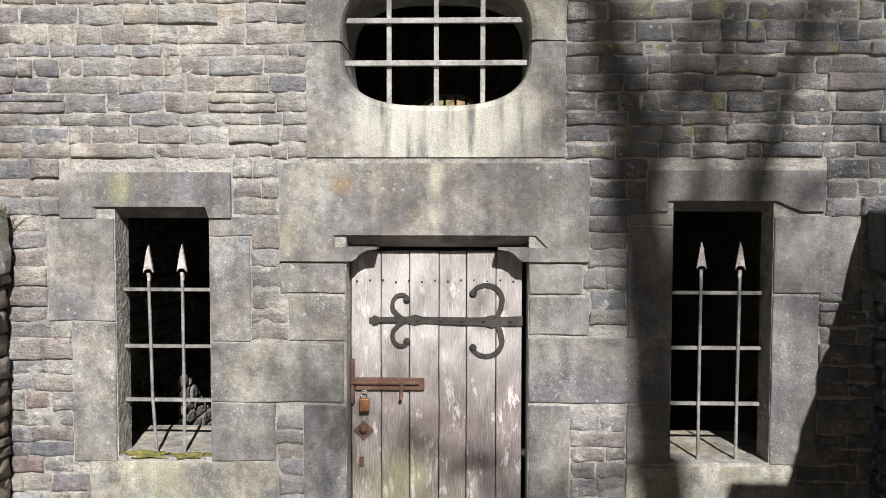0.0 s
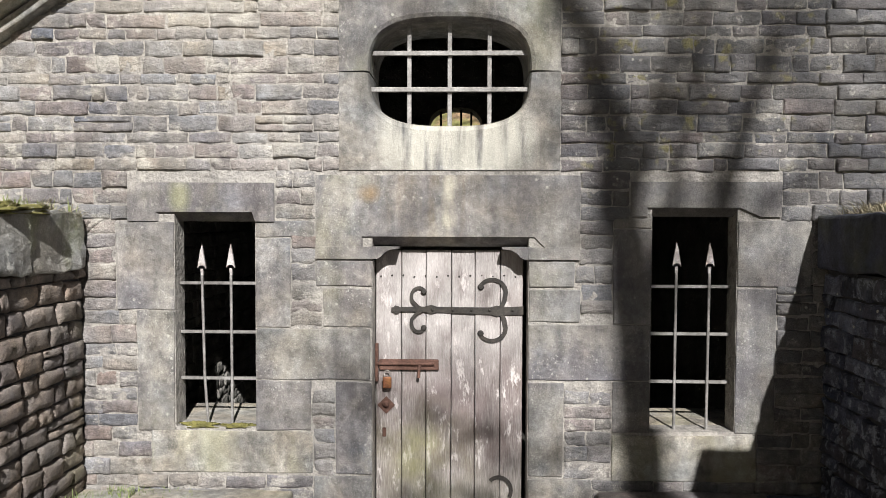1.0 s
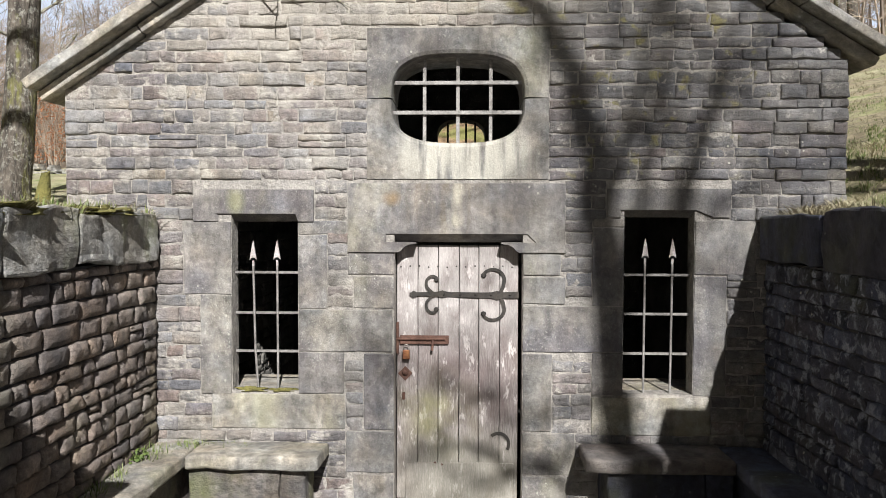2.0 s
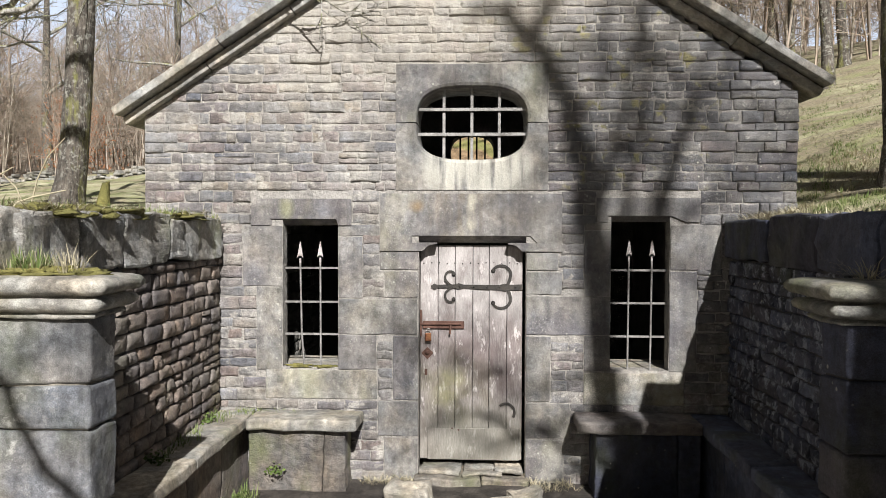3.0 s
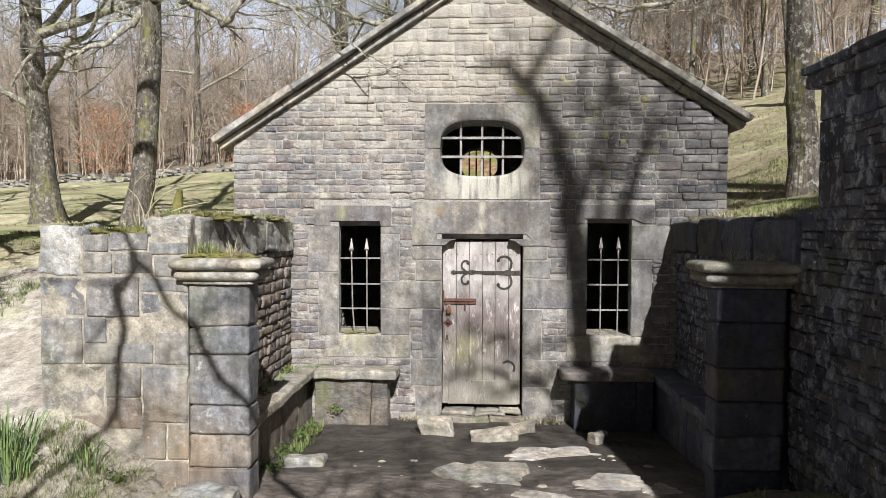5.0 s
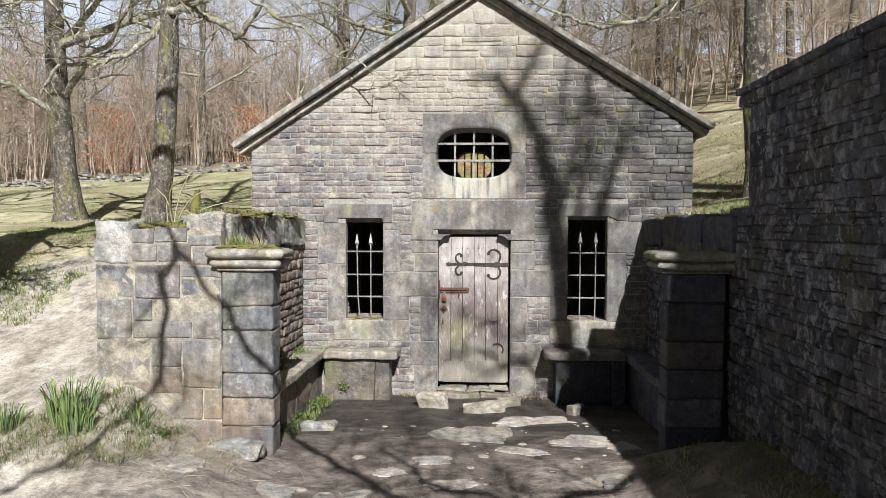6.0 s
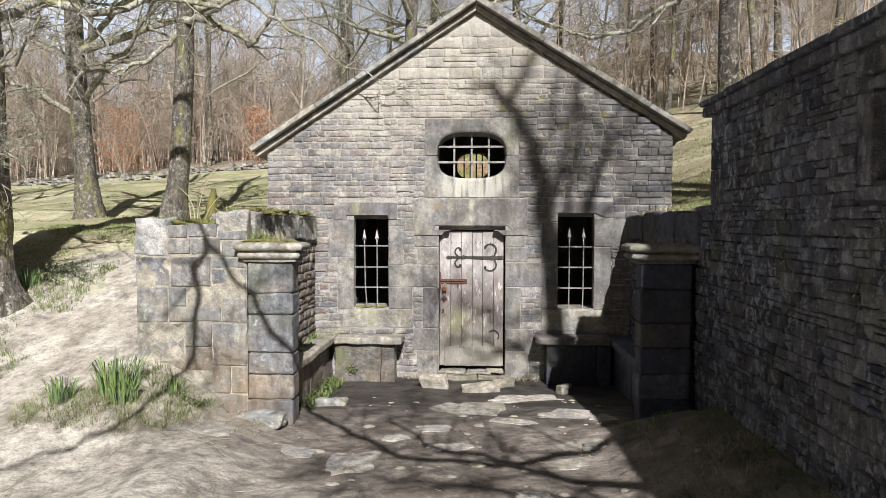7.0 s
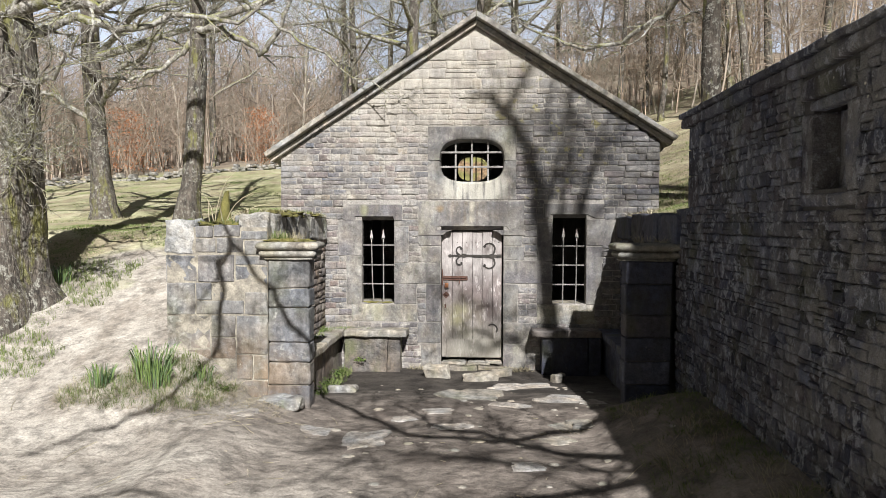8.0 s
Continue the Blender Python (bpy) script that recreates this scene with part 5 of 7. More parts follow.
BX, BY0, BY1, BZ = 2.37, -13.5, -3.55, 3.22
inv = Matrix.Translation(-hall.location)
NICHE = (-6.90, -6.40, 2.42, 3.06)


def hall_part(name, bm, mat, label=""):
    bm.transform(inv)
    return part(name, bm, mat, hall, label)


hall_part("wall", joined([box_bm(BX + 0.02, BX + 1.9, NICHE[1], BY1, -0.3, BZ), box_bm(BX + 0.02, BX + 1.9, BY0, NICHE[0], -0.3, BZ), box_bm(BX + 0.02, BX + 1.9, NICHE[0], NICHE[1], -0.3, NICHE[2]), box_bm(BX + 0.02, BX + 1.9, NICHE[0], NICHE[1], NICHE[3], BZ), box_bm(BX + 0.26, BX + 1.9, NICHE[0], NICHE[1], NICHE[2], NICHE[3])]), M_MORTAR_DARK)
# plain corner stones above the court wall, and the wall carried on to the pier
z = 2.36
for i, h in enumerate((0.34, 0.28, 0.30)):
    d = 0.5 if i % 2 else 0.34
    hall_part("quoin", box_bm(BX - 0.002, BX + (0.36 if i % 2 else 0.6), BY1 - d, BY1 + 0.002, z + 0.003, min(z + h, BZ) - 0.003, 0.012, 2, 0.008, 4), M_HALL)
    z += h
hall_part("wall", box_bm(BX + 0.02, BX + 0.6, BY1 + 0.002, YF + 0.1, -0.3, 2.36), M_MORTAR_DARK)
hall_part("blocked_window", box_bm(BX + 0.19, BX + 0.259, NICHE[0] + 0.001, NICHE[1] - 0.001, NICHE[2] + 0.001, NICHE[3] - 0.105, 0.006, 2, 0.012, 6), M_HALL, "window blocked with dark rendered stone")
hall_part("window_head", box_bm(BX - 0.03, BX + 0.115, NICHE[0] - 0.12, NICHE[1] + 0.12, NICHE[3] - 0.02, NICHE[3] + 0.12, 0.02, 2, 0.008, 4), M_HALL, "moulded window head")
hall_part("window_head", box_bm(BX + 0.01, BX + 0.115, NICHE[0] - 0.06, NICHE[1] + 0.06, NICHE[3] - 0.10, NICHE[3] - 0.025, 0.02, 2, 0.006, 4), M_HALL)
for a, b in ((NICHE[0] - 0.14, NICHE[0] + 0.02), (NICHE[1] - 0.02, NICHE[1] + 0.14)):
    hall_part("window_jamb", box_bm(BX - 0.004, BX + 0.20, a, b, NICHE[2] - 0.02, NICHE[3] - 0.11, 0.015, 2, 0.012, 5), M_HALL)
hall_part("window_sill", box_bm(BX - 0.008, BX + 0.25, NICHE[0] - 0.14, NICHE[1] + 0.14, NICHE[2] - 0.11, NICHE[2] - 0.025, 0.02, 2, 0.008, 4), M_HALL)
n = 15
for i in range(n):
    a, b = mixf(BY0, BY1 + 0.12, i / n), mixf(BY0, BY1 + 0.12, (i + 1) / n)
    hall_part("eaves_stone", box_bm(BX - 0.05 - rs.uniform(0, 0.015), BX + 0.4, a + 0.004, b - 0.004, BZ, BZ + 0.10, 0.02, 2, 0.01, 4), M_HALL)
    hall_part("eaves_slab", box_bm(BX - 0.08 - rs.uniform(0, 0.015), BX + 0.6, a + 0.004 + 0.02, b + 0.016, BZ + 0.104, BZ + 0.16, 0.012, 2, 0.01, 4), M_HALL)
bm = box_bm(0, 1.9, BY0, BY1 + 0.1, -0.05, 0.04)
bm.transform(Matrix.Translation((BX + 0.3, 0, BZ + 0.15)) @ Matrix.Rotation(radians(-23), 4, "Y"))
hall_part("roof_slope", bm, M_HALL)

# ---- trees ----
def wander(p, d, length, steps, r, bend, up=0.0):
    pts = [np.array(p, float)]
    d = np.array(d, float)
    d /= np.linalg.norm(d)
    for i in range(steps):
        d = d + np.array((r.uniform(-1, 1), r.uniform(-1, 1), r.uniform(-1, 1))) * bend + np.array((0, 0, up))
        d /= np.linalg.norm(d)
        pts.append(pts[-1] + d * length / steps)
    return np.array(pts)


def side_dir(d, r, spread):
    d = np.array(d, float)
    d /= np.linalg.norm(d) + 1e-9
    q = np.array((r.gauss(0, 1), r.gauss(0, 1), r.gauss(0, 1)))
    q -= d * np.dot(q, d)
    q /= np.linalg.norm(q) + 1e-9
    return d * math.cos(spread) + q * math.sin(spread)


def branch(buf, p, d, length, radius, depth, r, counts, bend=0.16, up=0.02, thin=0.004, sides=(7, 5, 4, 3, 3)):
    steps = max(3, 7 - (4 - min(depth, 4))) if depth or thin < 0.0075 else 1
    if bend > 0.3 and depth >= 2:
        steps = 11
    pts = wander(p, d, length, steps, r, bend, up)
    rad = np.linspace(radius, max(thin * 0.6, radius * 0.35 if depth else thin * 0.5), len(pts))
    buf.tube(pts, rad, sides[max(0, len(sides) - 1 - depth)])
    if depth == 0:
        return
    for c in range(counts[depth]):
        t = r.uniform(0.25, 1.0)
        k = min(int(t * steps), steps - 1)
        q = pts[k] + (pts[k + 1] - pts[k]) * (t * steps - k)
        dd = side_dir(pts[k + 1] - pts[k], r, r.uniform(0.5, 1.15))
        branch(buf, q, dd, length * r.uniform(0.38, 0.7), max(thin, rad[k] * r.uniform(0.35, 0.6)), depth - 1, r, counts, bend, up, thin, sides)


def tree(label, x, y, height, radius, r, lean=(0, 0), limbs=7, first=0.45, depth=3, counts=(0, 5, 4, 4), extra=(), base=None, thin=0.006, flare=0.35):
    z = land(x, y) - 0.08 if base is None else base
    t = thing("tree", label, "tree", (x, y, z), group="bare trees")
    b = Buf()
    n = 12
    pts = []
    for i in range(n + 1):
        k = i / n
        pts.append((lean[0] * k * height + 0.14 * math.sin(k * 6 + x), lean[1] * k * height + 0.12 * math.cos(k * 5 + y) - 0.1, k * height))
    pts[0] = (pts[0][0], pts[0][1], -0.7)
    # flared foot
    p2 = [pts[0], (pts[0][0], pts[0][1], 0.12), (pts[0][0], pts[0][1], 0.4)] + pts[1:]
    p2[3:3] = [(mixf(pts[0][0], pts[1][0], f), mixf(pts[0][1], pts[1][1], f), 0.4 + f * (pts[1][2] - 0.4)) for f in (0.35, 0.7)]
    rr = [radius * 1.7, radius * 1.3, radius * 1.1, radius * 1.04, radius * 0.98] + [radius * (1 - 0.72 * i / n) for i in range(1, n + 1)]
    b.tube(p2, rr, 22 if radius > 0.2 else 14)
    v = b.v[0]
    for i in range(len(v)):
        q = Vector(v[i])
        o = noise.noise_vector(q * 2.2 + Vector((x, y, 0))) * radius * 0.2 + noise.noise_vector(q * 6.0) * radius * 0.08
        a = math.atan2(q.y - pts[0][1], q.x - pts[0][0])
        k = flare * math.exp(-max(q.z, 0.0) / (0.5 * max(radius / 0.3, 0.6))) * (0.5 + 0.5 * math.sin(5 * a + x) + 0.25 * math.sin(9 * a))
        v[i] += np.array(o) + np.array((math.cos(a), math.sin(a), 0)) * radius * k
    link_mesh("trunk", b.mesh("trunk", True), M_BARK, t)
    c = Buf()
    for i in range(limbs):
        k = first + (1 - first) * (i + 0.4) / limbs
        j = min(int(k * n), n - 1)
        p = np.array(pts[j]) + (np.array(pts[j + 1]) - np.array(pts[j])) * (k * n - j)
        a = i * 2.4 + r.uniform(-0.5, 0.5)
        d = np.array((math.cos(a), math.sin(a), r.uniform(0.1, 0.8)))
        branch(c, p, d, height * r.uniform(0.22, 0.36), radius * (1 - 0.72 * k) * 0.55, depth, r, counts, thin=thin)
    for p, d, length, rad in extra:
        branch(c, p, d, length, rad, depth, r, (0, 4, 4, 4), bend=0.36, up=0.05, thin=thin)
    link_mesh("crown", c.mesh("crown", True), M_TWIG, t, "bare twigs with lichen and moss")
    return t


rt = random.Random(21)
tree("big old tree with flared mossy foot beside the path", -6.35, -1.9, 13, 0.44, rt, (-0.01, 0.0), 8, 0.5, 3, (0, 5, 5, 4), extra=[((0, 0, 3.0), (-0.5, -1, 0.1), 2.2, 0.05)], flare=0.75)
tree("grey lichened tree on the meadow", -9.4, 6.6, 15, 0.28, rt, (-0.03, 0.0), 10, 0.25, 3, (0, 5, 5, 4), extra=[((-0.1, 0, 4.4), (1, -0.2, 0.6), 4.0, 0.09)])
tree("leaning grey tree on the meadow edge", -6.4, 4.6, 14, 0.24, rt, (0.02, 0.0), 9, 0.3, 3, (0, 5, 5, 4))
tree("dark tree on the bank beside the well house", 3.74, -0.42, 13, 0.15, rt, (-0.01, 0.02), 8, 0.35, 3, (0, 5, 4, 4))

for x, y, h, rad in ((-7.4, 29.5, 15, 0.24), (-4.6, 27.5, 14, 0.2), (-15.5, 31.0, 15, 0.22), (-2.2, 28.5, 16, 0.26), (-22.0, 30.0, 15, 0.25), (9.5, 17.0, 13, 0.14), (7.2, 20.0, 14, 0.17)):
    tree("grey bare tree standing at the edge of the wood", x, y, h, rad, rt, (rt.uniform(-0.03, 0.03), 0.0), 11, 0.25, 3, (0, 4, 4, 4), thin=0.01)

for x, y, h, rad, lim in ((-2.05, 13.5, 15, 0.25, 15), (0.1, 17.0, 16, 0.28, 15), (1.6, 18.5, 15, 0.22, 14), (-4.9, 17.5, 14, 0.17, 14), (3.6, 20.0, 14, 0.14, 13)):
    tree("mossy bare tree with dense twigs close behind the well house", x, y, h, rad, rt, (rt.uniform(-0.02, 0.02), 0.0), lim, 0.22, 3, (0, 5, 5, 5), thin=0.008)


for x, y, h, rad in ((7.6, 9.8, 12, 0.12), (8.2, 12.8, 12, 0.085), (9.7, 12.8, 13, 0.12), (6.3, 13.5, 12, 0.09), (11.5, 13.0, 13, 0.13), (5.2, 15.0, 13, 0.1)):
    tree("slender bare tree on the litter-strewn slope", x, y, h, rad, rt, (rt.uniform(-0.04, 0.04), 0.0), 11, 0.25, 3, (0, 4, 4, 4), thin=0.009)


# crooked, mossy limbs that reach out from the meadow trees
def limb(parent, points, r0, r1, twigs, r, reach=1.1):
    o = np.array(parent.location)
    pts = [np.array(p) - o for p in points]
    fine = []
    for a, b in zip(pts, pts[1:]):
        for k in range(4):
            fine.append(mixf(a, b, k / 4) + np.array([r.uniform(-1, 1) for _ in range(3)]) * (0.05 if points[0][1] > -5 else 0.06))
    fine.append(pts[-1])
    c = Buf()
    rad = np.linspace(r0, r1, len(fine))
    c.tube(fine, rad, 8)
    for i in range(twigs):
        k = r.randrange(2, len(fine) - 1)
        d = side_dir(fine[k + 1] - fine[k], r, r.uniform(0.5, 1.2))
        branch(c, fine[k], d, reach * r.uniform(0.5, 1.3), max(0.012, rad[k] * 0.4), 2, r, (0, 4, 4), bend=0.3, up=0.03, thin=0.005)
    link_mesh("limb", c.mesh("limb", True), M_TWIG, parent, "crooked limb with moss and pale lichen")


mid = [o for o in scene.objects if o.name.startswith("tree") and abs(o.location.x + 6.4) < 0.02 and o.location.y > 0][0]
big = [o for o in scene.objects if o.name.startswith("tree") and abs(o.location.x + 6.35) < 0.02 and o.location.y < 0][0]
rl = random.Random(77)
limb(mid, [(-6.3, 4.6, 6.5), (-5.6, 4.2, 6.45), (-5.1, 4, 6.2), (-4.5, 3.8, 5.8), (-4.15, 3.7, 6.2), (-3.8, 3.6, 6.9), (-3.2, 3.4, 7.5)], 0.085, 0.03, 9, rl)
limb(mid, [(-6.3, 4.6, 6.3), (-6.5, 4.4, 5.9), (-6.9, 4.2, 5.55), (-7.5, 4, 5.3), (-8, 3.8, 5.25), (-8.3, 3.7, 4.7)], 0.065, 0.025, 8, rl)
limb(mid, [(-6.2, 4.5, 7.2), (-4.6, 2.6, 6.6), (-3.3, 0.9, 5.55), (-2.3, -0.2, 4.8), (-1.3, -0.45, 4.15)], 0.05, 0.006, 8, rl, 0.5)
limb(big, [(-6.2, -1.9, 4.7), (-5.5, -1.6, 5.0), (-4.8, -1.4, 4.9), (-4.2, -1.2, 5.2), (-3.4, -1.0, 5.1), (-2.9, -0.9, 5.5)], 0.075, 0.02, 9, rl, 0.9)
limb(big, [(-6.3, -1.9, 4.0), (-5.9, -2.2, 4.1), (-5.4, -2.6, 3.9), (-4.9, -2.9, 4.1), (-4.6, -3.1, 4.4)], 0.05, 0.015, 14, rl, 0.8)
limb(big, [(-6.3, -1.9, 3.4), (-5.9, -2.4, 3.3), (-5.5, -2.9, 3.1), (-5.2, -3.1, 3.15)], 0.05, 0.015, 16, rl, 0.7)


ro = random.Random(101)
limb(big, [(-6.3, -1.9, 4.5), (-6.0, -2.1, 5.0), (-5.4, -2.2, 5.15), (-4.8, -2.2, 5.0), (-4.2, -2.2, 5.2), (-3.7, -2.1, 5.6)], 0.12, 0.03, 12, ro, 0.9)
limb(big, [(-6.2, -1.9, 3.0), (-5.9, -2.4, 3.05), (-5.5, -2.9, 2.95), (-5.0, -3.2, 3.05)], 0.045, 0.012, 20, ro, 0.6)
meadow_tree = [o for o in scene.objects if o.name.startswith("tree") and abs(o.location.x + 9.4) < 0.02][0]
limb(meadow_tree, [(-9.4, 6.5, 5.2), (-8.7, 6.0, 5.9), (-7.9, 5.6, 6.2), (-7.2, 5.2, 6.9), (-6.4, 5.0, 7.3)], 0.08, 0.02, 14, ro, 1.4)
limb(meadow_tree, [(-9.5, 6.5, 4.6), (-10.3, 6.0, 5.3), (-11.0, 5.6, 5.5), (-11.9, 5.2, 6.1)], 0.08, 0.02, 12, ro, 1.3)


bank_tree = [o for o in scene.objects if o.name.startswith("tree") and abs(o.location.x - 3.74) < 0.02][0]
limb(bank_tree, [(3.7, -0.4, 6.3), (3.2, 0.8, 5.65), (2.6, 1.4, 5.35), (2.0, 1.8, 5.35), (1.4, 2.0, 5.6), (0.8, 2.1, 5.95)], 0.055, 0.015, 9, rl, 0.8)


# trees behind the viewer, whose shadows lie on the front wall and the court
def lit_from(x, y, z, s):
    """The place s steps towards the sun from a point in the light."""
    return np.array((x, y, z)) + s * np.array(SUN_FROM)


def shade_tree(label, foot, spine, radii, limbs, crown_at, r):
    t = thing("tree", label, "tree", foot, group="bare trees")
    o = np.array(foot)
    b = Buf()
    pts = [np.array(p) - o for p in spine]
    fine, rad = [], []
    for i in range(len(pts) - 1):
        for k in range(4):
            fine.append(mixf(pts[i], pts[i + 1], k / 4) + np.array((r.uniform(-1, 1), r.uniform(-1, 1), 0)) * 0.04)
            rad.append(mixf(radii[i], radii[i + 1], k / 4))
    b.tube(fine + [pts[-1]], rad + [radii[-1]], 10)
    link_mesh("trunk", b.mesh("trunk", True), M_BARK, t)
    c = Buf()
    for p, q, rad0 in limbs:
        d = np.array(q) - np.array(p)
        L = float(np.linalg.norm(d))
        branch(c, np.array(p) - o, d, L, rad0, 3, r, (0, 2, 3, 3), bend=0.12, up=0.0, thin=0.008)
    for p, n_twigs, size in crown_at:
        for i in range(n_twigs):
            a = r.uniform(0, 6.28)
            branch(c, np.array(p) - o + np.array((r.gauss(0, size), r.gauss(0, size), r.gauss(0, size))), (math.cos(a), math.sin(a), r.uniform(-0.2, 0.8)), r.uniform(1.2, 2.4), 0.028, 2, r, (0, 4, 4), bend=0.14, thin=0.008)
    link_mesh("crown", c.mesh("crown", True), M_TWIG, t)
    return t


SF = 14.2
r2 = random.Random(33)
shade_tree("tall bare tree behind the shaded building", (4.4, -14.3, 0.3),
           [(4.4, -14.3, 0.2), (4.2, -14.25, 7), lit_from(1.24, 0, 1.0, SF), lit_from(1.10, 0, 2.05, SF), lit_from(1.04, 0, 2.76, SF), lit_from(0.90, 0, 3.4, SF), lit_from(0.55, 0, 3.95, SF), lit_from(0.32, 0, 4.22, SF), lit_from(-0.1, 0, 4.15, SF)],
           [0.3, 0.22, 0.15, 0.14, 0.13, 0.11, 0.10, 0.07, 0.02],
           [(lit_from(0.55, 0, 3.95, SF), lit_from(1.0, 0, 4.7, SF), 0.08), (lit_from(1.1, 0, 2.2, SF), lit_from(2.0, 0, 4.2, SF), 0.07), (lit_from(1.2, 0, 1.2, SF), lit_from(2.1, 0, 3.2, SF), 0.05),
            (lit_from(1.25, 0, 1.6, SF), lit_from(1.45, 0, 4.3, SF), 0.065), (lit_from(1.7, 0, 2.2, SF), lit_from(2.1, 0, 3.9, SF), 0.065),
            (lit_from(1.2, 0, 0.9, SF), lit_from(0.1, -0.3, 0.9, SF), 0.05), (lit_from(1.25, 0, 0.6, SF), lit_from(-0.3, -0.3, 0.2, SF), 0.05), (lit_from(1.25, 0, 0.2, SF), lit_from(0.4, -0.6, 0.0, SF), 0.05)],
           [(lit_from(1.9, 0, 3.4, SF), 14, 0.5), (lit_from(2.0, 0, 2.6, SF), 7, 0.3), (lit_from(2.5, 0, 3.0, SF), 8, 0.4), (lit_from(1.4, 0, 3.9, SF), 4, 0.4), (lit_from(0.3, 0, 0.6, SF), 4, 0.3)], r2)
FOOT = (6.4, -16.3)
shade_tree("tall spreading bare tree on the approach", (6.6, -16.6, 0.0),
           [(6.6, -16.6, -0.1), (6.5, -16.5, 4), (6.4, -16.3, 8), (6.5, -16.4, 12), (6.4, -16.3, 16)], [0.4, 0.33, 0.27, 0.18, 0.05],
           [((*FOOT, 6.0), lit_from(-0.2, -5.6, 0, 6.6), 0.07), ((*FOOT, 7.5), lit_from(-0.8, -4.6, 0, 8.6), 0.06)],
           [], r2)
# a third tree beside the building, whose low limbs hang over the approach
over = shade_tree("leaning bare tree whose limbs overhang the approach", (5.8, -9.5, 0.6),
                  [(5.8, -9.5, 0.4), (5.8, -9.5, 4), (5.75, -9.5, 8), (5.8, -9.6, 12), (5.6, -9.4, 15)], [0.3, 0.25, 0.2, 0.12, 0.03],
                  [((5.8, -9.5, 11.5), (7.5, -11.0, 14.0), 0.05), ((5.8, -9.5, 12.5), (6.8, -8.0, 15.5), 0.05)], [], r2)
ARM = (5.75, -9.5)
limb(over, [(*ARM, 7.0), lit_from(1.1, -3.9, 0.0, 5.6), lit_from(0.3, -4.4, 0.0, 5.4), lit_from(-0.6, -4.1, 0.0, 5.3), lit_from(-1.3, -3.5, 0.2, 5.2), lit_from(-1.8, -3.22, 0.7, 5.1), lit_from(-2.3, -3.2, 1.45, 5.0), lit_from(-2.75, -3.2, 1.95, 5.0), lit_from(-3.4, -2.6, 2.2, 5.0)], 0.05, 0.022, 12, rl, 0.9)
limb(over, [lit_from(-2.75, -3.2, 1.95, 5.0), lit_from(-2.9, -3.2, 1.7, 5.1), lit_from(-2.95, -3.2, 0.7, 5.0), lit_from(-3.2, -4.0, 0.3, 5.6), lit_from(-3.5, -4.6, 0.25, 6.2), lit_from(-4.1, -5.3, 0.2, 6.6)], 0.04, 0.014, 11, rl, 1.0)
limb(over, [(*ARM, 7.0), lit_from(1.7, -4.9, 0.0, 6.0), lit_from(0.6, -4.5, 0.0, 6.2), lit_from(-0.4, -3.7, 0.0, 6.4), lit_from(-0.9, -2.9, 0.0, 6.6)], 0.075, 0.02, 18, rl, 1.4)
limb(over, [(*ARM, 6.0), lit_from(1.6, -5.4, 0.0, 6.6), lit_from(0.4, -5.9, 0.0, 7.2), lit_from(-1.3, -6.3, 0.0, 7.4), lit_from(-3.0, -6.0, 0.0, 7.4)], 0.075, 0.02, 18, rl, 1.5)
limb(over, [(*ARM, 9.5), lit_from(1.3, -0.4, 0.1, 9.4), lit_from(0.6, 0, 0.35, 9.4), lit_from(0.1, 0, 0.6, 9.6), lit_from(-0.4, 0, 0.4, 9.8)], 0.045, 0.02, 9, rl, 1.0)

# ---- far wood on the hillside: bare trees as one mass ----
rf = random.Random(5)
wood = Buf()
templates = []
for k in range(7):
    b = Buf()
    h = 9.0
    pts = wander((0, 0, -0.3), (rf.uniform(-0.06, 0.06), rf.uniform(-0.06, 0.06), 1), h, 7, rf, 0.09, 0.03)
    b.tube(pts, np.linspace(0.085, 0.012, 8), 5)
    for i in range(20):
        t = rf.uniform(0.2, 0.98)
        j = min(int(t * 7), 6)
        p = pts[j] + (pts[j + 1] - pts[j]) * (t * 7 - j)
        a = rf.uniform(0, 6.28)
        branch(b, p, (math.cos(a), math.sin(a), rf.uniform(0.1, 1.3)), h * rf.uniform(0.14, 0.34) * (1.1 - 0.5 * t), 0.045 * (1.1 - 0.8 * t), 2, rf, (0, 4, 4), 0.17, 0.06, 0.008, (4, 3, 3))
    templates.append((np.concatenate(b.v), np.concatenate(b.f)))
count = 0
while count < 180:
    y = 10 + 55 * rf.random() ** 1.3
    x = rf.uniform(-0.75, 0.75) * (y + 14) + rf.uniform(-3, 3)
    if x < 3 and y < 30 + 0.05 * x:
        continue
    if x > 2 and y < 19 + 4 * rf.random():
        continue
    if abs(x + 0.05 * (y + 11)) < 0.1 * (y + 11) and rf.random() < 0.6:
        continue
    if x > 2 and (y > 44 or rf.random() < 0.55):
        continue
    v, f = templates[rf.randrange(7)]
    s = rf.uniform(0.8, 1.5)
    a = rf.uniform(0, 6.28)
    ca, sa = math.cos(a), math.sin(a)
    q = np.stack([(v[:, 0] * ca - v[:, 1] * sa) * s * 0.9, (v[:, 0] * sa + v[:, 1] * ca) * s * 0.9, v[:, 2] * s], 1) + np.array((x, y, land(x, y)))
    wood.add(q, f)
    count += 1
# trees out of view to the west and south, added to cut bounced light
unseen_trees = []
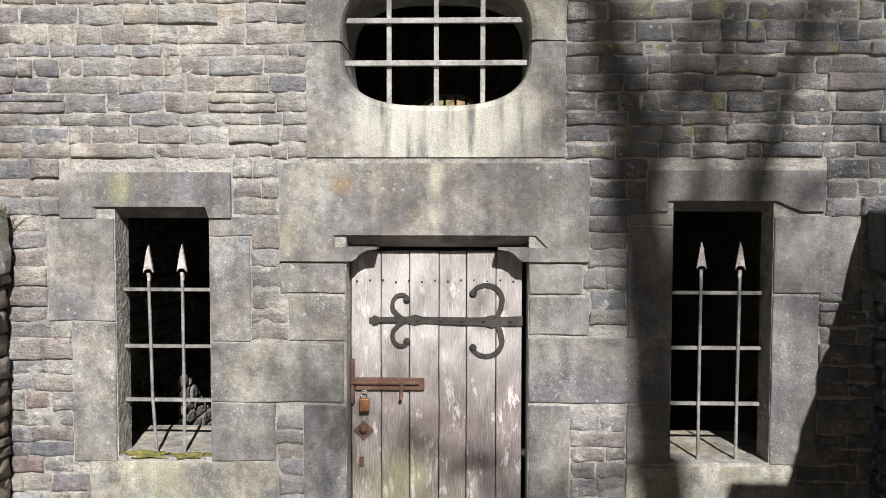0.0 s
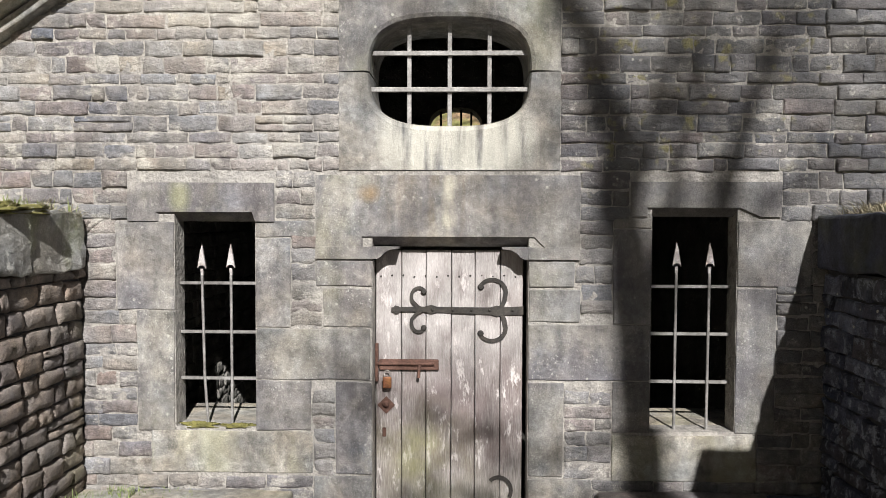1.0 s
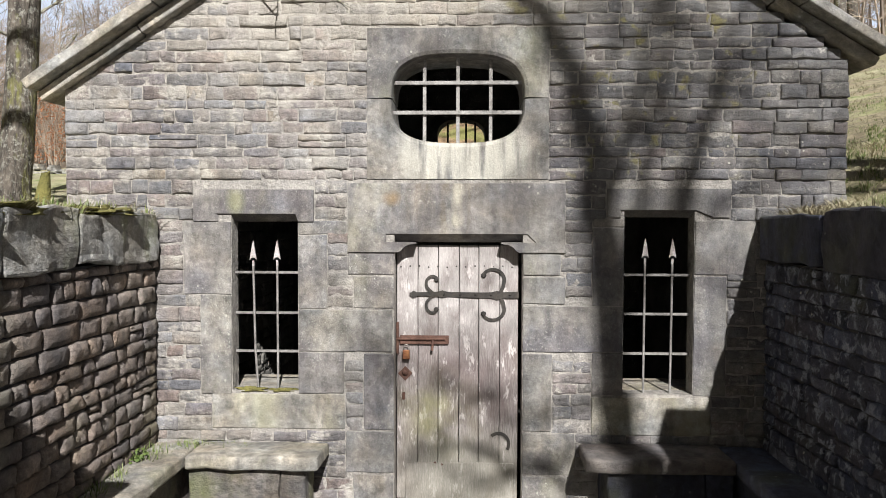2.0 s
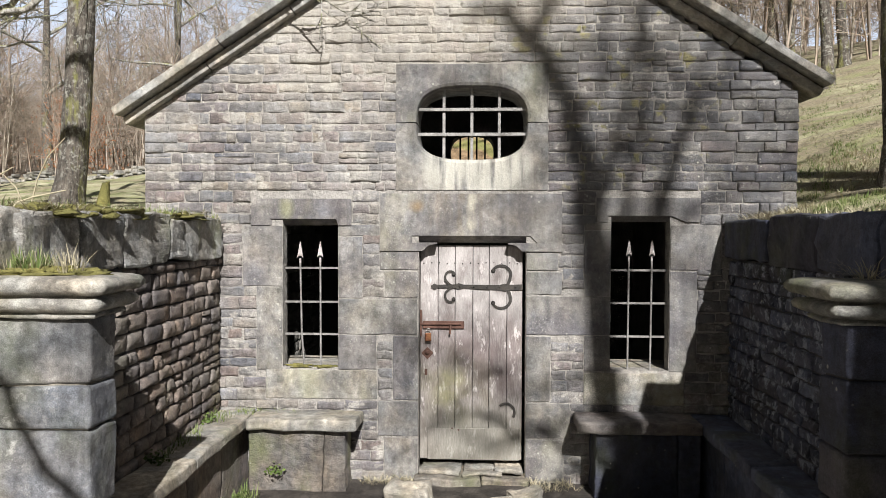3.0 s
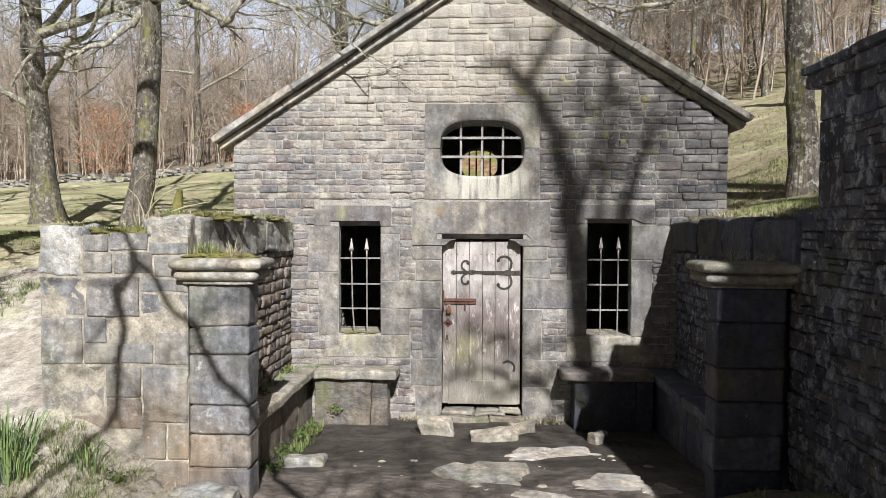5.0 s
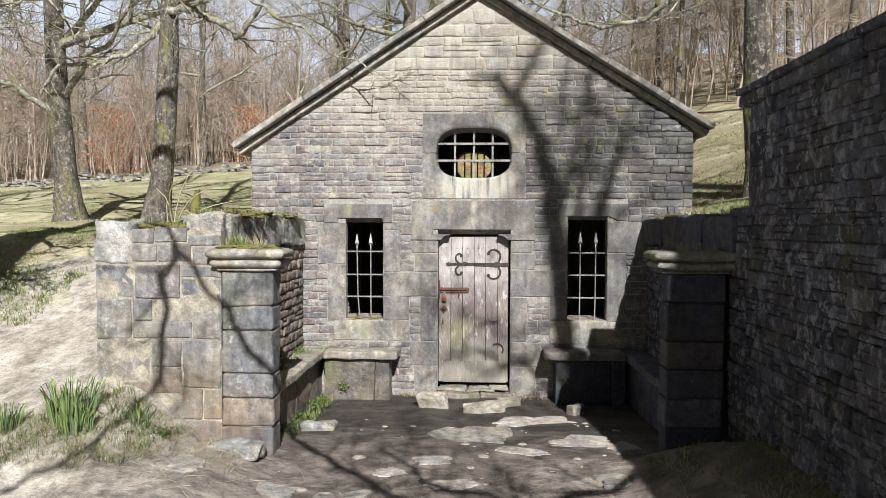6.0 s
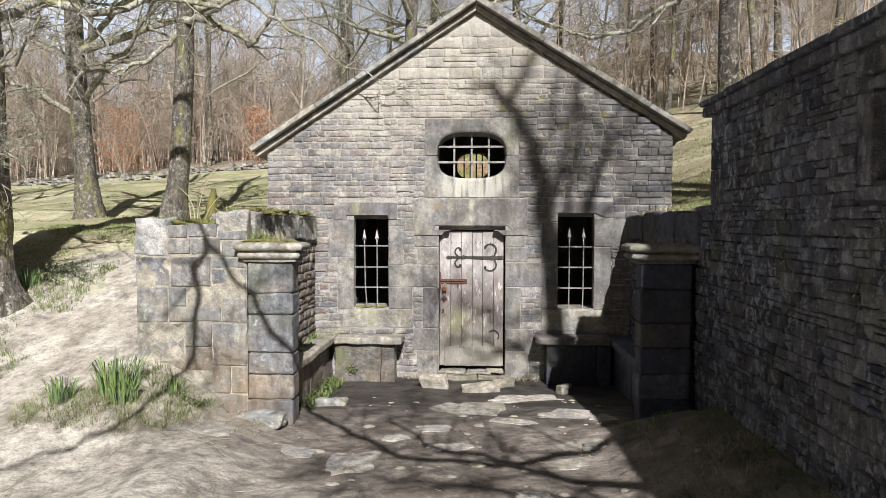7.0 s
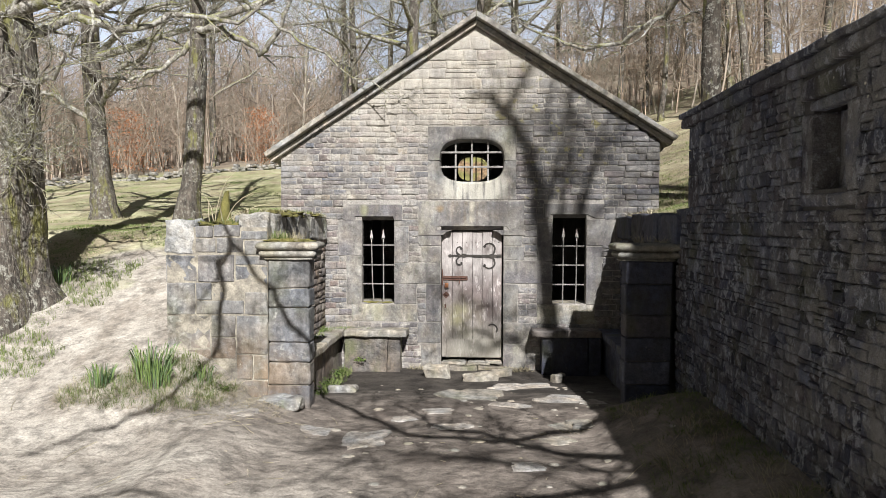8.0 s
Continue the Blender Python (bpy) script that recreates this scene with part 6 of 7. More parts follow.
for k in range(3):
    b = Buf()
    pts = wander((0, 0, -0.3), (rf.uniform(-0.06, 0.06), rf.uniform(-0.06, 0.06), 1), 9.0, 5, rf, 0.09, 0.03)
    b.tube(pts, np.linspace(0.12, 0.02, 6), 5)
    for i in range(16):
        j = rf.randrange(1, 5)
        a = rf.uniform(0, 6.28)
        branch(b, pts[j], (math.cos(a), math.sin(a), rf.uniform(0.2, 1.3)), rf.uniform(1.5, 3.0), 0.05, 1, rf, (0, 5), 0.17, 0.06, 0.014, (3, 3))
    unseen_trees.append((np.concatenate(b.v), np.concatenate(b.f)))
for i in range(150):
    if i < 100:
        x, y = -15 - 28 * rf.random(), rf.uniform(-30, 12)
    else:
        x, y = rf.uniform(-30, 26), -24 - 24 * rf.random()
    v, f = unseen_trees[rf.randrange(3)]
    k = rf.uniform(1.0, 1.5)
    wood.add(v * k + np.array((x, y, land(x, y))), f)
# saplings and whips that fill the wood
whips = []
for k in range(8):
    b = Buf()
    h = rf.uniform(3.5, 6.0)
    pts = wander((0, 0, -0.1), (rf.uniform(-0.2, 0.2), rf.uniform(-0.2, 0.2), 1), h, 5, rf, 0.08, 0.02)
    b.tube(pts, np.linspace(0.035, 0.008, 6), 3)
    for i in range(16):
        j = rf.randrange(1, 5)
        a = rf.uniform(0, 6.28)
        branch(b, pts[j], (math.cos(a), math.sin(a), rf.uniform(0.4, 1.8)), rf.uniform(0.8, 1.9), 0.012, 1, rf, (0, 5), 0.3, 0.03, 0.0078, (3, 3))
    whips.append((np.concatenate(b.v), np.concatenate(b.f)))
count = 0
while count < 520:
    y = 12 + 40 * rf.random() ** 1.2
    x = rf.uniform(-0.75, 0.75) * (y + 14) + rf.uniform(-3, 3)
    if x < 3 and y < 29 + 0.05 * x or (x > 3 and y < 15 - 0.3 * x):
        continue
    if abs(x + 0.05 * (y + 11)) < 0.11 * (y + 11):
        continue
    if x > 2 and (y > 40 or rf.random() < 0.4):
        continue
    v, f = whips[rf.randrange(8)]
    s = rf.uniform(0.8, 1.5)
    a = rf.uniform(0, 6.28)
    ca, sa = math.cos(a), math.sin(a)
    wood.add(np.stack([(v[:, 0] * ca - v[:, 1] * sa) * s, (v[:, 0] * sa + v[:, 1] * ca) * s, v[:, 2] * s], 1) + np.array((x, y, land(x, y))), f)
    count += 1
far = link_mesh("far_wood", wood.mesh("far_wood"), M_FARBARK)
tagged(far, "dense bare winter wood of thin brown trunks and twigs", "woodland", kind="stuff")

# ---- grass, herbs, bushes, small stones ----
rg = random.Random(9)


def tufts(buf, n, where, height, width, blades, droop=0.6, r=rg):
    """n tufts at places that where() gives."""
    for i in range(n):
        x, y, z = where()
        for k in range(blades):
            a = r.uniform(0, 6.28)
            h = height * r.uniform(0.5, 1.2)
            o = r.uniform(0, 0.05)
            bx, by = x + math.cos(a) * o, y + math.sin(a) * o
            out = h * droop * r.uniform(0.2, 1.0)
            buf.blade((bx, by, z - 0.02), (bx + math.cos(a) * out, by + math.sin(a) * out, z + h * (r.uniform(0.4, 1.0) if droop <= 1.0 else r.uniform(0.02, 0.55))), width * r.uniform(0.6, 1.2), (-math.sin(a), math.cos(a), 0))


def field(x0, x1, y0, y1, keep=lambda x, y: True):
    def pick():
        while True:
            x, y = rg.uniform(x0, x1), rg.uniform(y0, y1)
            if keep(x, y):
                return x, y, land(x, y)
    return pick


def patchy(cut, scale=0.9, shift=0.0):
    return lambda x, y: noise.noise(Vector((x * scale, y * scale, shift))) > cut


green, straw = Buf(), Buf()
mound = lambda x, y: min(math.hypot(x + 3.25, (y + 3.8) * 1.1), math.hypot((x + 3.9) * 0.9, (y + 4.0) * 1.5) + 0.15) + 0.35 * noise.noise(Vector((x * 2.1, y * 2.1, 4))) < 0.6
tufts(green, 330, field(-4.8, -2.3, -5.0, -3.25, mound), 0.09, 0.0024, 12, 0.9)
tufts(straw, 330, field(-4.6, -2.2, -5.0, -3.25, mound), 0.15, 0.0022, 11, 1.7)
bank = lambda x, y: not (x > -3.6 and y < 0.5) and (y > -1.0 + 0.35 * (x + 4.5) or x < -5.3) and noise.noise(Vector((x * 0.6, y * 0.6, 1))) > -0.15
tufts(green, 4200, field(-9.0, -3.6, -4.5, 3.0, bank), 0.045, 0.003, 6)
tufts(straw, 3600, field(-12.0, -3.2, -1.0, 10.0, bank), 0.06, 0.0035, 6, 1.3)
tufts(green, 900, field(-7.2, -4.9, -3.6, -0.8, patchy(-0.08, 1.0, 5)), 0.075, 0.0035, 8)
tufts(straw, 130, field(-2.95, -2.05, -3.95, -3.32), 0.09, 0.002, 10, 1.8)
tufts(green, 2200, field(-14.0, -3.2, 1.0, 14.0, patchy(0.0, 0.5)), 0.06, 0.006, 5, 1.1)
tufts(straw, 480, field(2.45, 4.4, -2.9, 2.0, patchy(-0.1, 1.1, 7)), 0.15, 0.003, 12, 1.5)
tufts(green, 420, field(2.45, 4.6, -2.9, 3.0, patchy(0.0, 1.1, 8)), 0.06, 0.004, 9)
tufts(green, 1800, field(2.9, 8.0, -2.0, 10.0, patchy(0.0, 0.8, 3)), 0.045, 0.003, 8, 1.0)
tufts(straw, 2000, field(2.9, 9.0, -1.0, 12.0), 0.10, 0.003, 8, 1.7)
tufts(green, 900, field(1.5, 2.34, -9.5, -3.5, patchy(-0.12, 1.6)), 0.10, 0.003, 9, 1.2)
tufts(straw, 170, field(1.6, 2.32, -9.5, -3.6, patchy(0.0, 1.3, 4)), 0.20, 0.0025, 8, 1.4)
tufts(straw, 150, lambda: (rg.uniform(2.4, 3.0), rg.uniform(-0.6, -0.05), 2.3), 0.15, 0.003, 11, 1.4)


def ledge(x0, x1, y0, y1, z):
    return lambda: (rg.uniform(x0, x1), rg.uniform(y0, y1), z + rg.uniform(-0.02, 0.01))


tufts(green, 90, ledge(-2.72, -2.36, -3.0, -0.1, 2.3), 0.09, 0.005, 8)
tufts(straw, 230, ledge(-2.78, -2.33, -3.0, -0.1, 2.29), 0.17, 0.0035, 9, 1.5)
tufts(green, 22, ledge(-2.34, -2.16, -3.14, -2.98, 1.985), 0.13, 0.004, 10)
tufts(straw, 22, ledge(-2.34, -1.95, -3.12, -2.98, 1.975), 0.15, 0.003, 9, 0.9)
tufts(straw, 12, ledge(1.95, 2.3, -3.1, -2.98, 1.975), 0.22, 0.003, 9, 1.1)
tufts(green, 40, ledge(-3.5, -2.5, -3.1, -2.9, 2.18), 0.08, 0.005, 8)
tufts(straw, 40, ledge(2.4, 2.75, -2.9, -0.1, 2.31), 0.16, 0.004, 9, 1.3)
tufts(green, 26, ledge(-2.34, -2.15, -1.5, -0.2, 0.52), 0.09, 0.003, 9, 0.9)
tufts(green, 40, ledge(-2.3, -1.6, -0.2, -0.05, 0.53), 0.045, 0.0025, 9, 1.1)
tufts(green, 60, ledge(-1.98, -1.80, -2.6, -0.5, -0.06), 0.11, 0.004, 9)
tufts(straw, 40, ledge(-1.0, -0.5, -0.16, -0.04, -0.1), 0.10, 0.003, 8, 1.1)
tufts(straw, 30, ledge(0.55, 0.95, -0.25, -0.05, -0.1), 0.10, 0.003, 8, 1.1)
g = link_mesh("grass", green.mesh("grass"), M_GRASS)
tagged(g, "short green grass tufts on banks, ledges and wall tops", "grass", kind="stuff")
g = link_mesh("dry_grass", straw.mesh("dry_grass"), M_STRAW)
tagged(g, "pale dead grass bent over the banks", "grass", kind="stuff")


def daffodils(x, y, size, n):
    t = thing("daffodil_clump", "clump of arching blue-green daffodil leaves on the bank", "plant", (x, y, land(x, y)), group="daffodil clumps")
    b = Buf()
    for i in range(n):
        a = rg.uniform(0, 6.28)
        o = size * 0.45 * math.sqrt(rg.random())
        h = size * rg.uniform(0.6, 1.1)
        out = h * rg.uniform(0.05, 0.5)
        droop = rg.random() ** 2 * 0.5
        c, q = math.cos(a), math.sin(a)
        ax, ay = rg.uniform(0, 6.28), rg.uniform(0.004, 0.007)
        side = np.array((math.cos(ax), math.sin(ax), 0)) * ay
        base = np.array((c * o, q * o, -0.03))
        mid = base + np.array((c * out * 0.25, q * out * 0.25, h * 0.55))
        bend = base + np.array((c * out * 0.7, q * out * 0.7, h * (0.95 - 0.3 * droop)))
        tip = base + np.array((c * out * (1.1 + droop), q * out * (1.1 + droop), h * (1.05 - 1.1 * droop)))
        b.add([base - side, base + side, mid + side, mid - side, bend + side * 0.85, bend - side * 0.85, tip + side * 0.2, tip - side * 0.2], [(0, 1, 2, 3), (3, 2, 4, 5), (5, 4, 6, 7)])
    link_mesh("leaves", b.mesh("leaves"), M_DAFF, t)


daffodils(-3.48, -3.75, 0.40, 90)
daffodils(-3.36, -3.88, 0.30, 60)
daffodils(-3.97, -3.88, 0.27, 60)
daffodils(-5.85, -1.45, 0.3, 50)
daffodils(-2.95, -3.6, 0.24, 30)


def herb(x, y, z, size, n, label):
    t = thing("herb", label, "plant", (x, y, z), group="herbs")
    b = Buf()
    for i in range(n):
        d = Vector((rg.gauss(0, 1), rg.gauss(0, 1), abs(rg.gauss(0, 0.8)))).normalized() * size * rg.uniform(0.3, 1.0)
        s = 0.012 * rg.uniform(0.7, 1.6)
        u = Vector((rg.gauss(0, 1), rg.gauss(0, 1), rg.gauss(0, 0.5))).normalized()
        w = d.cross(u).normalized() if d.cross(u).length > 1e-6 else Vector((1, 0, 0))
        p = d
        b.add([p - u * s, p + w * s * 0.7, p + u * s, p - w * s * 0.7], [(0, 1, 2, 3)])
    link_mesh("leaves", b.mesh("leaves"), M_HERB, t)


for x, y, z, s, n in ((-1.92, -1.2, 0.0, 0.12, 150), (-1.94, -1.8, -0.02, 0.13, 160), (-1.92, -2.3, 0.0, 0.12, 130), (-1.90, -0.75, -0.05, 0.09, 80), (-2.25, -1.6, 0.53, 0.10, 90), (-2.28, -0.5, 0.53, 0.09, 80)):
    herb(x, y, z, s, n, "small bright green herb growing at the bench foot")
herb(-1.72, -0.40, 0.06, 0.09, 70, "green weeds at the foot of the bench base")
herb(-2.75, -3.6, land(-2.75, -3.6), 0.12, 90, "small yellow-green weed at the wall foot")

def bramble(x, y, stems):
    t = thing("bramble", "pale dry arching bramble stems behind the coping", "plant", (x, y, land(x, y)))
    for dx, dy, h, bend in stems:
        b = Buf()
        pts = [(dx * k + bend * k * k * k, dy * k, -0.05 + h * (k - 0.18 * k * k * k)) for k in (0, 0.2, 0.4, 0.6, 0.8, 1.0)]
        b.tube(pts, [0.009, 0.0085, 0.008, 0.007, 0.006, 0.004], 5)
        link_mesh("stem", b.mesh("stem", True), M_STRAW, t)


bramble(-4.1, -0.2, ((0.12, 0.0, 1.5, 0.28), (-0.15, 0.1, 0.9, 0.05), (0.2, -0.1, 0.7, 0.4), (0.05, 0.1, 1.1, -0.3)))
bramble(-3.2, -2.2, ((0.25, -0.2, 0.55, 0.2), (-0.1, -0.2, 0.7, 0.25), (0.3, 0.1, 0.4, 0.3)))


# moss cushions
def moss(x, y, z, rx, ry, rz, r):
    t = thing("moss_cushion", "yellow-green moss cushion on stone", "moss", (x, y, z), group="moss cushions")
    bm = bmesh.new()
    bmesh.ops.create_icosphere(bm, subdivisions=4, radius=1.0)
    for v in bm.verts:
        v.co = Vector((v.co.x * rx, v.co.y * ry, max(v.co.z, -0.2) * rz)) * (1 + 0.7 * noise.noise(v.co * 2.3 + Vector((x * 9, y * 9, 0))) + 0.35 * noise.noise(v.co * 7) + 0.18 * noise.noise(v.co * 17))
    part("cushion", bm, M_MOSS, t, smooth=True)


for x, y, z, rx, ry, rz in ((-2.2, -3.08, 1.97, 0.2, 0.13, 0.045), (-1.96, -3.06, 1.97, 0.14, 0.11, 0.03), (-2.45, -2.65, 2.28, 0.2, 0.22, 0.055), (-2.47, -1.7, 2.28, 0.18, 0.34, 0.055), (-2.47, -0.7, 2.29, 0.18, 0.34, 0.05), (-2.42, -2.2, 2.28, 0.15, 0.2, 0.07), (-1.6, 0.03, 0.92, 0.12, 0.035, 0.02), (-1.35, 0.02, 0.92, 0.1, 0.03, 0.018), (-2.95, -3.05, 2.16, 0.2, 0.1, 0.05)):
    moss(x, y, z, rx, ry, rz, rg)

# mossy stump on the meadow
st = thing("tree_stump", "narrow broken stump grown with yellow moss", "stump", (-5.05, 3.0, land(-5.05, 3.0)))
sbuf = Buf()
sbuf.tube([(0, 0, -0.1), (0.0, 0, 0.1), (0.02, 0, 0.35), (0.05, 0, 0.7)], [0.19, 0.13, 0.09, 0.05], 9)
for q in sbuf.v[0]:
    q += np.array(noise.noise_vector(Vector(q) * 5)) * 0.07
link_mesh("body", sbuf.mesh("body", True), M_MOSS, st)


# copper beech bushes that keep their dead leaves
def copper_bush(x, y, w, h, n):
    t = thing("beech_bush", "young beech bush with rust-brown dead leaves", "bush", (x, y, land(x, y)), group="beech bushes")
    c = Buf()
    for i in range(14):
        a = rg.uniform(0, 6.28)
        branch(c, (0, 0, 0), (math.cos(a) * 0.5, math.sin(a) * 0.5, 1), h * rg.uniform(0.7, 1.1), 0.025, 1, rg, (0, 6), 0.12, 0.03, 0.006, (4, 3))
    link_mesh("stem", c.mesh("stem"), M_FARBARK, t)
    b = Buf()
    for i in range(n):
        k = rg.random()
        d = Vector((rg.gauss(0, 0.4) * w, rg.gauss(0, 0.4) * w, h * (0.1 + 0.95 * k)))
        d.x *= 1.1 - 0.7 * k
        s = rg.uniform(0.03, 0.06)
        u = Vector((rg.gauss(0, 1), rg.gauss(0, 1), rg.gauss(0, 1))).normalized()
        v = u.cross(Vector((rg.gauss(0, 1), rg.gauss(0, 1), rg.gauss(0, 1)))).normalized()
        b.add([d - u * s, d + v * s * 0.6, d + u * s, d - v * s * 0.6], [(0, 1, 2, 3)])
    link_mesh("leaves", b.mesh("leaves"), M_COPPER, t, "rust-brown dead leaves")


copper_bush(-18.8, 27.0, 2.4, 3.4, 2200)
copper_bush(-11.2, 26.0, 1.6, 3.0, 1500)

# far dry-stone wall along the meadow's edge
field_wall = thing("dry_stone_wall", "low tumbled dry-stone wall at the far edge of the meadow", "wall", (-14, 24, 0), kind="structure")
wb = Buf()
x = -34.0
while x < -5.5:
    y = 24 + 0.12 * (x + 14) * -0.3
    z = land(x, y)
    for k in range(rg.choice((1, 2, 3, 3))):
        l, h = rg.uniform(0.12, 0.30), rg.uniform(0.08, 0.15)
        v, f = stone_arrays(l, h, rg.randrange(60), depth=0.5, nx=1, nz=1, pillow=0.03, rough=0.03)
        wb.add(v + np.array((x + rg.uniform(-0.1, 0.1) + 14, y - 24 + rg.uniform(-0.05, 0.05), z + 0.06 + k * 0.13 + rg.uniform(-0.05, 0.05))), f)
    x += 0.2
ob = link_mesh("tumbled_stones", wb.mesh("tumbled_stones"), M_ROOF, field_wall)
ob["kind"] = "stuff"

# flat stones and pebbles of the approach
FLAGS = [(0.02, -2.5, 0.8, 0.8), (1.1, -2.6, 0.6, 0.42), (1.5, -2.75, 0.3, 0.24), (0.5, -3.0, 0.5, 0.2), (1.04, -3.85, 0.3, 0.45), (-1.01, -4.4, 0.42, 0.55), (-1.64, -4.08, 0.45, 0.3), (-2.5, -3.9, 0.5, 0.4), (0.9, -4.3, 0.35, 0.22), (-0.35, -3.3, 0.34, 0.22), (0.55, -5.2, 0.3, 0.2), (-0.15, -3.9, 0.4, 0.2), (1.3, -3.8, 0.4, 0.25), (-0.7, -3.6, 0.3, 0.2), (0.75, -1.5, 0.9, 0.5)]
for i, (x, y, w, d) in enumerate(FLAGS):
    t = thing("flat_stone", "worn pale flat stone bedded in trodden mud", "stone", (x, y, land(x, y) - 0.02), group="bedded flat stones")
    t.rotation_euler = (0, 0, rg.uniform(-0.4, 0.4))
    n = 29
    bm = bmesh.new()
    top = []
    for k in range(n):
        a = 2 * math.pi * k / n
        q = Vector((math.cos(a), math.sin(a), 0))
        rad = (1 + 0.5 * noise.noise(q * 1.3 + Vector((i * 3.1, 0, i))) + 0.35 * noise.noise(q * 4 + Vector((i * 5.3, 2, i)))) / max(abs(q.x), abs(q.y)) ** 0.6
        top.append(bm.verts.new((q.x * w / 2 * rad, q.y * d / 2 * rad, 0.03)))
    low = [bm.verts.new((v.co.x * 1.08, v.co.y * 1.1, -0.04)) for v in top]
    bm.faces.new(top), bm.faces.new(low[::-1])
    for k in range(n):
        bm.faces.new((low[k], low[(k + 1) % n], top[(k + 1) % n], top[k]))
    part("slab", bm, M_FLAG if i % 4 else M_SLAB, t)
tw = Buf()
for i in range(130):
    x, y = rg.uniform(-4.2, 1.6), rg.uniform(-8.0, -3.5)
    if rg.random() < 0.5:
        x, y = rg.gauss(-2.7, 0.5), rg.gauss(-3.95, 0.3)
    if y > -3.45:
        continue
    a, l = rg.uniform(0, 6.28), 0.05 + 0.35 * rg.random() ** 3
    q = [(x + math.cos(a) * l * k + rg.uniform(-0.02, 0.02) * l * 3, y + math.sin(a) * l * k + rg.uniform(-0.02, 0.02) * l * 3) for k in (0, 0.35, 0.7, 1)]
    tw.tube([(u, v, land(u, v) + 0.008) for u, v in q], [0.0025, 0.0023, 0.002, 0.0015], 4)
g = link_mesh("fallen_twigs", tw.mesh("fallen_twigs"), M_STRAW)
tagged(g, "dry twigs and straw scattered on the trodden earth", "twigs", kind="stuff")
pb = Buf()
for i in range(130):
    x, y = rg.gauss(0.1, 1.4), rg.uniform(-8.5, -0.6)
    if x > 2.2 or x < -3.2 or (y > -3.3 and abs(x) > 1.7):
        continue
    s = 0.01 + 0.035 * rg.random() ** 3
    if i % 5 == 0:
        x, y, s = rg.gauss(0.3, 0.9), rg.uniform(-5.2, -2.2), 0.02 + 0.05 * rg.random() ** 2
    z = land(x, y)
    n = 6
    rings = []
    for k, (rr, hz) in enumerate(((1.0, -0.3), (1.05, 0.1), (0.6, 0.55))):
        rings += [(x + s * rr * math.cos(a + i) * rg.uniform(0.85, 1.15) * 1.3, y + s * rr * math.sin(a + i) * rg.uniform(0.85, 1.15), z + min(s, 0.03) * hz * 0.8) for a in [2 * math.pi * j / n for j in range(n)]]
    f = [(k * n + j, k * n + (j + 1) % n, (k + 1) * n + (j + 1) % n, (k + 1) * n + j) for k in range(2) for j in range(n)] + [(12, 13, 14, 15), (12, 15, 16, 17)]
    pb.add(rings, f)
g = link_mesh("pebbles", pb.mesh("pebbles"), M_SLAB)
tagged(g, "scattered pale pebbles and stone chips in the mud", "pebbles", kind="stuff")

# ---- coursed stones of the front wall ----
SIZES = [(0.12, 0.09), (0.18, 0.08), (0.18, 0.11), (0.27, 0.085), (0.27, 0.115), (0.38, 0.09), (0.38, 0.12), (0.5, 0.1)]
kit = StoneKit("stone", M_RUBBLE, SIZES, rough=0.009, fall=0.007, wave=0.9)
blocked = [(a, b, c, d) for a, b, c, d in DRESSED] + [WIN_L, WIN_R, DOOR, SURR]
rw = random.Random(11)
rects = courses(X0, X1, -0.35, 4.3, rw, heights=(0.07, 0.115), lengths=(0.11, 0.33), blocked=blocked, limit=gable, proud=0.009, gap=0.007, tight=0.7)
rects += courses(X0, X1, 4.3, 5.12, rw, heights=(0.12, 0.19), lengths=(0.2, 0.5), limit=gable, proud=0.012, gap=0.008, tight=0.7)
rects = [(a, b, c, d, p + (rw.uniform(0.0, 0.03) if a > 2.25 and d > 2.3 else 0.0)) for a, b, c, d, p in rects]
lay(kit, rects, Matrix.Identity(4), house, lambda u, z: -1.9 < u < 2.1 and 0.6 < z < 3.0, "coursed_stones", M_RUBBLE_ALL, rw)

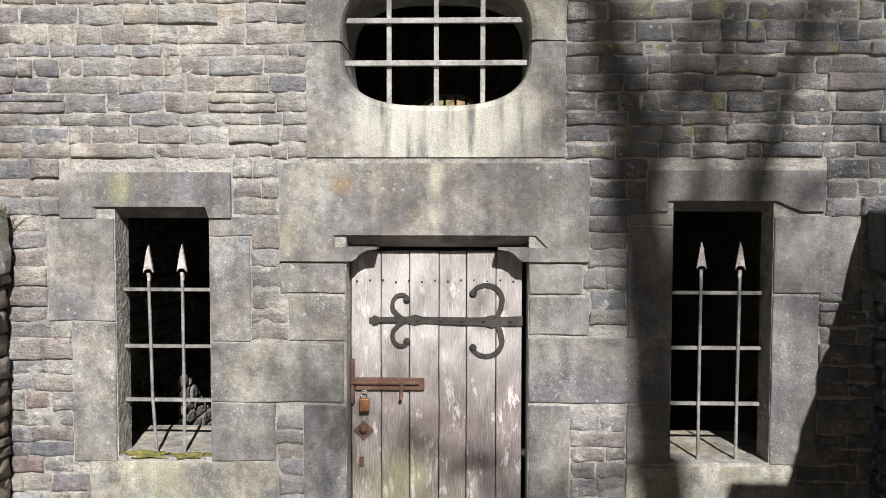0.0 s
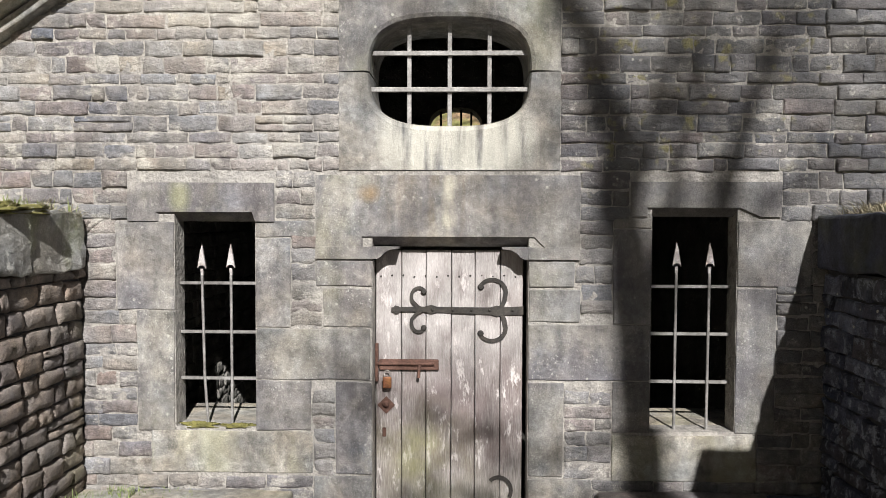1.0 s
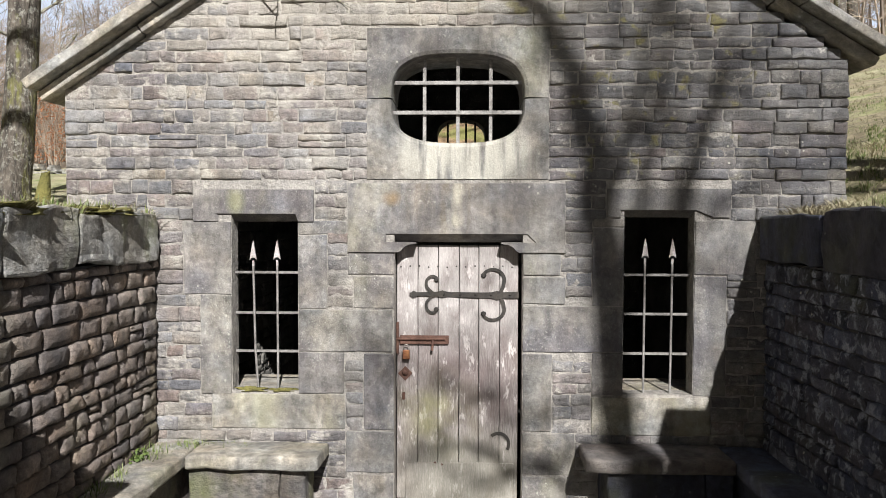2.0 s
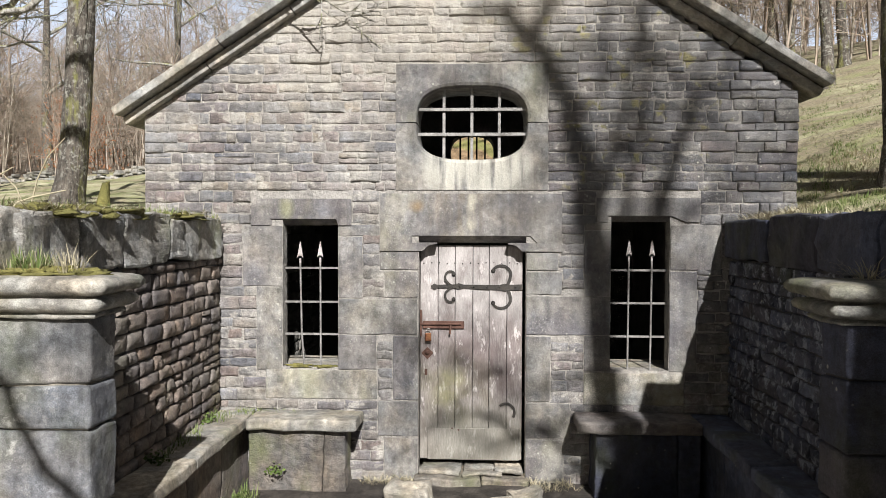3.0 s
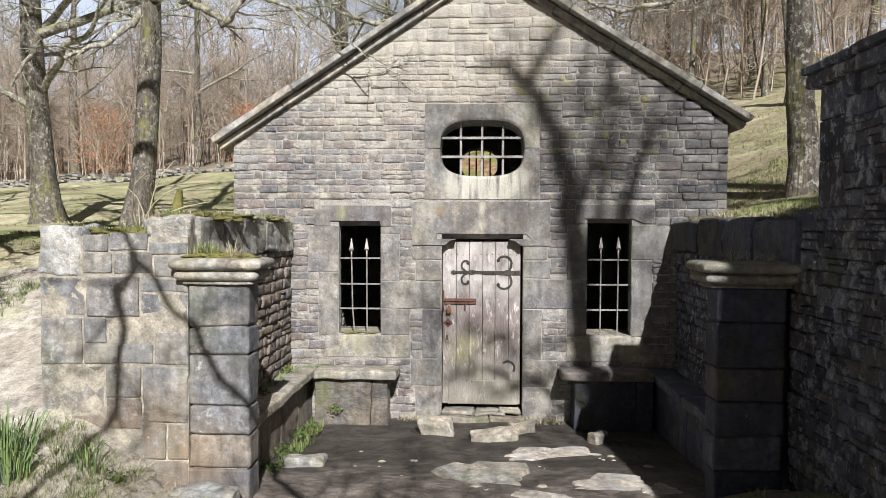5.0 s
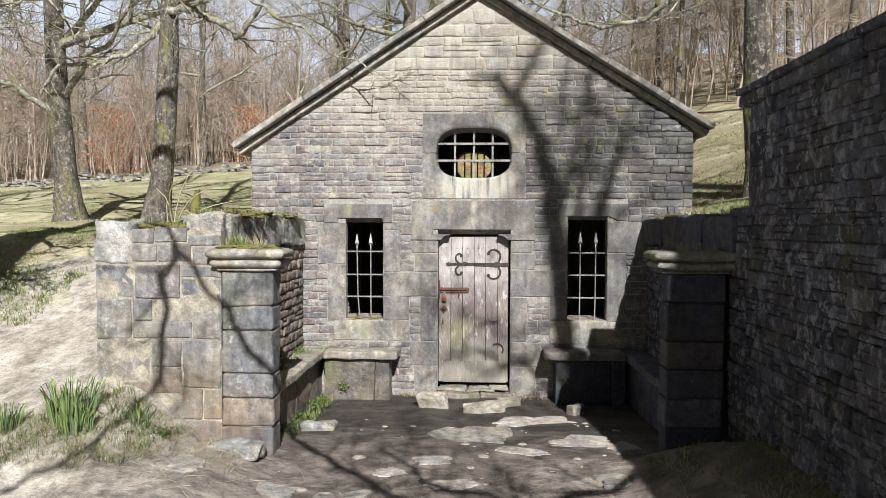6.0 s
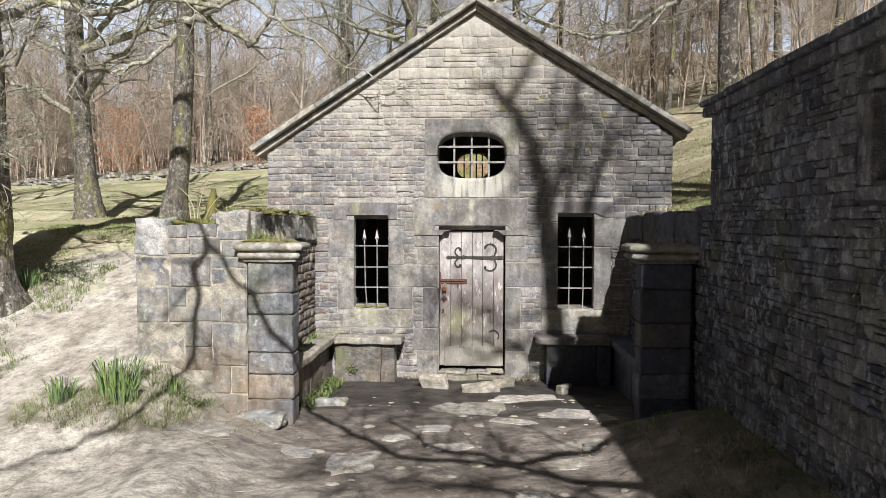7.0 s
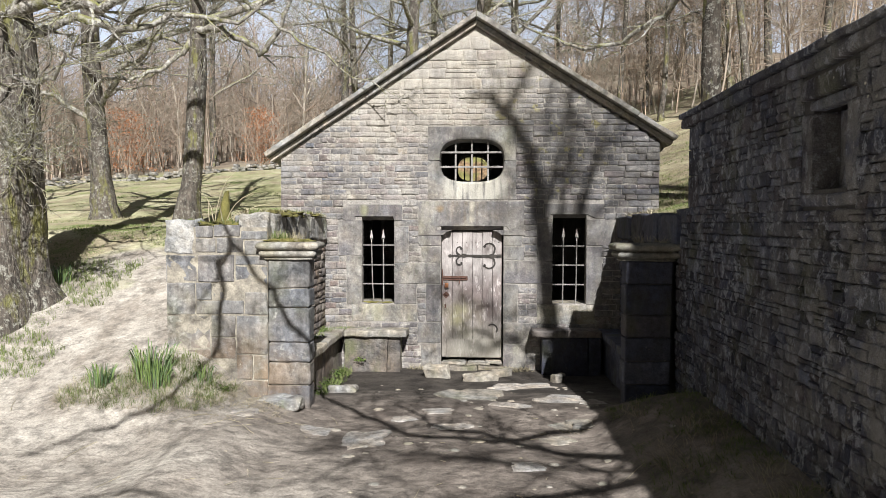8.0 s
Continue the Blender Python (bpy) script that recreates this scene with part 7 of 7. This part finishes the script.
# ---- coursed stones of the court's side walls and of the shaded building ----
rough_kit = StoneKit("stone", M_WALLSTONE, [(0.14, 0.1), (0.2, 0.09), (0.2, 0.13), (0.3, 0.1), (0.3, 0.14), (0.42, 0.12)], pillow=0.012, rough=0.016, fall=0.016)
rects = courses(YF + 0.3, -0.03, -0.3, 1.94, rw, heights=(0.085, 0.14), lengths=(0.13, 0.32), gap=0.008)
lay(rough_kit, rects, Matrix.Translation(-side_l.location) @ Matrix.Translation((-2.345, 0, 0)) @ Matrix.Rotation(math.pi / 2, 4, "Z"), side_l, lambda u, z: z > 0.5, "coursed_stones", M_WALLSTONE_ALL, rw)
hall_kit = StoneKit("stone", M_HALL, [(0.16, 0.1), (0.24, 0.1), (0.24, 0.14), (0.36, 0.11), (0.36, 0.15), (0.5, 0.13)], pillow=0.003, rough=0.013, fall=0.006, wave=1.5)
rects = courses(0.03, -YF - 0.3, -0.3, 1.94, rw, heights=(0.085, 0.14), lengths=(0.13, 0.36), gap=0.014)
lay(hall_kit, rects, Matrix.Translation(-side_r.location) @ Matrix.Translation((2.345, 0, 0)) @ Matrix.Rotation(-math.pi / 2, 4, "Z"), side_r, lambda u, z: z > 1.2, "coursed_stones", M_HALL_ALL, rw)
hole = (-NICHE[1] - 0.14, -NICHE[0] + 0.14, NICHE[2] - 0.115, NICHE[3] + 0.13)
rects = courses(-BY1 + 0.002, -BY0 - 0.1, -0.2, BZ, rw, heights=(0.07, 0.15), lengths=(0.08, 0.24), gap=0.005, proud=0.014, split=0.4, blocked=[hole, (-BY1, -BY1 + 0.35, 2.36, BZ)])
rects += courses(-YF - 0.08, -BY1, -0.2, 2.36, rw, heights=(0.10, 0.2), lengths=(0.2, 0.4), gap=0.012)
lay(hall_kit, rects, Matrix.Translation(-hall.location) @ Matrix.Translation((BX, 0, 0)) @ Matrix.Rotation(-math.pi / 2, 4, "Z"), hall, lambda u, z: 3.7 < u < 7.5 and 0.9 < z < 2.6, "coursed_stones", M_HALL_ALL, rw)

# ---- coursed stones of the inner wall of the chamber ----
inner_kit = StoneKit("stone", M_INSIDE, [(0.14, 0.1), (0.2, 0.09), (0.2, 0.13), (0.3, 0.1), (0.3, 0.14), (0.42, 0.12)], variants=3, pillow=0.003, rough=0.010, fall=0.008)
rects = courses(THICK + 0.01, 3.2, 0.0, 2.6, rw, heights=(0.085, 0.14), lengths=(0.10, 0.26), gap=0.006)
lay(inner_kit, rects, Matrix.Translation((INNER_X, 0, 0)) @ Matrix.Rotation(math.pi / 2, 4, "Z"), house, lambda u, z: False, "inner_stones", M_INSIDE, rw)
